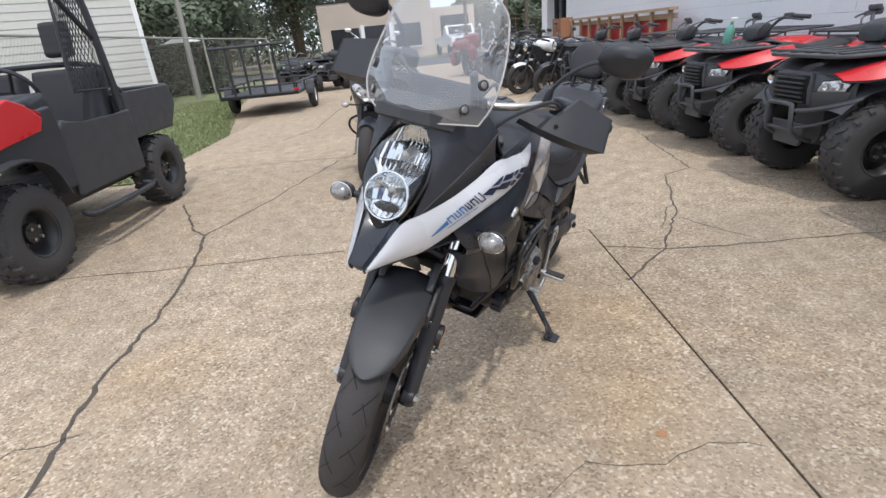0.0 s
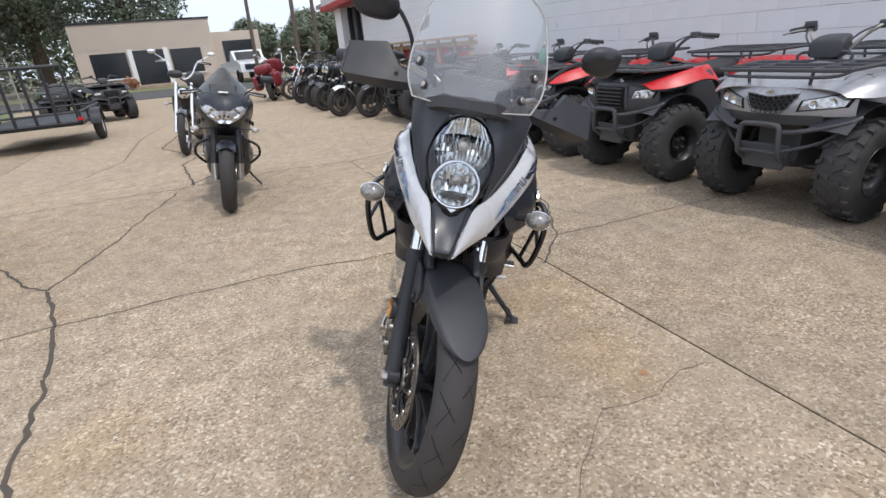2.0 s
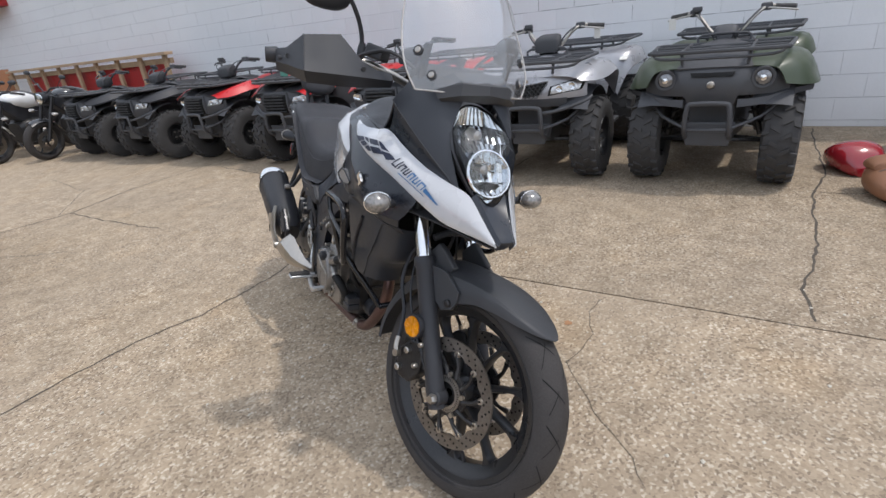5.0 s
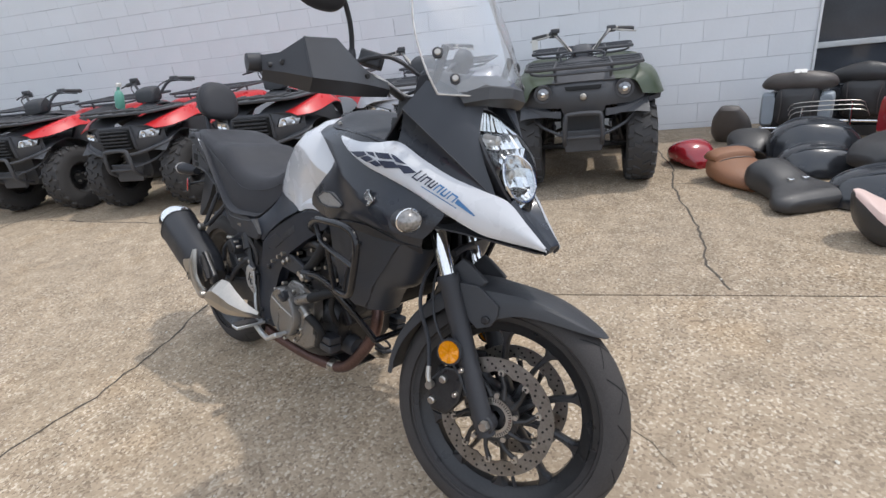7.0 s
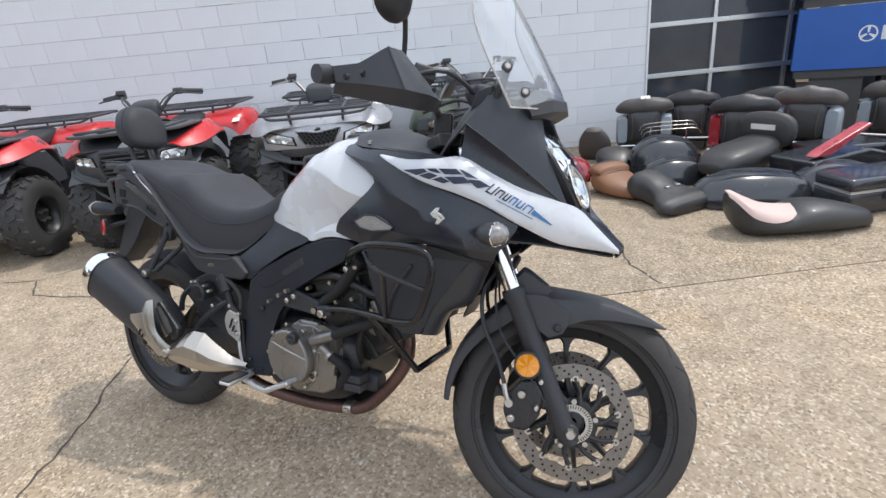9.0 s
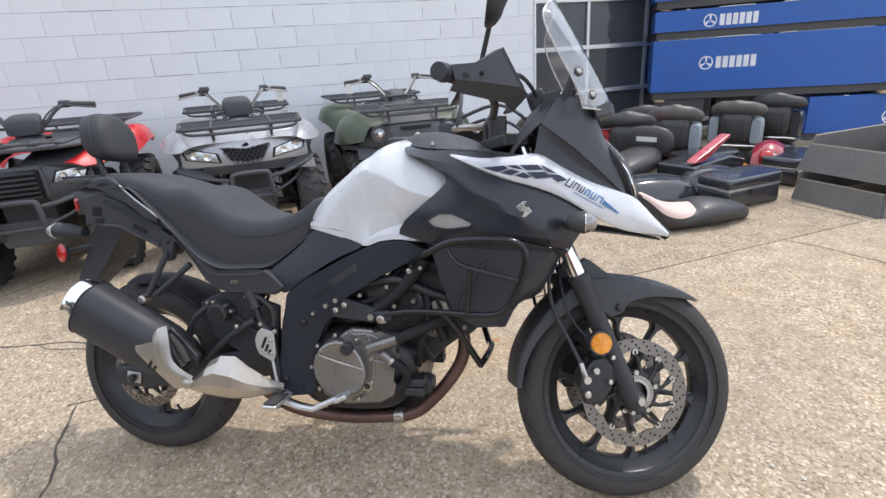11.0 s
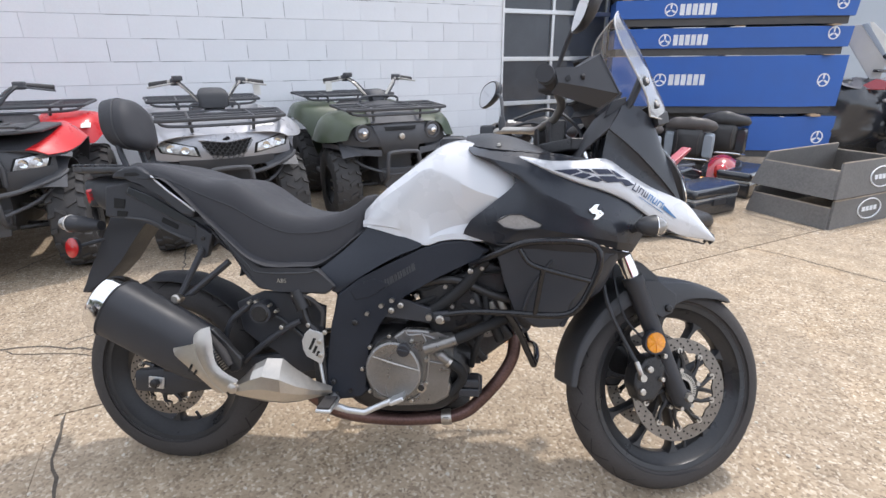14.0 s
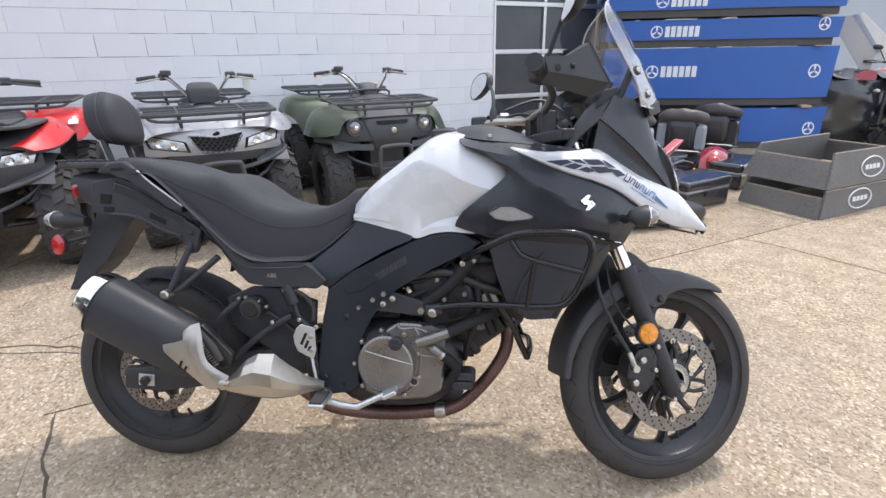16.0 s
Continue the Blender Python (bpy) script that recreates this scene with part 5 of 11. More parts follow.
# nose: fairing, headlamp, beak, windscreen
for s in (-1, 1):
    f = lambda x, y, z: (x, s * y, z)
    wrap_rows = [[f(x, y, z) for x, z in line] for y, line in (
        (0.186, ((1.372, 0.744), (1.306, 0.682), (1.262, 0.602), (1.232, 0.537))), (0.160, ((1.388, 0.736), (1.342, 0.648), (1.284, 0.596), (1.247, 0.530))),
        (0.120, ((1.386, 0.724), (1.345, 0.622), (1.279, 0.586), (1.246, 0.519))), (0.070, ((1.376, 0.716), (1.328, 0.613), (1.267, 0.580), (1.236, 0.515))))]
    part("radiator_shroud", built(add_skin, wrap_rows, 0.004, 3, 2), M_FAIR, bike, "smooth dark shroud before the radiator", sharp=30)
    top = [f(1.385, 0.125, 1.150), f(1.440, 0.110, 1.126), f(1.478, 0.086, 1.100), f(1.490, 0.045, 1.084)]
    mid = [f(1.366, 0.150, 1.110), f(1.435, 0.134, 1.066), f(1.490, 0.110, 1.022), f(1.520, 0.088, 0.998)]
    crease = [f(1.340, 0.172, 1.072), f(1.420, 0.152, 1.012), f(1.500, 0.116, 0.942), f(1.572, 0.074, 0.872)]
    part("nose_fairing", built(add_skin, [top, mid, crease], 0.005, 4, 3), M_FAIR, bike, "dark nose fairing", sharp=45)
    tuck = [f(1.340, 0.167, 1.070), f(1.420, 0.147, 1.009), f(1.500, 0.111, 0.939), f(1.572, 0.070, 0.869)]
    low1 = [f(1.332, 0.164, 1.028), f(1.420, 0.140, 0.976), f(1.505, 0.105, 0.919), f(1.580, 0.068, 0.864)]
    low2 = [f(1.325, 0.170, 0.986), f(1.420, 0.141, 0.942), f(1.508, 0.106, 0.900), f(1.590, 0.070, 0.858)]
    part("lower_fairing", built(add_skin, [tuck, low1, low2], 0.005, 4, 3), M_COWL, bike, "smooth lower fairing panel", sharp=45)
    part("fairing_line", built(add_tube, crease, 0.0017, 5, 4), M_GREYPL, bike)
    part("inner_fairing", built(add_skin, [[f(1.383, 0.120, 1.148), f(1.362, 0.146, 1.108), f(1.338, 0.168, 1.070)], [f(1.31, 0.11, 1.10), f(1.295, 0.135, 1.06), f(1.285, 0.158, 1.02)], [f(1.25, 0.09, 0.99), f(1.25, 0.12, 0.985), f(1.26, 0.168, 0.984)]], 0.004, 3, 3), M_MATTE, bike)
    bm = B()
    add_prism(bm, [(1.332, 1.100), (1.352, 1.150), (1.392, 1.160), (1.388, 1.140), (1.362, 1.120)], s * 0.108, s * 0.132, 0.004)
    part("dash_shoulder", bm, M_MATTE, bike)
bm = B()
rows = []
for xs, zs, w, mid in ((1.582, 0.872, 0.062, -0.022), (1.612, 0.845, 0.053, -0.008), (1.640, 0.819, 0.0435, -0.002), (1.668, 0.793, 0.034, 0.002), (1.688, 0.775, 0.0265, 0.003), (1.676, 0.760, 0.022, 0.0)):
    v = 0.028 if xs < 1.60 else 0.016 * (1.70 - xs) / 0.1
    rows.append([(xs + (0.0 if k > 0.99 else v * (1 - k) ** 0.8 + 0.002), sg * w * k, zs + (dz if k > 0.5 else mid * (1.25 - k))) for sg, k, dz in ((-1, 1.0, -0.003), (-1, 0.82, -0.006), (-1, 0.66, 0.004), (-1, 0.3, 0), (1, 0.0, 0), (1, 0.3, 0), (1, 0.66, 0.004), (1, 0.82, -0.006), (1, 1.0, -0.003))])
add_skin(bm, rows, 0.005, 1, 3)
part("beak", bm, M_COWL, bike, "pointed dark grey beak", sharp=30)
bm = B()
add_skin(bm, [[(1.37, -0.17, 0.80), (1.40, 0, 0.80), (1.37, 0.17, 0.80)], [(1.50, -0.115, 0.790), (1.53, 0, 0.785), (1.50, 0.115, 0.790)], [(1.66, -0.028, 0.760), (1.67, 0, 0.757), (1.66, 0.028, 0.760)]], 0.004, 3, 3)
part("nose_underside", bm, M_MATTE, bike)


def lamp_outline(cx, cz, ry, rz, point=0.0, n=24):
    out = []
    for j in range(n):
        a = 2 * math.pi * j / n
        c, s = math.cos(a), math.sin(a)
        w = ry * (1 - 0.35 * point * max(0, -s))
        out.append((cx + w * c, cz + rz * s * (1 + 0.35 * point * max(0, -s))))
    return out


def nose_x(z):
    """The rake of the headlamp face: steep below, laid back above."""
    zs, xs = (0.82, 0.855, 0.90, 0.945, 0.99, 1.035, 1.075, 1.11), (1.590, 1.577, 1.560, 1.543, 1.516, 1.477, 1.437, 1.400)
    return float(np.interp(z, zs, xs))


LAMP_Z = 0.965
headlamp = part("headlamp", built(add_loft, [[V(nose_x(LAMP_Z + (z - LAMP_Z) * k) - d + 0.016, y * k, LAMP_Z + (z - LAMP_Z) * k) for y, z in lamp_outline(0, 0.972, 0.090, 0.110, 0.62, 36)] for d, k in ((0.0, 1.03), (-0.006, 0.985), (0.03, 0.95), (0.07, 0.8), (0.07, 0.1))], cap=False), M_MATTE, bike, "stacked clear twin headlamp")
for cz, ry, rz, nm in ((1.006, 0.074, 0.066, "high_beam_reflector"), (0.922, 0.060, 0.054, "low_beam_reflector")):
    bm = B()
    rg = random.Random(int(cz * 1000))
    high = cz > 0.95
    ny, nz = (24, 3) if high else (12, 4)
    for i in range(ny):
        for j in range(nz):
            cell = []
            for du, dv in ((0, 0), (1, 0), (1, 1), (0, 1)):
                u, v = -1 + 2 * (i + du) / ny, -1 + 2 * (j + dv) / nz
                y, z = ry * u * math.sqrt(1 - 0.5 * v * v), rz * v * math.sqrt(1 - 0.5 * u * u)
                r2 = (y / ry) ** 2 + (z / rz) ** 2
                cell.append(V(nose_x(cz + z) - 0.040 + 0.052 * r2 + (0.0 if high else 0.014), y, cz + z))
            tilt_y, tilt_z = (0.45 if i % 2 else -0.45) + rg.uniform(-0.2, 0.2), rg.uniform(-0.10, 0.10)
            mid = sum(cell, V(0, 0, 0)) / 4
            bm.faces.new([bm.verts.new(p + V((p.y - mid.y) * tilt_y + (p.z - mid.z) * tilt_z, 0, 0)) for p in cell])
    part(nm, bm, M_LAMP, headlamp, "fluted bright headlamp reflector", sharp=5)
    if not high:
        part("reflector_ring", built(add_tube, [(nose_x(cz + rz * math.sin(a)) + 0.026, ry * math.cos(a), cz + rz * math.sin(a)) for a in (2 * math.pi * j / 40 for j in range(40))], 0.0038, 6, closed=True), M_CHROME, headlamp)
        bm = B()
        add_prism(bm, [(-0.050, 0.884), (-0.030, 0.896), (0, 0.901), (0.030, 0.896), (0.050, 0.884), (0.030, 0.878), (-0.030, 0.878)], nose_x(0.89) - 0.004, nose_x(0.89) + 0.014, 0.003, "yz")
        part("lamp_visor", bm, M_ENGDARK, headlamp)
    bm = B()
    add_lathe(bm, [(0.001, 0.03), (0.012, 0.026), (0.013, 0.0), (0.018, -0.01)], (nose_x(cz) - 0.024, 0, cz + (0.0 if high else 0.006)), "x", 14)
    part("bulb_shield", bm, M_STEEL, headlamp)
bm = B()
for k in range(6):
    y0, y1 = -0.045 + 0.015 * k, -0.030 + 0.015 * k
    zt, zb = 0.884, lambda y: 0.849 + 0.75 * abs(y)
    bm.faces.new([bm.verts.new((nose_x(z) + 0.006 + (0.006 if k % 2 else 0.0) * (y == y1), y, z)) for y, z in ((y0, zb(y0)), (y1, zb(y1)), (y1, zt), (y0, zt))])
part("lower_reflector", bm, M_LAMP, headlamp, "pointed bright strip under the low beam", sharp=5)
bm = B()
rings = []
for d, k in ((0.016, 1.00), (0.030, 0.93), (0.041, 0.66), (0.046, 0.3), (0.047, 0.06)):
    rings.append([V(nose_x(LAMP_Z + (zz - LAMP_Z) * k) + d, yy * k, LAMP_Z + (zz - LAMP_Z) * k) for yy, zz in lamp_outline(0, 0.972, 0.086, 0.106, 0.62, 36)])
add_loft(bm, rings, cap=False)
glass = part("headlamp_lens", bm, M_LENS, headlamp, "clear headlamp lens")
glass.visible_shadow = False

# tall clear screen: a curved middle with two folded side panels
bm = B()
WS = []
for z, xc, yk, xk, ye, xe in ((1.105, 1.534, 0.082, 1.508, 0.158, 1.446), (1.150, 1.520, 0.100, 1.488, 0.178, 1.430), (1.200, 1.494, 0.118, 1.456, 0.181, 1.404), (1.250, 1.468, 0.134, 1.424, 0.175, 1.378), (1.300, 1.440, 0.146, 1.390, 0.163, 1.356), (1.340, 1.417, 0.143, 1.366, 0.150, 1.346), (1.372, 1.398, 0.112, 1.364, 0.120, 1.354), (1.392, 1.386, 0.072, 1.372, 0.080, 1.368), (1.402, 1.380, 0.030, 1.377, 0.034, 1.376)):
    mid_x, q_x = xc - 0.34 * (xc - xk), xc - 0.08 * (xc - xk)
    WS.append([V(xe, -ye, z), V((xk + xe) / 2, -(yk + ye) / 2, z), V(xk, -yk, z), V(mid_x, -yk * 0.62, z), V(q_x, -yk * 0.3, z), V(xc, 0, z), V(q_x, yk * 0.3, z), V(mid_x, yk * 0.62, z), V(xk, yk, z), V((xk + xe) / 2, (yk + ye) / 2, z), V(xe, ye, z)])
net = [[c[j] for c in [curve_pts([r[i] for r in WS], 3) for i in range(len(WS[0]))]] for j in range((len(WS) - 1) * 3 + 1)]
vs = [[bm.verts.new(p) for p in r] for r in net]
for r0, r1 in zip(vs, vs[1:]):
    for i in range(len(r0) - 1):
        bm.faces.new((r0[i], r0[i + 1], r1[i + 1], r1[i]))
screen = part("windscreen", bm, M_WIND, bike, "clear tall windscreen with small wear marks", sharp=14)
screen.visible_shadow = False
for s in (-1, 1):
    part("screen_edge", built(add_tube, [Vector(r[0 if s < 0 else -1]) for r in WS] + [WS[-1][5]], 0.0026, 6, 3), M_CLEARLENS, screen, "bright frosted screen edge")
    part("screen_foot_edge", built(add_tube, [WS[0][0 if s < 0 else -1], WS[0][1 if s < 0 else -2], WS[0][2 if s < 0 else -3]], 0.0022, 6), M_CLEARLENS, screen)
    for x, y, z in ((1.432, 0.150, 1.195), (1.468, 0.126, 1.140)):
        out = V(0.62, s * 0.72, 0.30).normalized()
        c = V(x, s * y, z)
        bolt = part("screen_bolt", built(add_tube, [c - out * 0.004, c + out * 0.004, c + out * 0.0055], [0.0125, 0.0125, 0.0105], 20), M_MATTE, screen)
        part("bolt_head", built(add_tube, [c + out * 0.0055, c + out * 0.0075], [0.0078, 0.0062], 12), M_STEEL, bolt)
    bm = B()
    add_tube(bm, [(1.36, s * 0.11, 1.06), (1.405, s * 0.122, 1.15), (1.430, s * 0.122, 1.215)], 0.010, 8, 3)
    part("screen_bracket", bm, M_MATTE, bike)
bm = B()
add_skin(bm, [[(1.462, -0.112, 1.128), (1.476, -0.074, 1.152), (1.490, 0, 1.158), (1.476, 0.074, 1.152), (1.462, 0.112, 1.128)],
              [(1.474, -0.122, 1.112), (1.520, -0.066, 1.128), (1.536, 0, 1.128), (1.520, 0.066, 1.128), (1.474, 0.122, 1.112)],
              [(1.484, -0.112, 1.088), (1.524, -0.072, 1.100), (1.540, 0, 1.106), (1.524, 0.072, 1.100), (1.484, 0.112, 1.088)],
              [(1.480, -0.100, 1.082), (1.496, -0.055, 1.086), (1.502, 0, 1.084), (1.496, 0.055, 1.086), (1.480, 0.100, 1.082)]], 0.006, 1, 1)
part("screen_base", bm, M_GREYPL, bike, "black windscreen base", sharp=24)
dash = part("instrument_panel", built(add_box, (1.345, 0, 1.115), (0.05, 0.20, 0.11), (0, -28, 0), 0.012), M_MATTE, bike, "black instrument cluster")
part("dash_glass", built(add_box, (1.318, 0, 1.128), (0.006, 0.17, 0.08), (0, -28, 0), 0.004), M_DOORGLASS, dash)

# indicators
for s in (-1, 1):
    stalk = part("indicator_stalk", built(add_tube, [(1.400, s * 0.165, 0.805), (1.420, s * 0.195, 0.814), (1.434, s * 0.222, 0.820)], [0.014, 0.011, 0.012], 10), M_MATTE, bike)
    egg = lambda d, k: [V(1.444 + d, s * (0.240 + 0.036 * k * math.cos(a)), 0.823 + 0.0275 * k * math.sin(a)) for a in (2 * math.pi * j / 24 for j in range(24))]
    part("indicator_body", built(add_loft, [egg(d, k) for d, k in ((-0.040, 0.22), (-0.034, 0.52), (-0.020, 0.84), (0.0, 1.0), (0.006, 1.0))]), M_GREYPL, stalk)
    part("indicator_lens", built(add_loft, [egg(d, k) for d, k in ((0.006, 0.97), (0.018, 0.88), (0.028, 0.66), (0.034, 0.34), (0.0355, 0.08))]), M_SMOKE, stalk, "smoky clear indicator lens")
    part("lens_rim", built(add_tube, egg(0.006, 0.995), 0.0016, 5, closed=True), M_CHROME, stalk)
    bean = lambda x, k: [V(x + 0.015, s * (0.132 - 0.55 * (x + 0.26)) + 0.030 * k * math.cos(a), 0.791 - 0.12 * (x + 0.26) + 0.026 * k * math.sin(a)) for a in (2 * math.pi * j / 20 for j in range(20))]
    rs = part("rear_indicator", built(add_loft, [bean(x, k) for x, k in ((-0.252, 0.96), (-0.246, 1.0), (-0.222, 0.98), (-0.205, 0.74), (-0.192, 0.62), (-0.184, 0.60))]), M_MATTE, bike, "black rear indicator on a rubber stem")
    part("rear_lens", built(add_loft, [bean(x, k) for x, k in ((-0.252, 0.94), (-0.262, 0.84), (-0.270, 0.58), (-0.273, 0.12))]), M_SMOKE, rs, "smoky clear indicator lens")
    part("lens_rim", built(add_tube, bean(-0.252, 0.985), 0.0022, 5, closed=True), M_CLEARLENS, rs, "pale lens rim")
    out = V(-0.30, s * 0.95, 0.05).normalized()
    c = V(-0.262, s * 0.098, 0.711)
    refl = part("rear_reflector", built(add_tube, [c - out * 0.004, c + out * 0.005, c + out * 0.008], [0.031, 0.031, 0.026], 24), M_REDLENS, bike, "round red rear reflector")
    part("reflector_rim", built(add_tube, [c - out * 0.006, c + out * 0.003], [0.0325, 0.0325], 24), M_MATTE, refl)
    part("reflector_arm", built(add_tube, [c - out * 0.006, (-0.235, s * 0.060, 0.722), (-0.19, s * 0.040, 0.735)], 0.007, 8), M_MATTE, refl)

# tail, licence bracket, rack, backrest
bm = B()
add_prism(bm, [(-0.178, 0.812), (-0.040, 0.806), (-0.058, 0.782), (-0.101, 0.726), (-0.147, 0.661), (-0.190, 0.617), (-0.258, 0.556), (-0.292, 0.556), (-0.260, 0.615), (-0.219, 0.697), (-0.175, 0.771)], -0.048, 0.048, 0.010, seg=3)
part("tail_fender", bm, M_MATTE, bike, "black number plate carrier")
part("tail_body", built(add_blob, [(-0.26, 0, 0.035, 0.870, 0.925, 3), (-0.17, 0, 0.074, 0.815, 0.940, 3), (-0.02, 0, 0.100, 0.790, 0.945, 3), (0.14, 0, 0.112, 0.745, 0.920, 3), (0.27, 0, 0.118, 0.70, 0.85, 3)]), M_MATTE, bike, "black tail unit", sharp=50)
part("tail_housing", built(add_box, (-0.190, 0, 0.878), (0.11, 0.11, 0.065), (0, -14, 0), 0.016), M_MATTE, bike)
part("tail_light", built(add_box, (-0.226, 0, 0.872), (0.035, 0.11, 0.048), (0, -12, 0), 0.010), M_REDLENS, bike, "red tail light")
bm = B()
add_prism(bm, [(-0.302, -0.030), (-0.275, -0.056), (-0.215, -0.098), (-0.12, -0.126), (0.0, -0.120), (0.0, 0.120), (-0.12, 0.126), (-0.215, 0.098), (-0.275, 0.056), (-0.302, 0.030)], 0.944, 0.963, 0.006, "xy")
rack = part("rear_rack", bm, M_GREYPL, bike, "grey-black luggage rack with grip pads")
for s in (-1, 1):
    for k in range(6):
        x = -0.262 + 0.034 * k
        y = float(np.interp(x, (-0.275, -0.215, -0.12, 0.0), (0.044, 0.082, 0.108, 0.106)))
        part("grip_pad", built(add_box, (x, s * y, 0.9655), (0.024, 0.030, 0.008), (0, 0, s * 30 if x < -0.13 else 0), 0.003), M_MATTE, rack)
    # dark strip on the rack paints the shade of a slot
    part("rack_slot", built(add_box, (-0.13, s * 0.045, 0.9632), (0.13, 0.020, 0.003), bevel=0.001), M_NEARBLK, rack)
for y in (-0.05, 0.05):
    part("backrest_post", built(add_tube, [(-0.10, y, 0.960), (-0.120, y, 1.01), (-0.130, y, 1.05)], 0.009, 8, 3), M_MATTE, bike)
bm = B()
rings = []
for d, k in ((-0.046, 0.72), (-0.040, 0.93), (-0.012, 1.0), (0.006, 1.0), (0.010, 0.985), (0.028, 0.975), (0.040, 0.86), (0.047, 0.60)):
    ring = []
    for j in range(36):
        a = 2 * math.pi * j / 36
        c, s2 = math.cos(a), math.sin(a)
        ring.append(V(-0.122 + d - 0.30 * (0.080 * k * s2), 0.084 * k * (1 - 0.24 * max(0, s2)) * math.copysign(abs(c) ** 0.62, c), 1.098 + 0.080 * k * math.copysign(abs(s2) ** 0.70, s2)))
    rings.append(ring)
add_loft(bm, rings)
rest = part("backrest", bm, M_SEAT, bike, "padded black pillion backrest", sharp=60)
part("backrest_piping", built(add_tube, rings[3], 0.0024, 5, closed=True), M_GREYPL, rest)

# engine, radiator, frame bits
bm = B()
add_blob(bm, [(0.585, 0, 0.10, 0.290, 0.43, 4), (0.65, 0, 0.150, 0.245, 0.49, 4), (0.75, 0, 0.160, 0.228, 0.51, 4), (0.90, 0, 0.148, 0.240, 0.49, 4), (0.985, 0, 0.11, 0.30, 0.45, 4)])
engine = part("engine", bm, M_ENGDARK, bike, "V-twin engine with grey clutch cover", sharp=50)
for s in (-1, 1):
    f = lambda x, y, z: (x, s * y, z)
    bm = B()
    add_prism(bm, [(0.690, 0.350), (0.705, 0.300), (0.777, 0.276), (0.884, 0.286), (0.928, 0.312), (0.935, 0.350), (0.920, 0.385), (0.928, 0.430), (0.945, 0.470), (0.938, 0.500), (0.893, 0.494), (0.868, 0.508), (0.800, 0.510), (0.770, 0.490), (0.70, 0.42)], s * 0.135, s * 0.168, 0.010, seg=3)
    case = part("crankcase_cover", bm, M_ENGINE, engine, "grey cast engine side cover")
    for pts, r in (([(0.848, 0.500), (0.862, 0.470), (0.868, 0.420), (0.862, 0.360), (0.845, 0.318), (0.800, 0.290)], 0.0050), ([(0.868, 0.418), (0.905, 0.412), (0.924, 0.418)], 0.0040), ([(0.800, 0.505), (0.812, 0.492), (0.850, 0.496), (0.885, 0.484)], 0.0045)):
        part("casting_rib", built(add_tube, [f(x, 0.168, z) for x, z in pts], r, 8, 4), M_ENGINE, case)
    # clutch cover: a shallow drum with a dished face, two raised lines (one a painted highlight) and a ring of bolts
    bm = B()
    outline = []
    for j in range(48):
        a = 2 * math.pi * j / 48
        r = 0.088 + 0.005 * math.sin(a) - 0.006 * max(0.0, math.cos(a - 0.5)) ** 3
        outline.append((math.cos(a) * r * 0.95, math.sin(a) * r))
    add_loft(bm, [[V(0.772 + u * k, s * yy, 0.388 + v * k) for u, v in outline] for yy, k in ((0.15, 1.02), (0.185, 1.0), (0.193, 0.965), (0.196, 0.90), (0.1945, 0.84), (0.1955, 0.5), (0.197, 0.08))])
    drum = part("clutch_cover", bm, M_ENGINE, engine, "round grey cast clutch cover")
    # bright steel bar stands in for the sloping highlight on the cover
    part("raised_line", built(add_tube, [f(0.712, 0.1965, 0.434), f(0.775, 0.1985, 0.416), f(0.846, 0.1965, 0.398)], [0.0016, 0.0030, 0.0016], 6), M_STEEL, drum)
    part("raised_line", built(add_tube, [f(0.762, 0.1965, 0.378), f(0.748, 0.1965, 0.345), f(0.758, 0.1955, 0.312)], 0.0016, 6, 3), M_ENGINE, drum)
    for j in range(9):
        a = 2 * math.pi * j / 9 + 0.35
        p = V(0.772 + 0.096 * math.cos(a), s * 0.160, 0.388 + 0.102 * math.sin(a))
        part("cover_bolt", built(add_tube, [p, p + V(0, s * 0.018, 0), p + V(0, s * 0.020, 0)], [0.0062, 0.0062, 0.0045], 8), M_STEEL, engine)
    part("filler_cap", built(add_tube, [f(0.800, 0.190, 0.458), f(0.800, 0.206, 0.458), f(0.800, 0.209, 0.458)], [0.019, 0.0185, 0.015], 18), M_MATTE, engine, "black oil filler cap")
    part("cap_grip", built(add_box, f(0.800, 0.211, 0.458), (0.028, 0.006, 0.007), (0, 12, 0), 0.002), M_MATTE, engine)
    part("sight_glass", built(add_tube, [f(0.848, 0.164, 0.339), f(0.848, 0.174, 0.339), f(0.848, 0.175, 0.339)], [0.015, 0.015, 0.010], 18), M_STEEL, engine)
    part("sight_lens", built(add_tube, [f(0.848, 0.172, 0.339), f(0.848, 0.1765, 0.339)], 0.0095, 14), M_DARKGL, engine)
    bm = B()
    add_tube(bm, [f(0.862, 0.178, 0.456), f(0.900, 0.190, 0.472), f(0.948, 0.188, 0.490)], [0.017, 0.0155, 0.0155], 12)
    part("water_pipe", bm, M_ENGINE, engine, "short grey coolant pipe")
    part("water_outlet", built(add_tube, [f(0.893, 0.168, 0.450), f(0.905, 0.188, 0.442), f(0.934, 0.188, 0.421)], [0.016, 0.015, 0.012], 12), M_ENGINE, engine)
    part("hose_clip", built(add_tube, [f(0.926, 0.188, 0.4265), f(0.933, 0.188, 0.4215)], 0.0150, 14), M_STEEL, engine)
    bm = B()
    add_tube(bm, [f(0.930, 0.188, 0.424), f(0.958, 0.175, 0.400), f(0.966, 0.160, 0.365), (0.93, s * 0.15, 0.315)], 0.0145, 10, 4)
    add_tube(bm, [f(0.946, 0.188, 0.489), f(1.02, 0.165, 0.520), f(1.10, 0.12, 0.545)], 0.0155, 10, 4)
    tagged(part("coolant_hose", bm, M_HOSE, engine), kind="stuff")
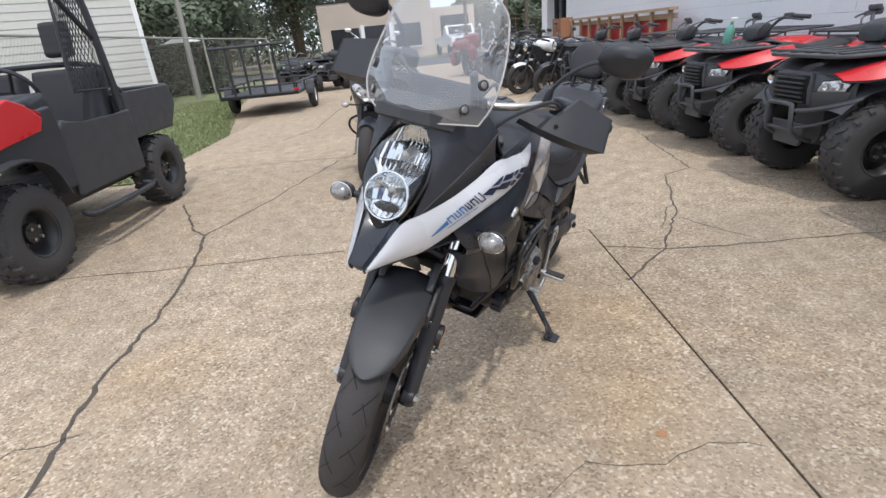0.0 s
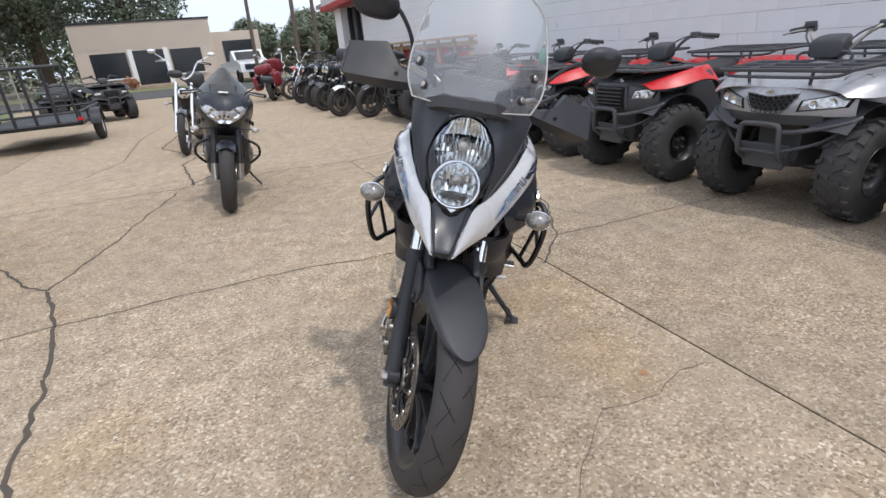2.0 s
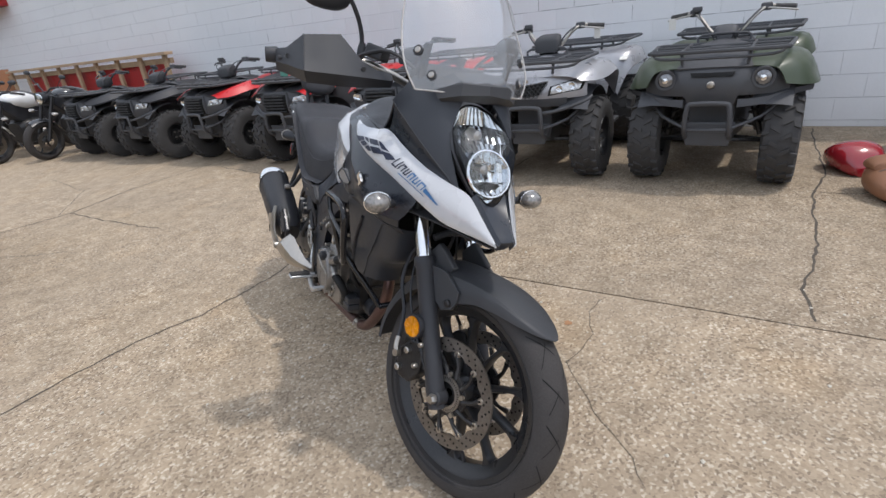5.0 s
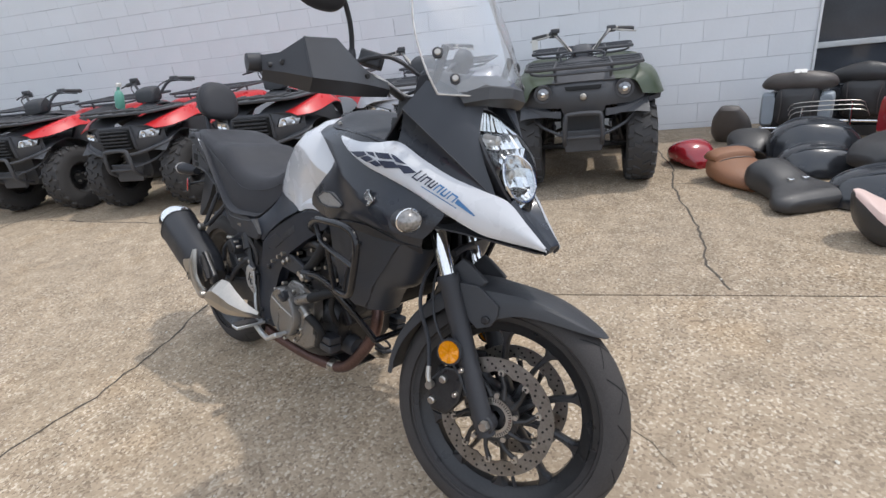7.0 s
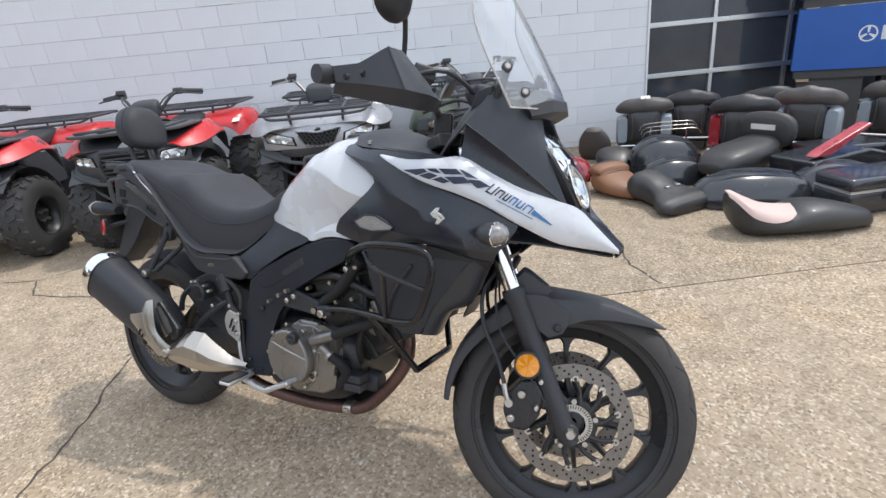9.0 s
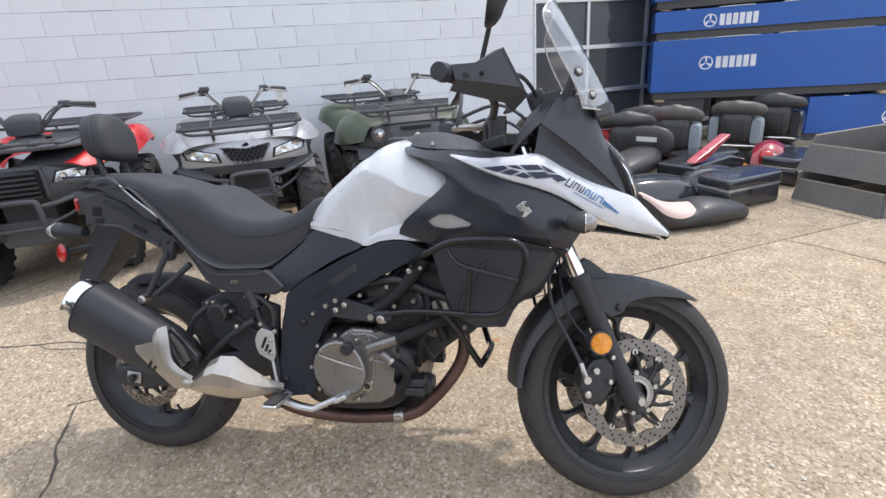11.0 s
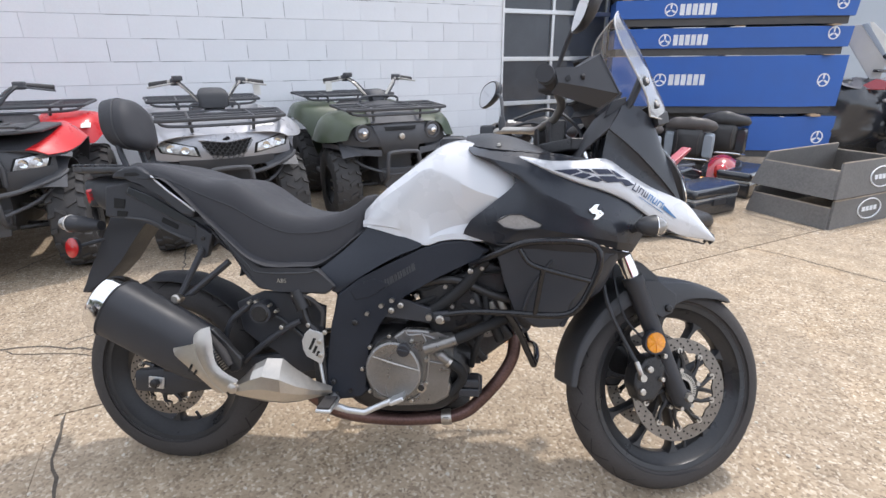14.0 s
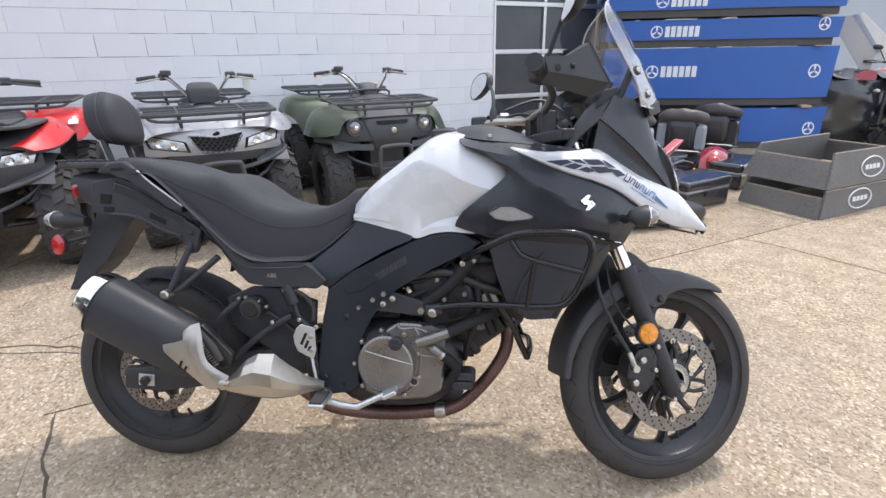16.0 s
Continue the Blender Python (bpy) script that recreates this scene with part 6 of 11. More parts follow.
    for z in (0.325, 0.352):
        part("finned_block", built(add_box, f(0.985, 0.140, z), (0.060, 0.045, 0.024), (0, 0, 0), 0.005), M_MATTE, engine)
part("oil_filter", built(add_tube, [(0.955, -0.06, 0.312), (1.010, -0.06, 0.312), (1.022, -0.06, 0.312)], [0.034, 0.034, 0.026], 22), M_MATTE, engine, "black oil filter")
# two water-cooled cylinders with their head covers
for x0, z0, tilt in ((0.70, 0.50, 28), (0.93, 0.46, -52)):
    m = Matrix.Translation((x0, 0, z0)) @ Matrix.Rotation(radians(-tilt), 4, "Y")
    bm = B()
    add_box(bm, tuple(m @ V(0, 0, 0.055)), (0.145, 0.185, 0.15), (0, -tilt, 0), 0.010)
    add_box(bm, tuple(m @ V(0, 0, 0.020)), (0.160, 0.195, 0.022), (0, -tilt, 0), 0.005)
    head = part("cylinder_head", built(add_box, tuple(m @ V(0, 0, 0.160)), (0.165, 0.200, 0.052), (0, -tilt, 0), 0.014), M_MATTE, engine, "black head cover", xf=GROW)
    for s in (-1, 1):
        for k in (-1, 1):
            c = m @ V(0.056 * k, 0, 0.158)
            part("head_bolt", built(add_cyl, (c.x, s * 0.098, c.z), (c.x, s * 0.108, c.z), 0.0065, seg=8), M_STEEL, head, xf=GROW)
        c = m @ V(0, 0, 0.085)
        part("water_cover", built(add_cyl, (c.x, s * 0.09, c.z), (c.x, s * 0.103, c.z), 0.030, seg=18), M_ENGINE, head, xf=GROW)
    part("cylinder", bm, M_ENGDARK, engine, "dark cast cylinder", xf=GROW)
    bm = B()
    m = Matrix.Translation((x0, 0, z0)) @ Matrix.Rotation(radians(-tilt), 4, "Y")
    add_box(bm, tuple(m @ V(0, 0, 0.205)), (0.15, 0.21, 0.08), (0, -tilt, 0), 0.014)
    part("cylinder_head", bm, M_ENGDARK, engine, xf=GROW)
bm = B()
add_box(bm, (1.180, 0, 0.665), (0.050, 0.27, 0.190), (0, -8, 0), 0.008)
for k, (pts, r) in enumerate((
        ([(0.86, -0.10, 0.60), (0.93, -0.128, 0.585), (1.00, -0.132, 0.55), (1.035, -0.118, 0.48)], 0.014),
        ([(0.985, -0.140, 0.64), (0.995, -0.150, 0.56), (0.970, -0.150, 0.47), (0.955, -0.115, 0.40)], 0.009),
        ([(0.62, -0.128, 0.60), (0.70, -0.140, 0.572), (0.80, -0.140, 0.588), (0.88, -0.125, 0.62)], 0.010),
        ([(0.74, -0.120, 0.67), (0.80, -0.138, 0.63), (0.86, -0.138, 0.645), (0.93, -0.12, 0.70)], 0.006),
        ([(0.60, -0.135, 0.52), (0.58, -0.150, 0.44), (0.60, -0.150, 0.36), (0.62, -0.13, 0.30)], 0.006))):
    part("hose", built(add_tube, pts, r, 10, 5), M_HOSE, bike, "black rubber hose", xf=GROW)
radiator = part("radiator", bm, M_NEARBLK, bike, "black radiator behind the crash bars", xf=GROW)
bm = B()
for k in range(13):
    add_box(bm, (1.206 - 0.002 * (k - 6), 0, 0.588 + 0.0125 * k), (0.006, 0.25, 0.004), (0, -8, 0))
tagged(part("radiator_core", bm, M_NEARBLK, radiator, xf=GROW), kind="stuff")
bm = B()
add_box(bm, (1.13, 0, 0.62), (0.05, 0.24, 0.22), (0, -8, 0), 0.03)
part("cooling_fan", bm, M_HOSE, radiator, xf=GROW)
bm = B()
add_prism(bm, [(0.60, 0.66), (0.93, 0.75), (1.15, 0.80), (1.20, 0.90), (1.0, 0.88), (0.66, 0.76)], -0.13, 0.13, 0.02)
part("airbox", bm, M_HOSE, bike, xf=GROW)
bm = B()
add_prism(bm, [(0.02, 0.88), (0.25, 0.72), (0.55, 0.66), (0.60, 0.74), (0.30, 0.80), (0.05, 0.93)], -0.12, 0.12, 0.015)
part("subframe", bm, M_HOSE, bike, xf=GROW)
for s in (-1, 1):
    bm = B()
    add_prism(bm, [(0.63, 0.60), (0.71, 0.628), (0.75, 0.61), (0.845, 0.580), (0.86, 0.555), (0.835, 0.535), (0.72, 0.56), (0.66, 0.545)], s * 0.15, s * 0.168, 0.006)
    hanger = part("engine_hanger", bm, M_MATTE, bike, xf=GROW)
    for x, z, r in ((0.705, 0.588, 0.007), (0.735, 0.604, 0.007), (0.838, 0.558, 0.010), (0.665, 0.565, 0.006)):
        part("bolt", built(add_cyl, (x, s * 0.167, z), (x, s * 0.184, z), r, seg=6), M_STEEL, hanger, xf=GROW)
    for pts, r in (([(0.83, 0.15, 0.56), (0.92, 0.16, 0.63), (0.99, 0.165, 0.72)], 0.017), ([(1.0, 0.14, 0.74), (1.12, 0.10, 0.82), (1.24, 0.05, 0.92)], 0.024), ([(0.60, 0.12, 0.50), (0.68, 0.14, 0.60), (0.80, 0.15, 0.68)], 0.018)):
        part("frame_tube", built(add_tube, [(x, s * y, z) for x, y, z in pts], r, 10, 4), M_HOSE, bike, xf=GROW)
    bm = B()
    for pts in ([(0.66, 0.13, 0.53), (0.74, 0.15, 0.66), (0.84, 0.14, 0.70)], [(0.90, 0.13, 0.55), (0.93, 0.15, 0.66), (1.03, 0.13, 0.68)], [(1.02, 0.10, 0.52), (0.98, 0.13, 0.62), (0.90, 0.12, 0.70)]):
        add_tube(bm, [(x, s * y, z) for x, y, z in pts], 0.006, 6, 4)
    part("wiring", bm, M_HOSE, bike, xf=GROW)
    bm = B()
    for x, z in ((0.80, 0.615), (0.88, 0.64), (0.955, 0.60), (1.02, 0.575), (0.90, 0.585), (0.775, 0.655), (0.865, 0.69)):
        add_cyl(bm, (x, s * 0.145, z), (x, s * 0.162, z), 0.0062, seg=6)
    tagged(part("small_bolts", bm, M_STEEL, bike, xf=GROW), kind="stuff")
    bm = B()
    add_box(bm, (0.90, s * 0.11, 0.585), (0.17, 0.06, 0.16), (0, -20, 0), 0.02)
    add_box(bm, (1.0, s * 0.09, 0.64), (0.12, 0.07, 0.14), (0, 10, 0), 0.02)
    add_tube(bm, [(0.80, s * 0.13, 0.64), (0.90, s * 0.15, 0.66), (1.0, s * 0.14, 0.62), (1.07, s * 0.13, 0.60)], 0.014, 8, 4)
    part("throttle_body", bm, M_ENGDARK, bike, xf=GROW)

for s in (-1, 1):
    f = lambda x, y, z: (x, s * y, z)
    bm = B()
    add_prism(bm, [(1.045, 0.748), (1.12, 0.770), (1.28, 0.772), (1.372, 0.742), (1.306, 0.680), (1.262, 0.600), (1.240, 0.575), (1.232, 0.536), (1.174, 0.531), (1.143, 0.545), (1.10, 0.575), (1.085, 0.66)], s * 0.160, s * 0.188, 0.008, seg=3)
    shroud = part("radiator_cover", bm, M_MATTE, bike, "black radiator side cover")
    part("cover_rib", built(add_tube, [f(1.125, 0.189, 0.560), f(1.150, 0.191, 0.640), f(1.205, 0.191, 0.720)], 0.005, 8, 3), M_MATTE, shroud)
    # crash bar: an upper loop, braces, and a cross tube low in front of the engine
    bm = B()
    add_tube(bm, [(0.985, s * 0.170, 0.700), (1.020, s * 0.215, 0.722), (1.062, s * 0.255, 0.748), (1.111, s * 0.272, 0.773), (1.160, s * 0.280, 0.782), (1.243, s * 0.283, 0.784), (1.290, s * 0.283, 0.776), (1.309, s * 0.282, 0.754), (1.308, s * 0.280, 0.716), (1.289, s * 0.274, 0.658), (1.268, s * 0.266, 0.614), (1.238, s * 0.256, 0.590), (1.179, s * 0.245, 0.583), (1.08, s * 0.212, 0.578), (0.98, s * 0.185, 0.570), (0.890, s * 0.172, 0.552)], 0.0092, 10, 3)
    bar = part("crash_bar", bm, M_BAR, bike, "black tubular crash bar")
    part("cross_brace", built(add_tube, [(1.112, s * 0.268, 0.760), (1.130, s * 0.270, 0.732), (1.150, s * 0.272, 0.718), (1.200, s * 0.274, 0.704), (1.296, s * 0.276, 0.682)], 0.0070, 8, 3), M_BAR, bar)
    part("upright_brace", built(add_tube, [(1.172, s * 0.274, 0.712), (1.158, s * 0.242, 0.585)], 0.0070, 8), M_BAR, bar)
    part("lower_brace", built(add_tube, [(1.085, s * 0.214, 0.578), (1.120, s * 0.180, 0.520), (1.150, s * 0.135, 0.450), (1.172, s * 0.105, 0.398)], 0.0100, 10, 3), M_BAR, bar)
    part("bar_clamp", built(add_box, (0.905, s * 0.172, 0.552), (0.050, 0.022, 0.030), (0, -6, 0), 0.006), M_MATTE, bar)
    part("clamp_bolt", built(add_tube, [f(0.901, 0.180, 0.546), f(0.901, 0.192, 0.546), f(0.901, 0.195, 0.546)], [0.012, 0.012, 0.008], 8), M_STEEL, bar)
    # foot pegs and heel guards
    bm = B()
    add_prism(bm, [(0.503, 0.470), (0.512, 0.492), (0.526, 0.505), (0.566, 0.494), (0.569, 0.428), (0.560, 0.402), (0.516, 0.424), (0.506, 0.445)], s * 0.184, s * 0.190, 0.002)
    guard = part("heel_guard", bm, M_ALU, bike, "slotted aluminium heel guard")
    # dark slivers on the guard paint the shade of its slots
    bm = B()
    for x0, z0, h in ((0.522, 0.446, 0.034), (0.533, 0.436, 0.022), (0.543, 0.428, 0.014)):
        add_prism(bm, [(x0, z0), (x0 + 0.008, z0 - 0.002), (x0 + 0.008 + h * 0.45, z0 + h - 0.002), (x0 + h * 0.45, z0 + h)], s * 0.1902, s * 0.1912)
    tagged(part("guard_slot", bm, M_NEARBLK, guard), kind="stuff")
    for x, z in ((0.556, 0.470), (0.558, 0.430), (0.572, 0.498)):
        part("guard_bolt", built(add_tube, [f(x, 0.188, z), f(x, 0.196, z), f(x, 0.198, z)], [0.0068, 0.0068, 0.0045], 8), M_STEEL, guard)
    bm = B()
    add_box(bm, (0.592, s * 0.235, 0.302), (0.044, 0.094, 0.012), (0, 0, 0), 0.005)
    add_tube(bm, [(0.592, s * 0.17, 0.300), (0.592, s * 0.20, 0.300)], 0.012, 8)
    peg = part("foot_peg", bm, M_ALU, bike, "aluminium foot peg with a rubber pad")
    part("peg_rubber", built(add_box, (0.592, s * 0.240, 0.311), (0.036, 0.080, 0.008), bevel=0.003), M_RUBBER, peg)
    bm = B()
    add_tube(bm, [(0.585, s * 0.195, 0.286), (0.640, s * 0.202, 0.274), (0.690, s * 0.207, 0.272), (0.745, s * 0.207, 0.300), (0.785, s * 0.207, 0.318)], [0.011, 0.010, 0.0095, 0.009, 0.009], 8)
    add_box(bm, (0.787, s * 0.216, 0.321), (0.042, 0.045, 0.013), (0, -26, 0), 0.004)
    part("foot_lever", bm, M_ALU, bike, "cast aluminium foot lever")
    bm = B()
    add_tube(bm, [(0.548, s * 0.176, 0.430), (0.560, s * 0.184, 0.370), (0.575, s * 0.186, 0.292)], 0.0050, 8, 3)
    part("push_rod", bm, M_ALU, bike, "thin bright push rod")
    part("rod_joint", built(add_box, (0.578, s * 0.186, 0.284), (0.022, 0.016, 0.024), (0, 10, 0), 0.004), M_ALU, bike)
    part("peg_hanger", built(add_box, (0.552, s * 0.165, 0.36), (0.035, 0.02, 0.22), (0, -4, 0), 0.006), M_ENGDARK, bike)
    # rear stays and swingarm
    part("passenger_stay", built(add_tube, [(0.194, s * 0.152, 0.722), (0.165, s * 0.172, 0.650), (0.140, s * 0.190, 0.585), (0.172, s * 0.184, 0.598), (0.276, s * 0.154, 0.690)], 0.0095, 8), M_MATTE, bike, "black V-shaped muffler stay")
    bm = B()
    rings = []
    for x, z, h, yy, w2 in ((0.575, 0.385, 0.045, 0.105, 0.022), (0.42, 0.365, 0.045, 0.115, 0.022), (0.23, 0.332, 0.040, 0.122, 0.020), (0.06, 0.308, 0.040, 0.124, 0.020), (-0.050, 0.304, 0.032, 0.124, 0.018)):
        rings.append([V(x, s * yy + a * w2, z + b * h) for a, b in ((-1, -0.7), (-0.7, -1), (0.7, -1), (1, -0.7), (1, 0.7), (0.7, 1), (-0.7, 1), (-1, 0.7))])
    add_loft(bm, rings)
    arm = part("swingarm", bm, M_MATTE, bike, "black box-section swingarm")
    part("axle_plate", built(add_box, (0.022, s * 0.146, 0.305), (0.050, 0.006, 0.036), (0, 4, 0), 0.002), M_ALU, arm)
    part("axle_nut", built(add_tube, [(0.022, s * 0.146, 0.305), (0.022, s * 0.162, 0.305), (0.022, s * 0.165, 0.305)], [0.0145, 0.0145, 0.010], 6), M_ENGDARK, arm)
    part("adjuster_bolt", built(add_cyl, (-0.062, s * 0.124, 0.304), (-0.020, s * 0.124, 0.304), 0.005, seg=6), M_STEEL, arm)
part("cross_tube", built(add_tube, [(1.172, -0.107, 0.398), (1.185, -0.05, 0.408), (1.188, 0.05, 0.408), (1.172, 0.107, 0.398)], 0.0100, 10, 4), M_BAR, bike, "black tube low in front of the engine")
part("shock_absorber", built(add_tube, [(0.33, -0.02, 0.39), (0.45, -0.02, 0.65)], 0.030, 14), M_ENGDARK, bike)
bm = B()
coil = []
for k in range(64):
    a = 2 * math.pi * k / 9
    q = V(0.355, -0.02, 0.445).lerp(V(0.435, -0.02, 0.615), k / 63)
    coil.append(q + V(0.9 * math.cos(a), 0, -0.42 * math.cos(a)) * 0.040 + V(0, 0.040 * math.sin(a), 0))
add_tube(bm, coil, 0.0055, 6)
part("shock_spring", bm, M_ENGDARK, bike)
# rear brake hoses, master cylinder, linkage and lower brackets on the exhaust side
bm = B()
add_tube(bm, [(0.262, -0.165, 0.462), (0.275, -0.170, 0.497), (0.295, -0.170, 0.528), (0.345, -0.162, 0.568)], 0.0090, 8, 4)
add_tube(bm, [(0.318, -0.165, 0.392), (0.345, -0.170, 0.418), (0.391, -0.172, 0.457), (0.455, -0.168, 0.502), (0.49, -0.160, 0.52)], 0.0095, 8, 4)
add_cyl(bm, (0.378, -0.14, 0.545), (0.378, -0.186, 0.545), 0.032, seg=20)
part("frame_bracket", bm, M_MATTE, bike)
part("canister_cap", built(add_tube, [(0.378, -0.186, 0.545), (0.378, -0.190, 0.545)], [0.026, 0.022], 20), M_ENGDARK, bike)
bm = B()
add_tube(bm, [(0.480, -0.168, 0.612), (0.505, -0.172, 0.560)], [0.020, 0.022], 12)
add_tube(bm, [(0.505, -0.172, 0.560), (0.520, -0.175, 0.520), (0.552, -0.178, 0.490)], 0.010, 8, 3)
part("brake_master_cylinder", bm, M_ENGDARK, bike, "dark rear brake master cylinder")
part("reservoir_hose", built(add_tube, [(0.50, -0.172, 0.60), (0.535, -0.176, 0.585), (0.56, -0.172, 0.55), (0.555, -0.168, 0.51)], 0.0065, 8, 4), M_RUBBER, bike)
for x, z, r in ((0.365, 0.578, 0.006), (0.425, 0.552, 0.006), (0.440, 0.505, 0.007), (0.405, 0.568, 0.005), (0.520, 0.515, 0.007), (0.345, 0.575, 0.006), (0.478, 0.600, 0.006)):
    part("bracket_bolt", built(add_tube, [(x, -0.168, z), (x, -0.184, z), (x, -0.187, z)], [r, r, r * 0.6], 8), M_STEEL, bike)
part("rear_caliper", built(add_box, (0.085, -0.118, 0.345), (0.090, 0.05, 0.055), (0, 20, 0), 0.012), M_ENGDARK, bike)
bm = B()
rows = [[RW + V(0.328 * math.cos(a), 0.078 * u, 0.328 * math.sin(a) - 0.02 * abs(u) ** 2) for u in (-1, -0.5, 0, 0.5, 1)] for a in (radians(100 - 14 * k) for k in range(6))]
part("rear_hugger", built(add_skin, rows, 0.004, 2, 2), M_MATTE, bike)

for x, z, r in ((0.761, 0.564, 0.0085), (0.788, 0.580, 0.0085), (0.904, 0.541, 0.011), (0.984, 0.683, 0.0080), (1.015, 0.693, 0.0075), (1.109, 0.580, 0.0080), (1.099, 0.628, 0.0070)):
    part("frame_bolt", built(add_tube, [(x, -0.160, z), (x, -0.178, z), (x, -0.181, z)], [r, r, r * 0.55], 10), M_STEEL, bike, "bright frame bolt")
for x, z in ((0.996, 0.548), (1.022, 0.560), (1.048, 0.571), (1.074, 0.580)):
    part("head_rib", built(add_box, (x, -0.120, z), (0.018, 0.030, 0.040), (0, -24, 0), 0.004), M_GALV, engine, "dull brown-grey head rib")
part("frame_plate", built(add_prism, [(0.285, 0.565), (0.365, 0.600), (0.447, 0.598), (0.557, 0.560), (0.545, 0.365), (0.470, 0.350), (0.410, 0.420), (0.350, 0.440), (0.300, 0.480)], -0.136, -0.118, 0.006), M_MATTE, bike, "black frame plate behind the foot peg")
part("plate_rib", built(add_tube, [(0.320, -0.138, 0.545), (0.420, -0.139, 0.520), (0.520, -0.139, 0.440)], 0.006, 8, 3), M_GREYPL, bike)

# exhaust
ax0, ax1 = V(0.235, -0.222, 0.424), V(-0.024, -0.236, 0.564)
d = (ax1 - ax0).normalized()
e1 = d.cross(V(0, 1, 0)).normalized()
e2 = V(0, 1, 0)


def oval_ring(c, a, b, n=32, sq=0.8):
    return [c + e1 * (a * math.copysign(abs(math.sin(t)) ** sq, math.sin(t))) + e2 * (b * math.copysign(abs(math.cos(t)) ** sq, math.cos(t))) for t in (2 * math.pi * j / n for j in range(n))]


bm = B()
add_loft(bm, [oval_ring(ax0 - d * 0.06, 0.048, 0.042), oval_ring(ax0 - d * 0.02, 0.070, 0.056), oval_ring(ax0 + d * 0.02, 0.080, 0.066), oval_ring(ax0 + d * 0.15, 0.0845, 0.069), oval_ring(ax1, 0.0855, 0.069)])
muffler = part("muffler", bm, M_MATTE, bike, "matte black muffler with a bright end cap")
part("muffler_seam", built(add_tube, oval_ring(ax1 - d * 0.004, 0.0863, 0.0698), 0.0022, 6, closed=True), M_MATTE, muffler)
bm = B()
add_loft(bm, [oval_ring(ax1 - d * 0.002, 0.0868, 0.0705), oval_ring(ax1 + d * 0.022, 0.0858, 0.0700), oval_ring(ax1 + d * 0.040, 0.079, 0.065), oval_ring(ax1 + d * 0.050, 0.062, 0.052), oval_ring(ax1 + d * 0.052, 0.042, 0.038), oval_ring(ax1 + d * 0.044, 0.037, 0.034)])
part("end_cap", bm, M_CHROME, muffler, "polished steel end cap")
# black plug paints the dark bore of the outlet
part("outlet", built(add_cyl, ax1 + d * 0.032, ax1 + d * 0.050, 0.026, seg=20), M_NEARBLK, muffler)
# upper shield: a bright curved blade with a small wing, wrapped over the muffler's flank
bm = B()
add_skin(bm, [
    [(0.232, -0.280, 0.503), (0.256, -0.286, 0.522), (0.278, -0.278, 0.528)],
    [(0.236, -0.292, 0.480), (0.262, -0.296, 0.488), (0.286, -0.284, 0.492)],
    [(0.246, -0.296, 0.448), (0.270, -0.298, 0.450), (0.290, -0.287, 0.455)],
    [(0.262, -0.297, 0.412), (0.282, -0.298, 0.416), (0.300, -0.289, 0.424)],
    [(0.288, -0.296, 0.372), (0.312, -0.296, 0.388), (0.330, -0.288, 0.398)],
    [(0.318, -0.292, 0.345), (0.345, -0.292, 0.362), (0.356, -0.284, 0.382)]], 0.004, 2, 2)
shield = part("heat_shield", bm, M_STEEL, muffler, "brushed stainless heat shield", sharp=40)
bm = B()
add_skin(bm, [
    [(0.182, -0.296, 0.470), (0.210, -0.298, 0.476), (0.242, -0.297, 0.484)],
    [(0.186, -0.300, 0.452), (0.216, -0.301, 0.448), (0.250, -0.299, 0.446)],
    [(0.212, -0.300, 0.428), (0.238, -0.301, 0.420), (0.266, -0.299, 0.412)],
    [(0.246, -0.298, 0.396), (0.266, -0.299, 0.386), (0.292, -0.298, 0.372)],
    [(0.296, -0.293, 0.348), (0.306, -0.294, 0.346), (0.320, -0.294, 0.346)]], 0.004, 2, 2)
part("shield_wing", bm, M_STEEL, shield, sharp=40)
bm = B()
add_skin(bm, [
    [(0.360, -0.250, 0.384), (0.392, -0.250, 0.418), (0.424, -0.246, 0.434), (0.466, -0.238, 0.432), (0.500, -0.226, 0.398), (0.545, -0.208, 0.360), (0.590, -0.186, 0.336)],
    [(0.344, -0.290, 0.362), (0.392, -0.291, 0.386), (0.424, -0.288, 0.396), (0.470, -0.280, 0.386), (0.510, -0.262, 0.362), (0.550, -0.234, 0.342), (0.590, -0.194, 0.328)],
    [(0.352, -0.286, 0.340), (0.392, -0.286, 0.334), (0.424, -0.282, 0.328), (0.474, -0.272, 0.320), (0.512, -0.252, 0.317), (0.550, -0.226, 0.317), (0.590, -0.190, 0.318)],
    [(0.362, -0.262, 0.330), (0.392, -0.262, 0.322), (0.424, -0.258, 0.316), (0.474, -0.248, 0.310), (0.512, -0.230, 0.308), (0.550, -0.206, 0.310), (0.590, -0.180, 0.312)]], 0.004, 1, 2)
part("mid_pipe_shield", bm, M_STEEL, muffler, "brushed stainless mid-pipe cover", sharp=14)
part("shield_bolt", built(add_tube, [(0.345, -0.286, 0.362), (0.345, -0.300, 0.362), (0.345, -0.303, 0.362)], [0.0145, 0.0140, 0.009], 16), M_STEEL, muffler)
part("stay_bolt", built(add_tube, [(0.140, -0.188, 0.585), (0.140, -0.212, 0.585), (0.140, -0.216, 0.585)], [0.0145, 0.0140, 0.009], 14), M_STEEL, muffler)
# dark slivers on the shield paint the shade of its slots
bm = B()
for k in range(2):
    add_box(bm, (0.232 + 0.013 * k, -0.303, 0.418 - 0.012 * k), (0.0055, 0.002, 0.022 - 0.007 * k), (0, 25, 0))
tagged(part("shield_slot", bm, M_NEARBLK, shield), kind="stuff")
bm = B()
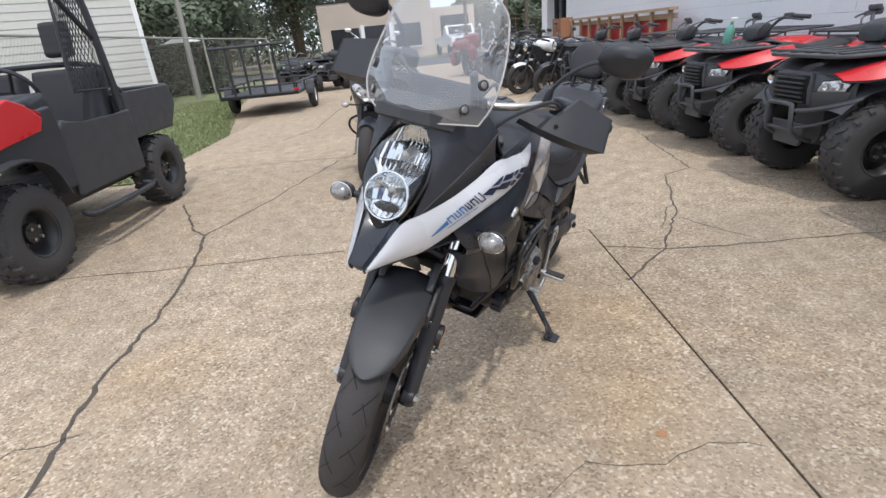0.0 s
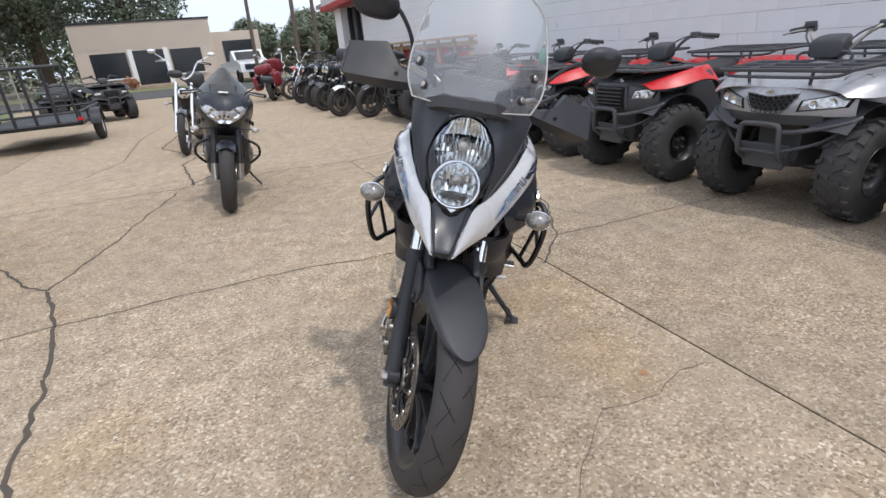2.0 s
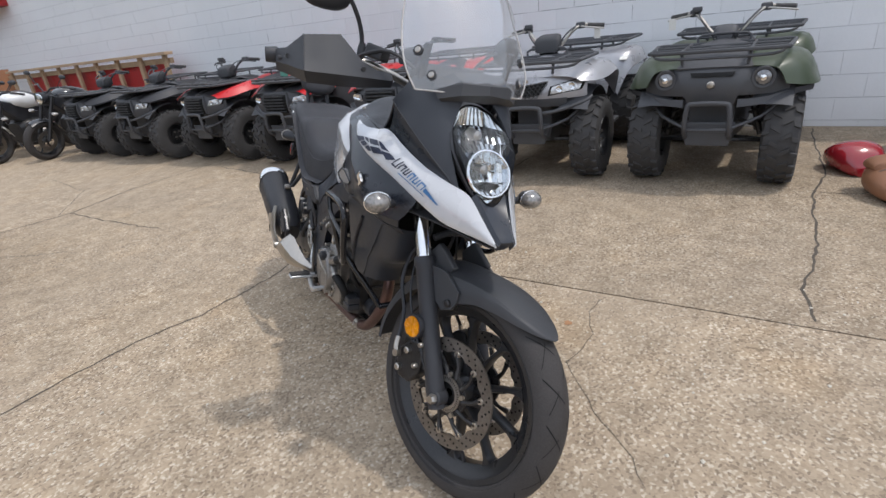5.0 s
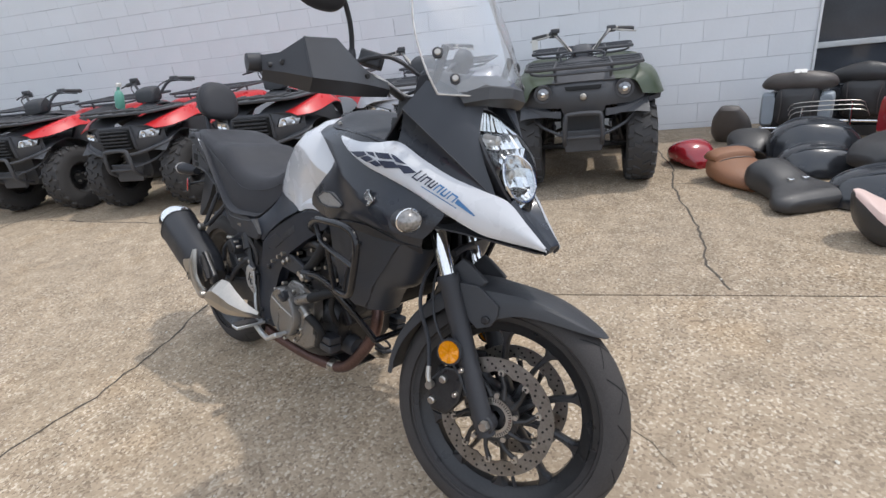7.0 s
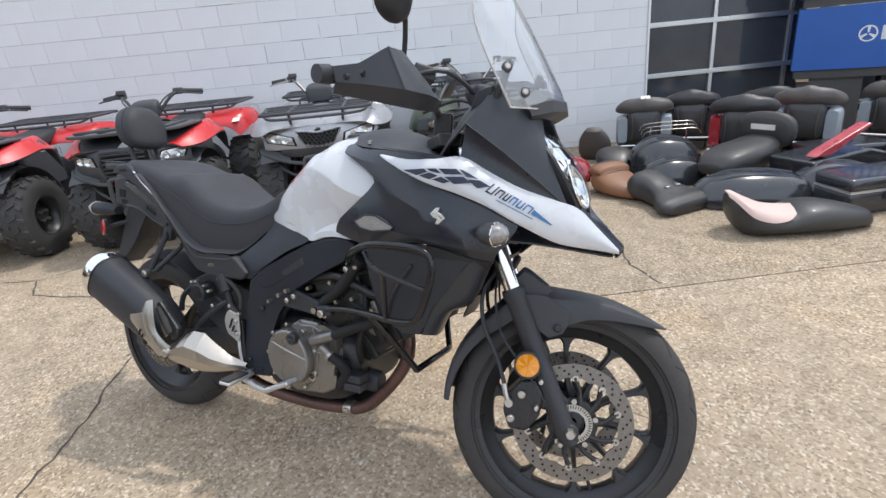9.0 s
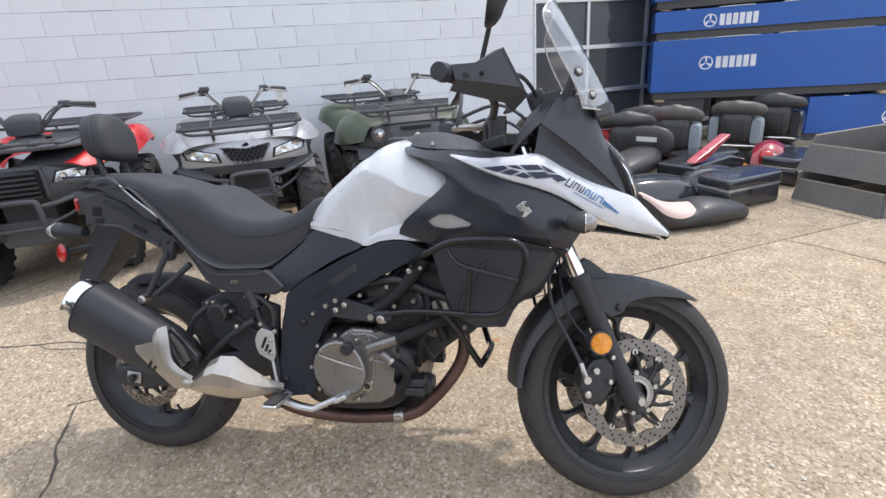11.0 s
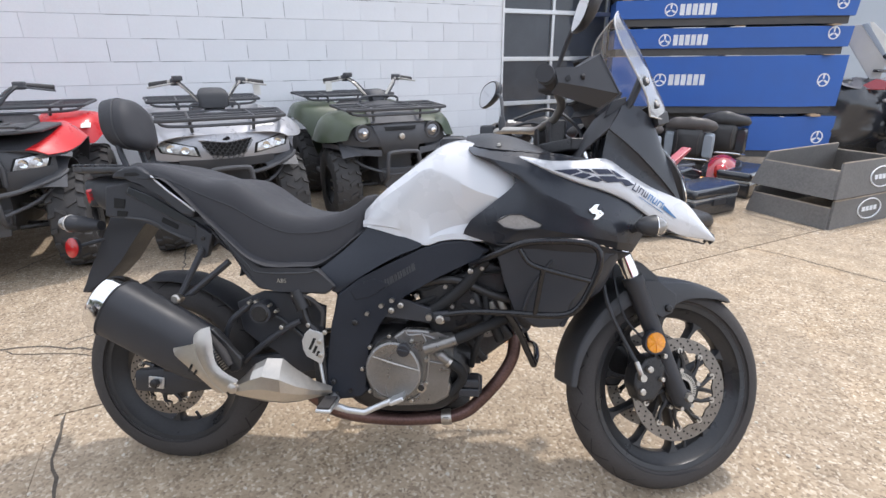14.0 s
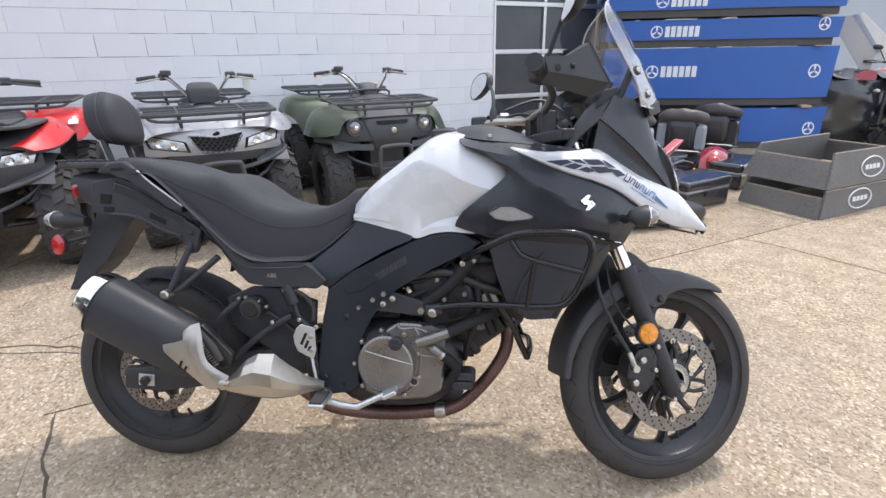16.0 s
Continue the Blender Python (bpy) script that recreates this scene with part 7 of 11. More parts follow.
for k in range(12):
    add_tube(bm, [(0.252 + 0.0048 * k, -0.262, 0.470 - 0.0062 * k), (0.264 + 0.0048 * k, -0.262, 0.478 - 0.0062 * k)], 0.0028, 6)
tagged(part("stay_spring", bm, M_STEEL, bike), kind="stuff")
bm = B()
add_prism(bm, [(0.240, 0.500), (0.268, 0.515), (0.300, 0.480), (0.352, 0.430), (0.345, 0.396), (0.318, 0.386), (0.262, 0.450)], -0.250, -0.230, 0.006)
part("passenger_peg_bracket", bm, M_RIM, bike)
part("passenger_peg", built(add_tube, [(0.262, -0.250, 0.492), (0.296, -0.252, 0.452), (0.318, -0.252, 0.412)], [0.010, 0.013, 0.012], 10), M_RUBBER, bike, "folded passenger peg")
bm = B()
add_tube(bm, [(0.52, -0.165, 0.300), (0.575, -0.135, 0.245), (0.650, -0.105, 0.212), (0.773, -0.085, 0.198), (0.898, -0.078, 0.208), (0.945, -0.075, 0.216), (0.988, -0.070, 0.238), (1.038, -0.066, 0.288), (1.079, -0.062, 0.340), (1.108, -0.058, 0.392), (1.117, -0.054, 0.440), (1.106, -0.048, 0.484), (1.05, -0.04, 0.512)], 0.0195, 16, 4)
header = part("header_pipe", bm, M_PIPE, bike, "heat-browned exhaust header")
part("pipe_clamp", built(add_tube, [(0.900, -0.078, 0.2085), (0.906, -0.078, 0.2088), (0.925, -0.077, 0.211), (0.931, -0.077, 0.212)], [0.0225, 0.024, 0.024, 0.0225], 16), M_STEEL, header)
part("clamp_screw", built(add_box, (0.915, -0.100, 0.212), (0.018, 0.012, 0.014), (0, 0, 0), 0.003), M_STEEL, header)
bm = B()
add_prism(bm, [(0.66, 0.190), (0.70, 0.182), (0.96, 0.205), (0.985, 0.225), (0.80, 0.240), (0.66, 0.235)], -0.055, 0.055, 0.008)
part("oil_pan", bm, M_ENGDARK, bike)
part("horn", built(add_lathe, [(0.001, -0.02), (0.04, -0.018), (0.045, 0.0), (0.03, 0.02), (0.001, 0.025)], (1.175, 0.02, 0.575), "x", 20), M_MATTE, bike)

# side stand and chain side
stand = part("side_stand", built(add_tube, [(0.66, 0.12, 0.275), (0.68, 0.22, 0.175), (0.705, 0.312, 0.084)], [0.014, 0.012, 0.011], 10), M_MATTE, bike, "black side stand folded out")
part("stand_foot", built(add_box, (0.712, 0.322, 0.0785), (0.060, 0.075, 0.010), (-12.5, 0, 0), 0.003), M_MATTE, stand)
part("stand_tang", built(add_tube, [(0.695, 0.262, 0.132), (0.745, 0.285, 0.148), (0.762, 0.305, 0.118), (0.722, 0.312, 0.092)], 0.005, 6, 4), M_MATTE, stand)
part("stand_spring", built(add_tube, [(0.64, 0.13, 0.29), (0.668, 0.21, 0.20)], 0.008, 8), M_STEEL, stand)
part("drive_chain", built(add_tube, [(0.02, 0.095, 0.384), (0.62, 0.095, 0.425), (0.648, 0.095, 0.395), (0.62, 0.095, 0.36), (0.02, 0.095, 0.230)], 0.008, 6), M_DISC, bike)
part("sprocket", built(add_lathe, [(0.06, 0.092), (0.082, 0.092), (0.082, 0.099), (0.06, 0.099)], RW, seg=40, close=True), M_DISC, bike)

# ---- the row of quad bikes along the wall ----
def knobby_tyre(bm, c, r, w):
    """The carcass of a fat off-road tyre."""
    core = r - 0.014
    prof = [(r * 0.46, -w * 0.42), (r * 0.62, -w * 0.50), (core * 0.88, -w * 0.50), (core * 0.97, -w * 0.43), (core, -w * 0.25), (core * 1.005, 0), (core, w * 0.25), (core * 0.97, w * 0.43), (core * 0.88, w * 0.50), (r * 0.62, w * 0.50), (r * 0.46, w * 0.42)]
    add_lathe(bm, prof, c, seg=36)


def tyre_lugs(bm, c, r, w, lugs):
    core = r - 0.014
    for j in range(lugs):
        for s in (-1, 1):
            a = 2 * math.pi * (j + (0.5 if s > 0 else 0)) / lugs
            for (y0, y1, r0, da) in ((0.02, 0.27, core * 1.0, 0.10), (0.30, 0.47, core * 0.965, -0.04)):
                rings = []
                for yy, off in ((y0, 0.0), (y1, da)):
                    b = a + off
                    h = 0.34 / lugs * math.pi
                    top = r if yy < 0.4 else r * 0.965
                    rings.append([Vector(c) + V(rad * math.cos(b + e), s * yy * w, rad * math.sin(b + e)) for rad, e in ((r0 - 0.012, -h), (top, -h * 0.75), (top, h * 0.75), (r0 - 0.012, h))])
                add_loft(bm, rings)


def quad_wheel(owner, c, r, w, side, rim_mat):
    tyre = part("wheel", built(knobby_tyre, c, r, w), M_QRUB, owner, "knobby black off-road tyre")
    tagged(part("tread", built(tyre_lugs, c, r, w, 20), M_QRUB, tyre), kind="stuff")
    c = Vector(c)
    bm = B()
    y = side * w
    add_lathe(bm, [(r * 0.50, y * 0.46), (r * 0.52, y * 0.40), (r * 0.44, y * 0.30), (r * 0.40, y * 0.05), (r * 0.22, y * 0.12), (r * 0.20, y * 0.22), (0.001, y * 0.22)], c, seg=28)
    add_lathe(bm, [(r * 0.50, -y * 0.46), (r * 0.44, -y * 0.30), (r * 0.42, -y * 0.1), (0.001, -y * 0.1)], c, seg=28)
    part("rim", bm, rim_mat, tyre)
    for j in range(4):
        a = 2 * math.pi * (j + 0.5) / 4
        p = c + V(r * 0.145 * math.cos(a), y * 0.2, r * 0.145 * math.sin(a))
        part("lug_nut", built(add_cyl, p, p + V(0, side * 0.03, 0), 0.011, seg=6), M_STEEL, tyre)
    return tyre


def rack(owner, name, x0, x1, hw, z, bars, rise, label="black tubular steel cargo rack"):
    """A cargo rack bent from tube: a rounded outer loop, cross bars, a lower rail and feet."""
    d = 0.05 if x0 > x1 else -0.05
    loop = [(x0 - d * 0.6, -hw, z), (x0, -hw + 0.06, z), (x0, hw - 0.06, z), (x0 - d * 0.6, hw, z), (x1 + d, hw * 1.06, z + rise), (x1, hw * 0.98, z + rise), (x1, -hw * 0.98, z + rise), (x1 + d, -hw * 1.06, z + rise)]
    top = part(name, built(add_tube, loop, 0.0125, 8, closed=True), M_QBLK, owner, label)
    for k in range(bars):
        f = (k + 1) / (bars + 1)
        x = x0 + (x1 - x0) * f
        part("rack_bar", built(add_tube, [(x, -hw, z + rise * f), (x, hw, z + rise * f)], 0.010, 6), M_QBLK, top)
    part("lower_rail", built(add_tube, [(x0 - d * 2, -hw * 0.96, z - 0.005), (x0 - d * 0.2, -hw * 0.80, z - 0.035), (x0 + d * 0.1, 0, z - 0.04), (x0 - d * 0.2, hw * 0.80, z - 0.035), (x0 - d * 2, hw * 0.96, z - 0.005)], 0.010, 6, 4), M_QBLK, top)
    for y in (-0.5, 0.5):
        part("rack_bar", built(add_tube, [(x0, y * hw, z), (x1, y * hw, z + rise)], 0.010, 6), M_QBLK, top)
        for x in (x0 - d, x0 + (x1 - x0) * 0.85):
            part("rack_foot", built(add_tube, [(x, y * hw, z), (x, y * hw * 0.95, z - 0.085)], 0.011, 6), M_QBLK, top)
    return top


def nose(y, z, off=0.0):
    """The curved front face of a quad: forward reach at a width and height."""
    return (0.955 - 0.78 * y * y - 3.2 * max(0.0, z - 0.70) ** 2 - 0.9 * max(0.0, 0.68 - z) ** 1.5 + off, y, z)


def face_patch(corners, off, thick=0.006, n=6):
    """A panel lying on the front face between four corners (y, z): inner low, inner high, outer high, outer low."""
    a, b, c, d = corners
    rows = []
    for j in range(n + 1):
        v = j / n
        p = (a[0] + (b[0] - a[0]) * v, a[1] + (b[1] - a[1]) * v)
        q = (d[0] + (c[0] - d[0]) * v, d[1] + (c[1] - d[1]) * v)
        rows.append([nose(p[0] + (q[0] - p[0]) * i / n, p[1] + (q[1] - p[1]) * i / n, off) for i in range(n + 1)])
    bm = B()
    add_skin(bm, rows, thick, 0)
    return bm


GUARDS = {
    # x: (y, z) from the middle outwards
    "broad": ((0.90, (0.06, 0.815), (0.26, 0.815), (0.36, 0.80), (0.41, 0.775)), (0.80, (0.06, 0.855), (0.28, 0.86), (0.43, 0.835), (0.50, 0.765)), (0.66, (0.06, 0.875), (0.30, 0.885), (0.47, 0.865), (0.55, 0.775)), (0.48, (0.06, 0.885), (0.30, 0.895), (0.48, 0.88), (0.57, 0.80)), (0.32, (0.06, 0.885), (0.26, 0.88), (0.44, 0.86), (0.55, 0.74)), (0.22, (0.06, 0.86), (0.22, 0.83), (0.38, 0.74), (0.50, 0.58))),
    "round": ((0.89, (0.06, 0.815), (0.26, 0.815), (0.36, 0.79), (0.41, 0.70)), (0.80, (0.06, 0.85), (0.28, 0.855), (0.44, 0.82), (0.52, 0.68)), (0.66, (0.06, 0.87), (0.30, 0.88), (0.49, 0.84), (0.58, 0.67)), (0.48, (0.06, 0.885), (0.30, 0.89), (0.50, 0.85), (0.59, 0.67)), (0.32, (0.06, 0.885), (0.26, 0.87), (0.45, 0.81), (0.56, 0.62)), (0.22, (0.06, 0.85), (0.22, 0.81), (0.38, 0.70), (0.50, 0.50))),
    "angular": ((0.90, (0.06, 0.80), (0.22, 0.80), (0.34, 0.785), (0.40, 0.755)), (0.80, (0.06, 0.83), (0.26, 0.835), (0.41, 0.815), (0.48, 0.755)), (0.66, (0.06, 0.85), (0.30, 0.865), (0.46, 0.85), (0.53, 0.775)), (0.48, (0.06, 0.87), (0.30, 0.89), (0.48, 0.88), (0.55, 0.80)), (0.32, (0.06, 0.88), (0.26, 0.90), (0.44, 0.885), (0.54, 0.77)), (0.22, (0.06, 0.86), (0.22, 0.85), (0.38, 0.80), (0.50, 0.62)))}


def quad_bike(m, paint, style, label, group="quad bikes along the wall"):
    """A utility quad, x forward from the middle of its wheelbase. style: 'angular', 'broad' or 'round'."""
    q = thing("quad_bike", m, label, "quad bike", group)
    for sx, r, w, hy in ((0.62, 0.315, 0.215, 0.42), (-0.62, 0.315, 0.26, 0.41)):
        for s in (-1, 1):
            quad_wheel(q, (sx, s * hy, r), r, w, s, M_RIM)
    bm = B()
    add_blob(bm, [(-0.80, 0, 0.12, 0.30, 0.50, 4), (-0.5, 0, 0.17, 0.25, 0.62, 4), (0.0, 0, 0.19, 0.22, 0.70, 4), (0.5, 0, 0.17, 0.25, 0.78, 4), (0.78, 0, 0.14, 0.30, 0.70, 4)])
    part("chassis", bm, M_QBLK, q, "dark chassis and engine")
    body_mat = M_QBLK if style == "angular" else paint
    for s in (-1, 1):
        for sx in (0.62, -0.62):
            arm = part("suspension_arm", built(add_tube, [(sx + 0.06, s * 0.12, 0.30), (sx, s * 0.36, 0.29), (sx - 0.06, s * 0.12, 0.30)], 0.014, 6), M_ENGDARK, q)
            part("upper_link", built(add_tube, [(sx + 0.04, s * 0.14, 0.45), (sx, s * 0.34, 0.36)], 0.014, 6), M_ENGDARK, arm)
        shock = part("shock", built(add_tube, [(0.66, s * 0.30, 0.34), (0.66, s * 0.20, 0.68)], 0.020, 10), M_ENGDARK, q)
        part("spring", built(add_tube, [(0.66 + 0.034 * math.cos(a * 0.8), s * (0.295 - 0.0033 * a) + 0.034 * math.sin(a * 0.8), 0.37 + 0.0085 * a) for a in range(34)], 0.0065, 5), M_STEEL if style == "angular" else M_ENGDARK, shock)
        part("foot_board", built(add_box, (0.02, s * 0.34, 0.30), (0.52, 0.20, 0.035), bevel=0.012), M_QBLK, q)
        rows = [[(x, s * y, z) for y, z in sec] for x, *sec in GUARDS[style]]
        fender = part("front_mudguard", built(add_skin, rows, 0.006, 4, 3), body_mat, q, sharp=50)
        if style == "angular":
            rows = [[(x, s * y, z + 0.012) for y, z in sec[1:]] for x, *sec in GUARDS[style][:5]]
            rows = [[(p[0][0], p[0][1] * 0.3 + p[1][1] * 0.7, p[0][2] * 0.3 + p[1][2] * 0.7), p[1], (p[2][0], p[2][1] + s * 0.006, p[2][2])] for p in rows]
            part("colour_panel", built(add_skin, rows, 0.005, 4, 3), paint, fender, "glossy red upper panel", sharp=50)
        rows = []
        for a in range(40, 181, 20):
            t = radians(a)
            rr = 0.385
            rows.append([(0.62 + rr * math.cos(t), s * 0.24, 0.33 + rr * math.sin(t)), (0.62 + rr * math.cos(t), s * 0.36, 0.335 + rr * math.sin(t)), (0.62 + rr * math.cos(t), s * 0.46, 0.33 + rr * math.sin(t) * 0.97)])
        part("wheel_arch", built(add_skin, rows, 0.005, 2, 2), M_QBLK, q, "black wheel arch liner")
        rows = []
        for x, zt, drop, out in ((-0.22, 0.60, 0.10, 0.74) if style != "angular" else (-0.27, 0.74, 0.06, 0.80), (-0.30, 0.78, 0.10, 0.86), (-0.44, 0.86, 0.11, 0.98), (-0.66, 0.87, 0.11, 1.0), (-0.86, 0.85, 0.10, 0.98), (-0.98, 0.78, 0.08, 0.9)):
            o = 0.57 * out
            rows.append([(x, s * 0.14, zt + 0.02), (x, s * (0.14 + o) / 2, zt + 0.03), (x, s * (o - 0.06), zt + 0.005), (x, s * o, zt - drop)])
        rear = part("rear_mudguard", built(add_skin, rows, 0.006, 3, 3), paint, q, sharp=50)
        if style != "round":
            part("paper_tag", built(add_box, (-0.315, s * 0.45, 0.812), (0.004, 0.065, 0.070), (0, -64, 0), 0.001), M_TAG, rear, "white paper tag")
        part("side_panel", built(add_prism, [(-0.24, 0.44), (0.22, 0.44), (0.34, 0.66), (0.24, 0.80), (-0.02, 0.72), (-0.22, 0.74)], s * 0.185, s * 0.225, 0.012), M_QBLK if style != "broad" else paint, q)
        # lamps
        if style == "round":
            c = nose(s * 0.285, 0.745)
            lamp = part("headlamp", built(add_lathe, [(0.001, 0.024), (0.030, 0.020), (0.047, 0.008), (0.051, -0.01)], (c[0] + 0.012, c[1], c[2]), "x", 24), M_LAMPDULL, q, "round clear headlamp")
            part("lamp_ring", built(add_lathe, [(0.049, 0.014), (0.064, 0.016), (0.070, -0.04), (0.049, -0.02)], (c[0] + 0.012, c[1], c[2]), "x", 24, close=True), M_QBLK, lamp)
            part("bulb_shield", built(add_lathe, [(0.001, 0.040), (0.018, 0.036), (0.020, 0.02)], (c[0] + 0.012, c[1], c[2]), "x", 14), M_CHROME, lamp)
        else:
            quad = ((0.185, 0.690), (0.200, 0.745), (0.415, 0.792), (0.385, 0.715)) if style == "broad" else ((0.225, 0.690), (0.250, 0.750), (0.405, 0.768), (0.375, 0.695))
            quad = [(s * y, z) for y, z in quad]
            lamp = part("headlamp", face_patch(quad, 0.010, 0.012), M_LAMPFACE, q, "slanted clear headlamp", sharp=60)
            mid = [((sum(p[0] for p in quad) / 4), (sum(p[1] for p in quad) / 4))] * 4
            rim_ = [(p[0] + (p[0] - mid[0][0]) * 0.16, p[1] + (p[1] - mid[0][1]) * 0.22) for p in quad]
            part("lamp_surround", face_patch(rim_, 0.004, 0.010), M_NEARBLK, lamp, sharp=60)
            for f in (0.30, 0.66):
                y = quad[0][0] + (quad[2][0] - quad[0][0]) * f
                z = (quad[0][1] + quad[1][1]) / 2 + ((quad[2][1] + quad[3][1]) / 2 - (quad[0][1] + quad[1][1]) / 2) * f
                c = nose(y, z)
                part("reflector", built(add_lathe, [(0.001, 0.004), (0.012, 0.006), (0.024, 0.014)], (c[0] + 0.006, y, z), "x", 14), M_LAMP, lamp)
        if style == "angular":
            part("lower_mudguard", face_patch([(s * y, z) for y, z in ((0.17, 0.56), (0.18, 0.685), (0.41, 0.695), (0.37, 0.58))], 0.012, 0.02), M_QBLK, q, "black lower mudguard panel")
            c = nose(s * 0.40, 0.60)
            part("marker_lens", built(add_box, (c[0] + 0.012, c[1], 0.635), (0.016, 0.03, 0.03), (0, 0, s * 25), 0.006), M_AMBER, q, "small amber marker")
        # bumper wing: round style carries a moulded black lip, the others a bent tube
        if style == "round":
            part("bumper_wing", built(add_skin, [[(0.94, s * 0.16, 0.62), (0.90, s * 0.30, 0.625), (0.80, s * 0.46, 0.66), (0.68, s * 0.56, 0.665)], [(0.95, s * 0.16, 0.57), (0.91, s * 0.30, 0.585), (0.80, s * 0.46, 0.625), (0.68, s * 0.555, 0.63)]], 0.03, 3, 2), M_QBLK, q, "black moulded bumper lip")
        else:
            part("bumper_wing", built(add_tube, [(0.985, s * 0.12, 0.56), (0.955, s * 0.24, 0.575), (0.86, s * 0.42, 0.625), (0.80, s * 0.46, 0.655)], 0.014, 8, 3), M_QBLK, q)
        part("bumper_strut", built(add_tube, [(0.985, s * 0.13, 0.44), (0.86, s * 0.30, 0.50), (0.78, s * 0.40, 0.60)], 0.011, 6, 3), M_QBLK, q)
    # nose
    def span(w, z0, z1, off):
        return face_patch(((-w, z0), (-w, z1), (w, z1), (w, z0)), off, 0.008, 10)
    if style == "broad":
        part("nose_panel", span(0.43, 0.655, 0.818, 0.0), paint, q, "silver nose panel", sharp=60)
        part("chin", span(0.30, 0.60, 0.66, 0.004), M_QBLK, q)
        part("hood", built(add_skin, [[nose(y, 0.812) for y in (-0.34, -0.17, 0, 0.17, 0.34)], [(0.80, y, z) for y, z in ((-0.33, 0.868), (-0.17, 0.872), (0, 0.880), (0.17, 0.872), (0.33, 0.868))], [(0.62, y, z) for y, z in ((-0.30, 0.892), (-0.15, 0.900), (0, 0.912), (0.15, 0.900), (0.30, 0.892))], [(0.46, y, z) for y, z in ((-0.26, 0.890), (-0.14, 0.910), (0, 0.930), (0.14, 0.910), (0.26, 0.890))]], 0.006, 2, 2), paint, q, "smooth silver hood under the rack", sharp=60)
        bm = B()
        rows = []
        for j in range(7):
            v = j / 6
            w, zc = 0.158 - 0.055 * (1 - v), 0.692 + 0.085 * v
            rows.append([nose(w * u, zc - 0.018 * (1 - abs(u)) , 0.006) for u in (-1, -0.5, 0, 0.5, 1)])
        add_skin(bm, rows, 0.004, 0)
        grille = part("grille", bm, M_NEARBLK, q, "black honeycomb grille")
        bm = B()
        for r_ in range(5):
            for k in range(10):
                y, z = -0.150 + 0.033 * k + 0.0165 * (r_ % 2), 0.690 + 0.0195 * r_ - 0.018 * (1 - min(1, abs(-0.150 + 0.033 * k) / 0.15))
                if abs(y) < 0.100 + 0.012 * r_:
                    c = nose(y, z)
                    add_lathe(bm, [(0.0135, 0.010), (0.0180, 0.013), (0.0180, 0.006)], c, "x", 6)
        tagged(part("honeycomb", bm, M_GREYPL, grille), kind="stuff")
        part("brow", built(add_tube, [nose(0.165 * u, 0.788 - 0.020 * (1 - abs(u)), 0.008) for u in (-1, -0.66, -0.33, 0, 0.33, 0.66, 1)], 0.010, 8), paint, q)
        part("badge", built(add_prism, [(-0.02, 0.775), (0.012, 0.762), (-0.006, 0.770), (0.024, 0.786), (0.022, 0.800), (-0.012, 0.812), (0.006, 0.803), (-0.022, 0.789)], nose(0, 0.79)[0] + 0.010, nose(0, 0.79)[0] + 0.020, 0.0, "yz"), M_CHROME, q, "small chrome badge")
    elif style == "round":
        part("nose_side", span(0.43, 0.64, 0.818, -0.004), M_QBLK, q, "black nose shell", sharp=60)
        panel = part("nose_panel", face_patch(((-0.135, 0.58), (-0.215, 0.80), (0.215, 0.80), (0.135, 0.58)), 0.008, 0.016, 10), M_QBLK, q, "black nose panel", sharp=60)
        c = nose(0, 0.715)
        part("badge", built(add_lathe, [(0.001, 0.030), (0.018, 0.028), (0.024, 0.022), (0.024, 0.01)], c, "x", 20), M_STEEL, panel, "small round badge")
        # dark patch on the nose paints the shade of an intake
        part("intake", face_patch(((-0.12, 0.765), (-0.13, 0.79), (0.13, 0.79), (0.12, 0.765)), 0.020, 0.004), M_NEARBLK, panel)
        part("cowl_top", built(add_skin, [[(0.90, -0.22, 0.815), (0.92, 0, 0.82), (0.90, 0.22, 0.815)], [(0.72, -0.20, 0.885), (0.72, 0, 0.90), (0.72, 0.20, 0.885)], [(0.50, -0.17, 0.92), (0.48, 0, 0.955), (0.50, 0.17, 0.92)], [(0.34, -0.12, 0.92), (0.30, 0, 0.97), (0.34, 0.12, 0.92)]], 0.01, 4, 3), M_QBLK, q, "black centre cowl", sharp=60)
    else:
        part("nose_panel", span(0.42, 0.60, 0.805, 0.0), M_QBLK, q, "black nose panel", sharp=60)
        grille = part("grille", span(0.165, 0.60, 0.775, 0.010), M_NEARBLK, q, "black front grille block")
        for k in range(6):
            z = 0.615 + 0.030 * k
            part("grille_slat", built(add_box, (nose(0, z)[0] + 0.016, 0, z), (0.02, 0.30, 0.011), bevel=0.003), M_GREYPL, grille)
        part("grille_frame", built(add_tube, [nose(0.175, 0.605, 0.012), nose(0.185, 0.70, 0.012), nose(0.17, 0.785, 0.012), nose(-0.17, 0.785, 0.012), nose(-0.185, 0.70, 0.012), nose(-0.175, 0.605, 0.012)], 0.016, 8), M_QBLK, grille)
    # bumper loop and skid plate
    bumper = part("bumper", built(add_tube, [(0.84, -0.13, 0.34), (0.985, -0.135, 0.41), (1.00, -0.125, 0.57), (0.995, -0.09, 0.60), (0.995, 0.09, 0.60), (1.00, 0.125, 0.57), (0.985, 0.135, 0.41), (0.84, 0.13, 0.34)], 0.0165, 8, 3), M_QBLK, q, "black tubular bumper")
    part("skid_plate", built(add_prism, [(-0.17, 0.47), (0.17, 0.47), (0.13, 0.31), (-0.13, 0.31)], 0.90, 0.93, 0.01, "yz"), M_QBLK, bumper)
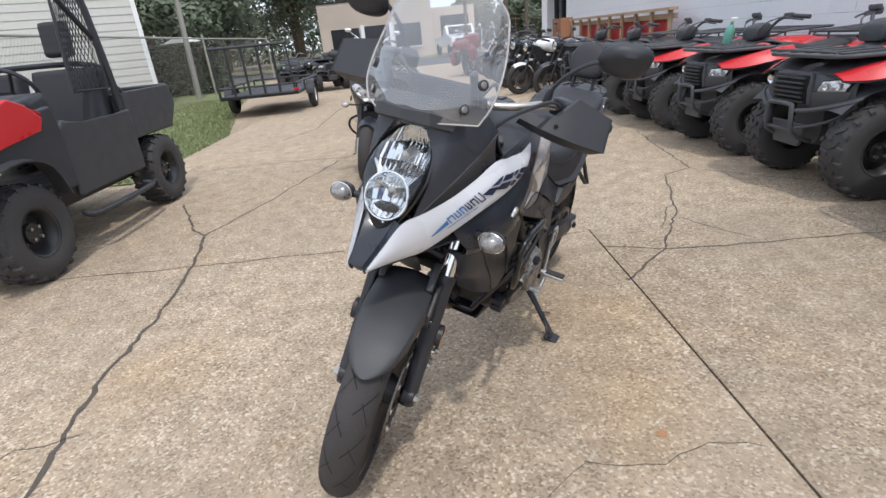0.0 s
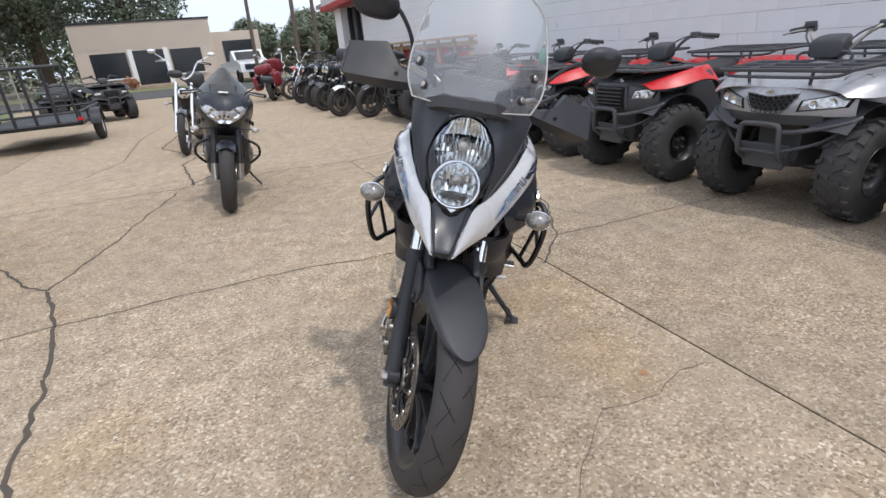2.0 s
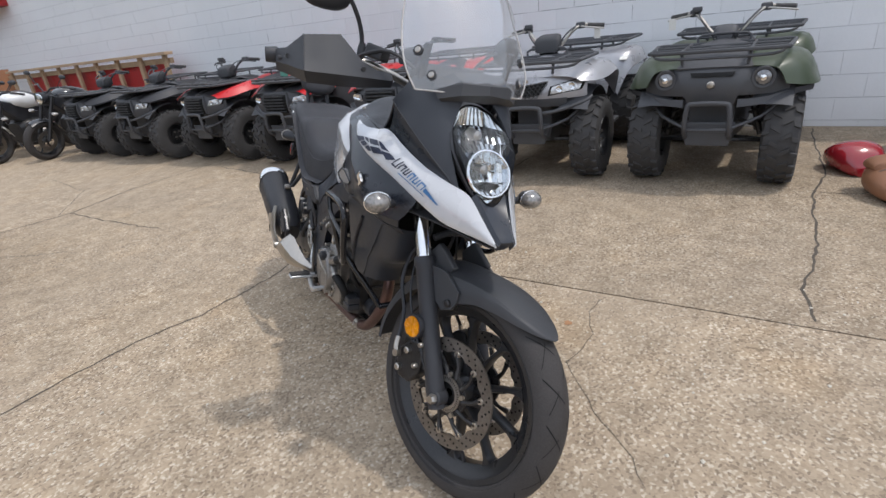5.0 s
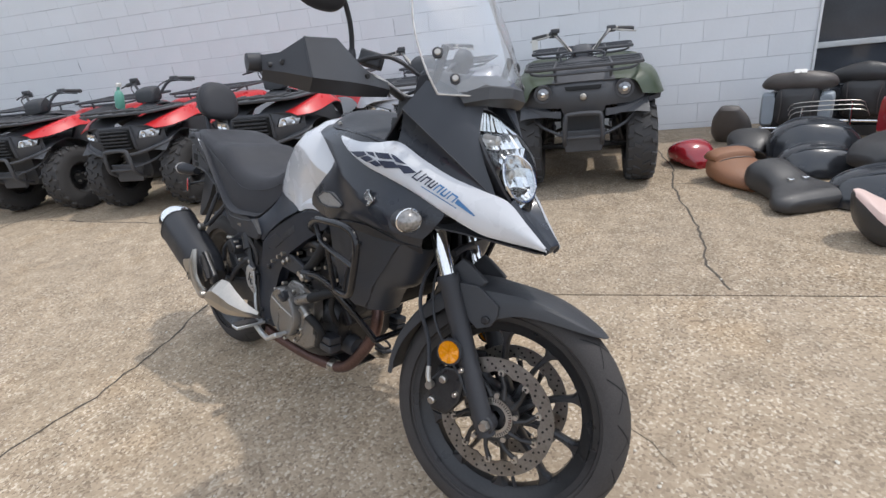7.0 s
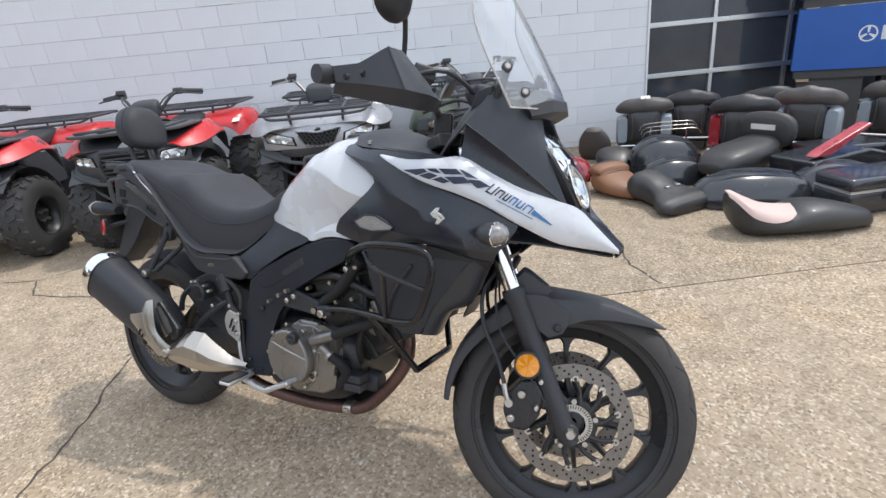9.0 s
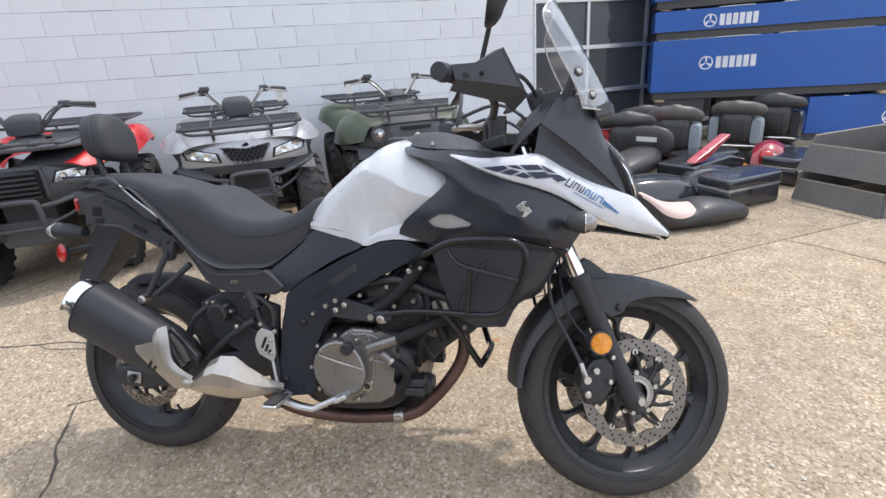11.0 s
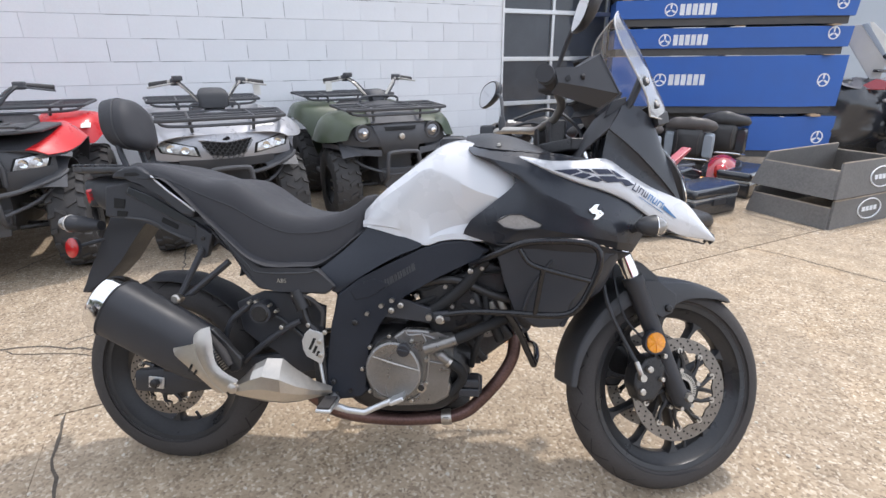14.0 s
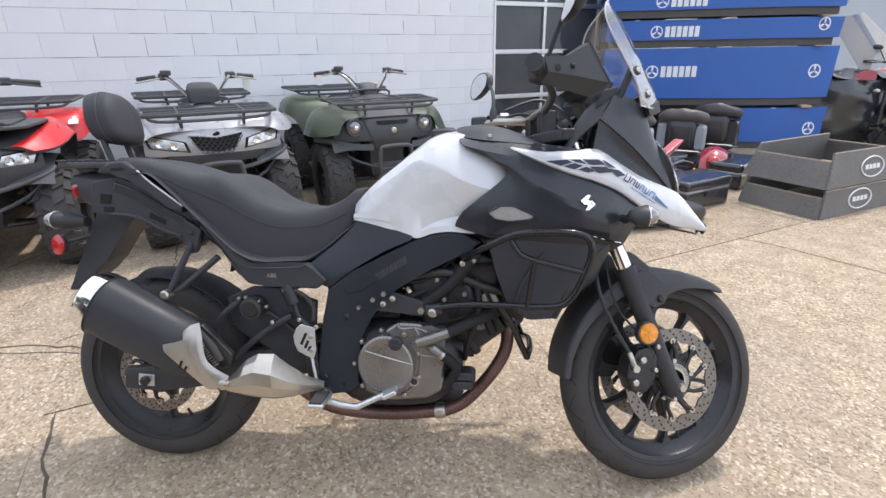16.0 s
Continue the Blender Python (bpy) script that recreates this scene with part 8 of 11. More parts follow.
    part("cross_bar", built(add_tube, [(0.985, -0.135, 0.43), (0.985, 0.135, 0.43)], 0.012, 8), M_QBLK, bumper)
    # racks
    if style == "angular":
        deck = part("front_rack", built(add_prism, [(0.93, 0.28), (0.86, 0.40), (0.50, 0.44), (0.42, 0.36), (0.42, -0.36), (0.50, -0.44), (0.86, -0.40), (0.93, -0.28)], 0.890, 0.912, 0.008, "xy"), M_QBLK, q, "flat black plastic cargo deck")
        for k in range(5):
            part("deck_rib", built(add_box, (0.68, -0.30 + 0.15 * k, 0.916), (0.38, 0.05, 0.016), bevel=0.006), M_GREYPL, deck)
        part("deck_rail", built(add_tube, [(0.90, -0.30, 0.925), (0.94, -0.24, 0.935), (0.94, 0.24, 0.935), (0.90, 0.30, 0.925)], 0.010, 6, 3), M_QBLK, deck)
    else:
        rack(q, "front_rack", 0.93, 0.46, 0.40, 0.918, 2, 0.012)
        part("rack_hoop", built(add_tube, [(0.46, -0.16, 0.93), (0.45, -0.14, 0.985), (0.45, 0.14, 0.985), (0.46, 0.16, 0.93)], 0.010, 8, 3), M_QBLK, q)
    rack(q, "rear_rack", -0.40, -1.00, 0.45, 0.955, 2, 0.01)
    bm = B()
    add_blob(bm, [(0.22, 0, 0.07, 0.80, 0.90, 3), (0.12, 0, 0.12, 0.76, 0.91, 3), (-0.10, 0, 0.150, 0.72, 0.87, 3), (-0.28, 0, 0.165, 0.74, 0.89, 3), (-0.46, 0, 0.15, 0.78, 0.91, 3)])
    part("seat", bm, M_SEAT, q, "black vinyl saddle", sharp=60)
    bm = B()
    add_skin(bm, [[(0.52, -0.12, 0.885), (0.53, 0, 0.895), (0.52, 0.12, 0.885)], [(0.44, -0.10, 0.93), (0.44, 0, 0.95), (0.44, 0.10, 0.93)], [(0.30, -0.09, 0.93), (0.30, 0, 0.96), (0.30, 0.09, 0.93)], [(0.18, -0.07, 0.90), (0.17, 0, 0.92), (0.18, 0.07, 0.90)]], 0.01, 3, 3)
    part("tank_cover", bm, paint if style == "broad" else M_QBLK, q, sharp=60)
    bm = B()
    if style == "round":
        add_blob(bm, [(0.45, 0, 0.05, 0.95, 0.99, 3), (0.41, 0, 0.075, 0.95, 1.03, 3), (0.35, 0, 0.075, 0.95, 1.045, 3), (0.30, 0, 0.05, 0.97, 1.03, 3)])
    else:
        add_blob(bm, [(0.47, 0, 0.085, 0.955, 1.00, 5), (0.45, 0, 0.105, 0.95, 1.06, 5), (0.39, 0, 0.10, 0.95, 1.085, 5), (0.33, 0, 0.085, 0.96, 1.09, 5), (0.30, 0, 0.06, 0.98, 1.07, 5)])
    part("bar_pod", bm, M_GREYPL if style != "round" else M_QBLK, q, "black handlebar pod", sharp=45)
    bm = B()
    add_tube(bm, [(0.20, -0.38, 1.115), (0.26, -0.24, 1.135), (0.33, -0.17, 1.09), (0.37, -0.07, 0.985), (0.37, 0.07, 0.985), (0.33, 0.17, 1.09), (0.26, 0.24, 1.135), (0.20, 0.38, 1.115)], 0.0125, 8, 4)
    bar = part("handlebar", bm, M_QBLK if style == "angular" else M_STEEL, q)
    for s in (-1, 1):
        part("grip", built(add_cyl, (0.245, s * 0.275, 1.128), (0.195, s * 0.395, 1.113), 0.018, seg=12), M_QRUB, bar)
        bm = B()
        add_box(bm, (0.265, s * 0.225, 1.132), (0.055, 0.07, 0.05), bevel=0.012)
        part("switchgear", bm, M_QBLK, bar)
        if s < 0:
            part("reservoir", built(add_box, (0.29, s * 0.21, 1.158), (0.05, 0.065, 0.035), (0, 0, 12), 0.008), M_QBLK, bar)
        part("lever", built(add_tube, [(0.285, s * 0.23, 1.125), (0.305, s * 0.30, 1.115), (0.26, s * 0.41, 1.095)], 0.007, 6, 3), M_STEEL if style != "angular" else M_QBLK, bar)
        part("brake_cable", built(add_tube, [(0.29, s * 0.20, 1.13), (0.41, s * 0.16, 1.09), (0.44, s * 0.09, 1.00), (0.42, s * 0.06, 0.93)], 0.006, 6, 4), M_QBLK, bar)
    return q


def facing(x, y, deg):
    """On the ground at x, y, turned so that forward points deg from the x axis."""
    return pose(x, y, 0, 0, 0, deg)


green_quad = quad_bike(facing(3.56, 0.97, 179), M_GREEN, "round", "olive green quad bike with round lamps, by the wall")
silver_quad = quad_bike(facing(3.50, 2.27, 181.5), M_SILVER, "broad", "silver grey quad bike with a honeycomb grille")
red_quad = quad_bike(facing(3.45, 3.62, 180), M_REDATV, "angular", "red and black quad bike parked by the wall")
for y, deg in ((5.00, 180), (6.36, 179)):
    copy_thing(red_quad, pose(3.45, y, 0, 0, 0, deg))
dark_quad = quad_bike(facing(3.35, 7.70, 178), M_MATTE, "angular", "black quad bike parked far down the wall")
copy_thing(dark_quad, pose(3.3, 9.0, 0, 0, 0, 178))
bm = B()
add_lathe(bm, [(0.001, 0.0), (0.038, 0.002), (0.042, 0.02), (0.042, 0.12), (0.028, 0.155), (0.014, 0.17), (0.014, 0.20)], (0, 0, 0), "z", 18)
bottle = whole("spray_bottle", bm, M_BOTTLE, "green plastic spray bottle on a quad rack", "bottle", pose(2.92, 5.24, 0.925, 12, 0, 20))
part("spray_head", built(add_box, (0.015, 0, 0.215), (0.07, 0.025, 0.035), bevel=0.006), M_TAG, bottle)
for x, y, z in ((3.30, 1.92, 1.06), (3.28, 1.35, 1.07)):
    whole("price_tag", built(add_box, (0, 0, 0), (0.004, 0.05, 0.08), bevel=0.001), M_TAG, "white paper tag hanging from a handlebar", "tag", pose(x, y, z, 0, 0, -8))

# ---- other motorcycles ----
def parked_bike(m, label, paint, kind, group=""):
    """A parked motorcycle, x forward from the rear contact. kind: 'sport', 'cruiser' or 'naked'."""
    b = thing("motorcycle", m, label, "motorcycle", group)
    wb = {"sport": 1.44, "cruiser": 1.66, "naked": 1.40}[kind]
    fr, rr = {"sport": (0.30, 0.31), "cruiser": (0.325, 0.315), "naked": (0.30, 0.31)}[kind]
    fw, rw = {"sport": (0.12, 0.18), "cruiser": (0.10, 0.17), "naked": (0.12, 0.16)}[kind]
    FC, RC = V(wb, 0, fr), V(0, 0, rr)
    for nm, c, r, w in (("front_wheel", FC, fr, fw), ("rear_wheel", RC, rr, rw)):
        wheel = part(nm, built(add_lathe, tyre_prof(r, w, r * 0.72), c, seg=40), M_RUBBER, b, "black road tyre")
        hw = w * 0.4
        rim_m = M_CHROME if kind == "cruiser" else M_RIM
        part("rim", built(add_lathe, [(r * 0.74, -hw), (r * 0.70, -hw * 0.6), (r * 0.64, -hw * 0.3), (r * 0.64, hw * 0.3), (r * 0.70, hw * 0.6), (r * 0.74, hw)], c, seg=40), rim_m, wheel)
        for j in range(6 if kind != "cruiser" else 10):
            a = 2 * math.pi * j / (6 if kind != "cruiser" else 10)
            part("spoke", built(add_tube, [c + V(0.03 * math.cos(a), 0, 0.03 * math.sin(a)), c + V(r * 0.66 * math.cos(a), 0, r * 0.66 * math.sin(a))], 0.011 if kind != "cruiser" else 0.006, 6), rim_m, wheel)
        part("hub", built(add_cyl, c - V(0, 0.06, 0), c + V(0, 0.06, 0), 0.035, seg=14), M_RIM, wheel)
        part("brake_disc", built(add_lathe, [(r * 0.30, 0.066), (r * 0.48, 0.066), (r * 0.48, 0.071), (r * 0.30, 0.071)], c, seg=30, close=True), M_DISC, wheel)
    rake = {"sport": 0.22, "cruiser": 0.40, "naked": 0.22}[kind]
    top = 0.92 if kind != "cruiser" else 1.0
    head = V(wb - rake, 0, top)
    for s in (-1, 1):
        y = 0.10 * s if kind != "cruiser" else 0.105 * s
        leg = part("fork_leg", built(add_tube, [(head.x, y, head.z), (head.x + rake * 0.62, y, head.z + (fr - head.z) * 0.62), (wb, y, fr)], [0.025, 0.027, 0.030], 12), M_CHROME if kind == "cruiser" else M_ENGDARK, b, "fork leg")
    rows = [[FC + V((fr + 0.025) * math.cos(a), (fw * 0.55 + 0.01) * u, (fr + 0.025) * math.sin(a) - 0.04 * abs(u) ** 2) for u in (-1, -0.5, 0, 0.5, 1)] for a in (radians(160 - 20 * k) for k in range(6))]
    part("front_fender", built(add_skin, rows, 0.004, 2, 2), paint if kind != "cruiser" else M_GLOSSB, b)
    part("engine", built(add_blob, [(0.42, 0, 0.10, 0.30, 0.50, 4), (0.55, 0, 0.19, 0.20, 0.60, 4), (0.85, 0, 0.20, 0.18, 0.62, 4), (1.0, 0, 0.13, 0.26, 0.55, 4)]), M_ENGDARK if kind != "cruiser" else M_ENGINE, b, "dark engine block", sharp=50)
    for s in (-1, 1):
        cov = part("engine_cover", built(add_lathe, [(0.001, 0.05 * s), (0.06, 0.045 * s), (0.085, 0.02 * s), (0.088, -0.02 * s)], (0.66, s * 0.18, 0.38), seg=24), M_ENGINE if kind != "cruiser" else M_CHROME, b)
    part("frame", built(add_prism, [(0.30, 0.70), (0.60, 0.74), (wb - rake - 0.02, 0.94), (wb - rake, 0.80), (0.95, 0.60), (0.45, 0.45), (0.36, 0.50)], -0.11, 0.11, 0.02), M_MATTE, b)
    sh = 0.80 if kind != "cruiser" else 0.70
    part("fuel_tank", built(add_blob, [(0.52, 0, 0.10, sh - 0.05, sh + 0.06, 3), (0.62, 0, 0.15, sh - 0.04, sh + 0.16, 2.6), (0.80, 0, 0.175, sh - 0.04, sh + 0.22, 2.6), (0.98, 0, 0.14, sh + 0.02, sh + 0.20, 2.6), (1.06, 0, 0.07, sh + 0.06, sh + 0.15, 2.6)]), paint, b, sharp=60)
    part("seat", built(add_blob, [(0.56, 0, 0.09, sh - 0.06, sh + 0.01, 3), (0.38, 0, 0.15, sh - 0.08, sh + 0.02, 3), (0.12, 0, 0.14, sh - 0.02, sh + 0.07, 3), (-0.15, 0, 0.10, sh + 0.03, sh + 0.10, 3)]), M_SEAT, b, "black vinyl seat", sharp=60)
    part("tail", built(add_blob, [(0.30, 0, 0.12, sh - 0.12, sh - 0.02, 3), (0.0, 0, 0.12, sh - 0.06, sh + 0.04, 3), (-0.25, 0, 0.06, sh + 0.02, sh + 0.07, 3)]), paint, b, sharp=60)
    part("swingarm", built(add_prism, [(0.0, rr - 0.03), (0.0, rr + 0.03), (0.45, 0.46), (0.48, 0.38)], -0.12, -0.09, 0.005), M_MATTE, b)
    part("muffler", built(add_tube, [(0.62, -0.17, 0.26), (0.30, -0.20, 0.30), (0.24, -0.21, 0.33), (-0.16, -0.22, 0.46)], [0.026, 0.028, 0.055, 0.058], 14), M_CHROME if kind == "cruiser" else M_MATTE, b, "exhaust muffler")
    part("side_stand", built(add_tube, [(0.52, 0.12, 0.26), (0.56, 0.22, 0.14), (0.58, 0.30, 0.055)], 0.011, 8), M_MATTE, b)
    for s in (-1, 1):
        part("foot_peg", built(add_cyl, (0.48, s * 0.14, 0.34), (0.48, s * 0.27, 0.345), 0.014, seg=8), M_STEEL, b)
    hz = {"sport": 1.00, "cruiser": 1.30, "naked": 1.06}[kind]
    hw = {"sport": 0.33, "cruiser": 0.36, "naked": 0.38}[kind]
    bm = B()
    add_tube(bm, [(head.x - 0.16, -hw, hz - 0.02), (head.x - 0.08, -hw * 0.6, hz), (head.x - 0.01, -0.12, hz - (0.02 if kind != "cruiser" else 0.18)), (head.x, 0, head.z + 0.05), (head.x - 0.01, 0.12, hz - (0.02 if kind != "cruiser" else 0.18)), (head.x - 0.08, hw * 0.6, hz), (head.x - 0.16, hw, hz - 0.02)], 0.013, 8, 4)
    bar = part("handlebar", bm, M_CHROME if kind == "cruiser" else M_MATTE, b)
    for s in (-1, 1):
        part("grip", built(add_cyl, (head.x - 0.10, s * hw * 0.72, hz - 0.004), (head.x - 0.17, s * (hw + 0.02), hz - 0.022), 0.018, seg=10), M_RUBBER, bar)
        part("lever", built(add_tube, [(head.x - 0.07, s * hw * 0.6, hz), (head.x - 0.04, s * hw * 0.8, hz - 0.01), (head.x - 0.10, s * hw, hz - 0.02)], 0.006, 6, 3), M_STEEL, bar)
        my, mz, mx = {"sport": (0.36, 1.13, head.x + 0.06), "cruiser": (0.40, 1.42, head.x - 0.10), "naked": (0.36, 1.22, head.x - 0.05)}[kind]
        stem = part("mirror_stem", built(add_tube, [(head.x - 0.04, s * hw * 0.55, hz), (mx, s * my * 0.9, mz - 0.03)], 0.006, 6), M_MATTE if kind != "cruiser" else M_CHROME, bar)
        part("mirror", built(add_blob, [(mx + 0.03, s * my, 0.02, mz - 0.012, mz + 0.012, 2), (mx + 0.015, s * my, 0.052, mz - 0.028, mz + 0.028, 2.4), (mx - 0.01, s * my, 0.056, mz - 0.032, mz + 0.032, 2.4)], 3, 16), M_MATTE if kind != "cruiser" else M_CHROME, stem)
        ix = wb - rake + 0.12
        part("indicator", built(add_blob, [(ix + 0.04, s * 0.24, 0.012, 0.69, 0.71, 2), (ix + 0.02, s * 0.24, 0.035, 0.68, 0.73, 2), (ix - 0.03, s * 0.24, 0.03, 0.68, 0.72, 2)], 3, 14), M_CLEARLENS, b)
        part("indicator_stalk", built(add_cyl, (ix - 0.01, s * 0.12, 0.71), (ix - 0.01, s * 0.22, 0.705), 0.009, seg=6), M_MATTE, b)
    if kind == "sport":
        face = lambda y, z, off=0.0: V(1.440 + off - 3.2 * y * y - 4.5 * (z - 0.82) ** 2, y, z)
        for s in (-1, 1):
            f = lambda x, y, z: (x, s * y, z)
            part("fairing", built(add_skin, [
                [f(1.335, 0.0, 1.000), f(1.300, 0.10, 1.000), f(1.215, 0.175, 0.985), f(1.09, 0.225, 0.950), f(0.98, 0.215, 0.92)],
                [f(1.405, 0.0, 0.920), f(1.375, 0.10, 0.930), f(1.290, 0.195, 0.935), f(1.13, 0.240, 0.900), f(1.00, 0.230, 0.86)],
                [f(1.440, 0.0, 0.830), f(1.408, 0.10, 0.830), f(1.305, 0.195, 0.850), f(1.15, 0.230, 0.825), f(1.02, 0.225, 0.79)],
                [f(1.420, 0.0, 0.752), f(1.390, 0.08, 0.750), f(1.290, 0.155, 0.755), f(1.16, 0.200, 0.740), f(1.04, 0.205, 0.70)],
                [f(1.365, 0.0, 0.712), f(1.335, 0.07, 0.700), f(1.250, 0.125, 0.670), f(1.15, 0.165, 0.620), f(1.06, 0.175, 0.56)]], 0.006, 3, 3), paint, b, "half fairing", sharp=40)
            half = [(0.004, 0.868), (0.045, 0.858), (0.090, 0.885), (0.150, 0.925), (0.208, 0.952), (0.196, 0.900), (0.165, 0.848), (0.115, 0.800), (0.060, 0.766), (0.004, 0.756)]
            rings = [[face(s * (0.095 + (y - 0.095) * k), 0.850 + (z - 0.850) * k, off) for y, z in half] for off, k in ((-0.02, 1.06), (0.010, 1.03), (0.016, 0.90), (0.018, 0.5), (0.018, 0.1))]
            lamp = part("headlamp", built(add_loft, rings), M_LAMPFACE, b, "wide clear headlamp swept up at its ends", sharp=30)
            part("lamp_bowl", built(add_lathe, [(0.003, 0.004), (0.020, 0.010), (0.034, 0.022), (0.038, 0.024)], face(s * 0.085, 0.845, 0.002), "x", 18), M_LAMP, lamp)
            part("lamp_bowl", built(add_lathe, [(0.003, 0.004), (0.018, 0.010), (0.030, 0.020), (0.033, 0.022)], face(s * 0.030, 0.795, 0.004), "x", 16), M_LAMP, lamp)
            # dark plate on the fairing paints the shade of a duct
            part("side_duct", built(add_box, f(1.19, 0.218, 0.745), (0.13, 0.012, 0.035), (0, -14, -s * 14), 0.006), M_NEARBLK, b)
            part("engine_guard", built(add_tube, [f(1.02, 0.14, 0.58), f(0.98, 0.26, 0.52), f(0.92, 0.28, 0.42), f(0.86, 0.20, 0.33)], 0.012, 8, 3), M_MATTE, b)
            part("fork_cap", built(add_tube, [f(wb - 0.02, 0.10, fr + 0.12), f(wb, 0.10, fr - 0.02)], [0.030, 0.034], 12), M_STEEL, b)
            part("caliper", built(add_box, f(wb - 0.075, 0.085, fr + 0.02), (0.06, 0.05, 0.10), (0, 20, 0), 0.010), M_ENGDARK, b)
        part("radiator", built(add_box, (1.09, 0, 0.52), (0.05, 0.30, 0.22), (0, 12, 0), 0.01), M_MATTE, b)
        rows = [[(1.345 - 0.085 * k - (0.16 - 0.02 * k) * u * u, (0.215 - 0.018 * k * k) * u, 0.990 + 0.084 * k - (0.020 + 0.028 * k) * u * u) for u in (-1, -0.75, -0.5, -0.25, 0, 0.25, 0.5, 0.75, 1)] for k in (0, 0.6, 1.2, 1.8, 2.3, 2.55)]
        ws = part("windscreen", built(add_skin, rows, 0.004, 2, 2), M_DARKSCREEN, b, "smoked dark bubble windscreen", sharp=60)
        ws.visible_shadow = False
        # white strip painted in as the highlight at the foot of the screen
        part("screen_label", built(add_box, (1.347, 0, 1.010), (0.003, 0.075, 0.014), (0, -48, 0), 0.001), M_TAG, b, "small white label")
        part("dash", built(add_box, (1.24, 0, 1.02), (0.06, 0.22, 0.09), (0, -30, 0), 0.015), M_MATTE, b)
    else:
        part("headlamp", built(add_lathe, [(0.001, 0.02), (0.05, 0.016), (0.078, 0.004), (0.088, -0.02), (0.07, -0.09), (0.03, -0.12)], (head.x + 0.13, 0, 0.86 if kind == "cruiser" else 0.90), "x", 24), M_LAMP, b, "round headlamp")
        part("lamp_bucket", built(add_lathe, [(0.092, -0.005), (0.092, -0.03), (0.074, -0.095), (0.03, -0.125), (0.001, -0.126)], (head.x + 0.13, 0, 0.86 if kind == "cruiser" else 0.90), "x", 24), M_CHROME if kind == "cruiser" else M_MATTE, b)
    if kind == "cruiser":
        part("fork_brace", built(add_box, (head.x + 0.06, 0, 0.90), (0.05, 0.26, 0.03), (0, 20, 0), 0.006), M_CHROME, b)
        for s in (-1, 1):
            part("saddlebag", built(add_blob, [(0.22, s * 0.27, 0.07, 0.46, 0.74, 4), (0.05, s * 0.28, 0.10, 0.42, 0.78, 4), (-0.22, s * 0.28, 0.10, 0.42, 0.78, 4), (-0.36, s * 0.27, 0.06, 0.50, 0.74, 4)]), M_LEATHER, b, "black leather saddlebag", sharp=60)
        part("backrest", built(add_blob, [(-0.02, 0, 0.10, 0.90, 1.10, 3), (-0.06, 0, 0.15, 0.86, 1.14, 3), (-0.10, 0, 0.12, 0.88, 1.12, 3)]), M_LEATHER, b, sharp=60)
    return b


def leaned(x, y, deg, lean=9):
    return pose(x, y, 0, 0, 0, deg) @ pose(0, 0, 0, -lean, 0, 0)


parked_bike(leaned(-0.555, 6.30, -94, 9), "black half-faired sport motorcycle on its side stand", M_COWL, "sport")
cruiser = parked_bike(leaned(-0.85, 10.22, -97, 8), "chrome and black cruiser motorcycle with tall bars", M_GLOSSB, "cruiser")
tourer = parked_bike(leaned(1.35, 17.2, 72, 8), "red touring motorcycle with hard cases and chrome pipes", M_MAROON, "cruiser")
for s in (-1, 1):
    part("hard_case", built(add_blob, [(0.26, s * 0.29, 0.06, 0.46, 0.72, 4), (0.08, s * 0.30, 0.11, 0.38, 0.80, 4), (-0.24, s * 0.30, 0.11, 0.38, 0.80, 4), (-0.42, s * 0.29, 0.06, 0.46, 0.74, 4)]), M_MAROON, tourer, "dull red hard case", sharp=60)
part("top_trunk", built(add_blob, [(0.02, 0, 0.16, 0.82, 1.04, 4), (-0.10, 0, 0.24, 0.80, 1.08, 4), (-0.38, 0, 0.23, 0.80, 1.06, 4), (-0.48, 0, 0.14, 0.84, 1.0, 4)]), M_MAROON, tourer, "dull red top trunk", sharp=60)
part("front_fairing", built(add_blob, [(1.02, 0, 0.26, 0.80, 1.16, 3), (1.20, 0, 0.34, 0.70, 1.22, 3), (1.40, 0, 0.26, 0.72, 1.12, 3), (1.52, 0, 0.10, 0.80, 1.0, 3)]), M_MAROON, tourer, "dull red front fairing", sharp=60)
parked_bike(leaned(3.19, 11.28, 198, 9), "white-tanked naked motorcycle by the wall", M_WHITEP, "naked", "motorcycles along the wall")
dark_naked = parked_bike(leaned(3.18, 12.76, 199, 9), "black naked motorcycle by the wall", M_GLOSSB, "naked", "motorcycles along the wall")
for x, y, deg in ((3.62, 10.35, 192), (3.50, 11.95, 196), (3.60, 13.10, 203), (3.25, 13.45, 200), (3.55, 15.20, 198), (3.19, 14.10, 201), (3.35, 14.85, 202), (3.10, 15.55, 203), (3.25, 16.5, 205)):
    copy_thing(dark_naked, leaned(x, y, deg))
copy_thing(cruiser, leaned(3.3, 17.5, 205))
parked_bike(leaned(3.2, 19.4, 198, 8), "red touring motorcycle with chrome far off", M_REDCAR, "cruiser", "motorcycles along the wall")


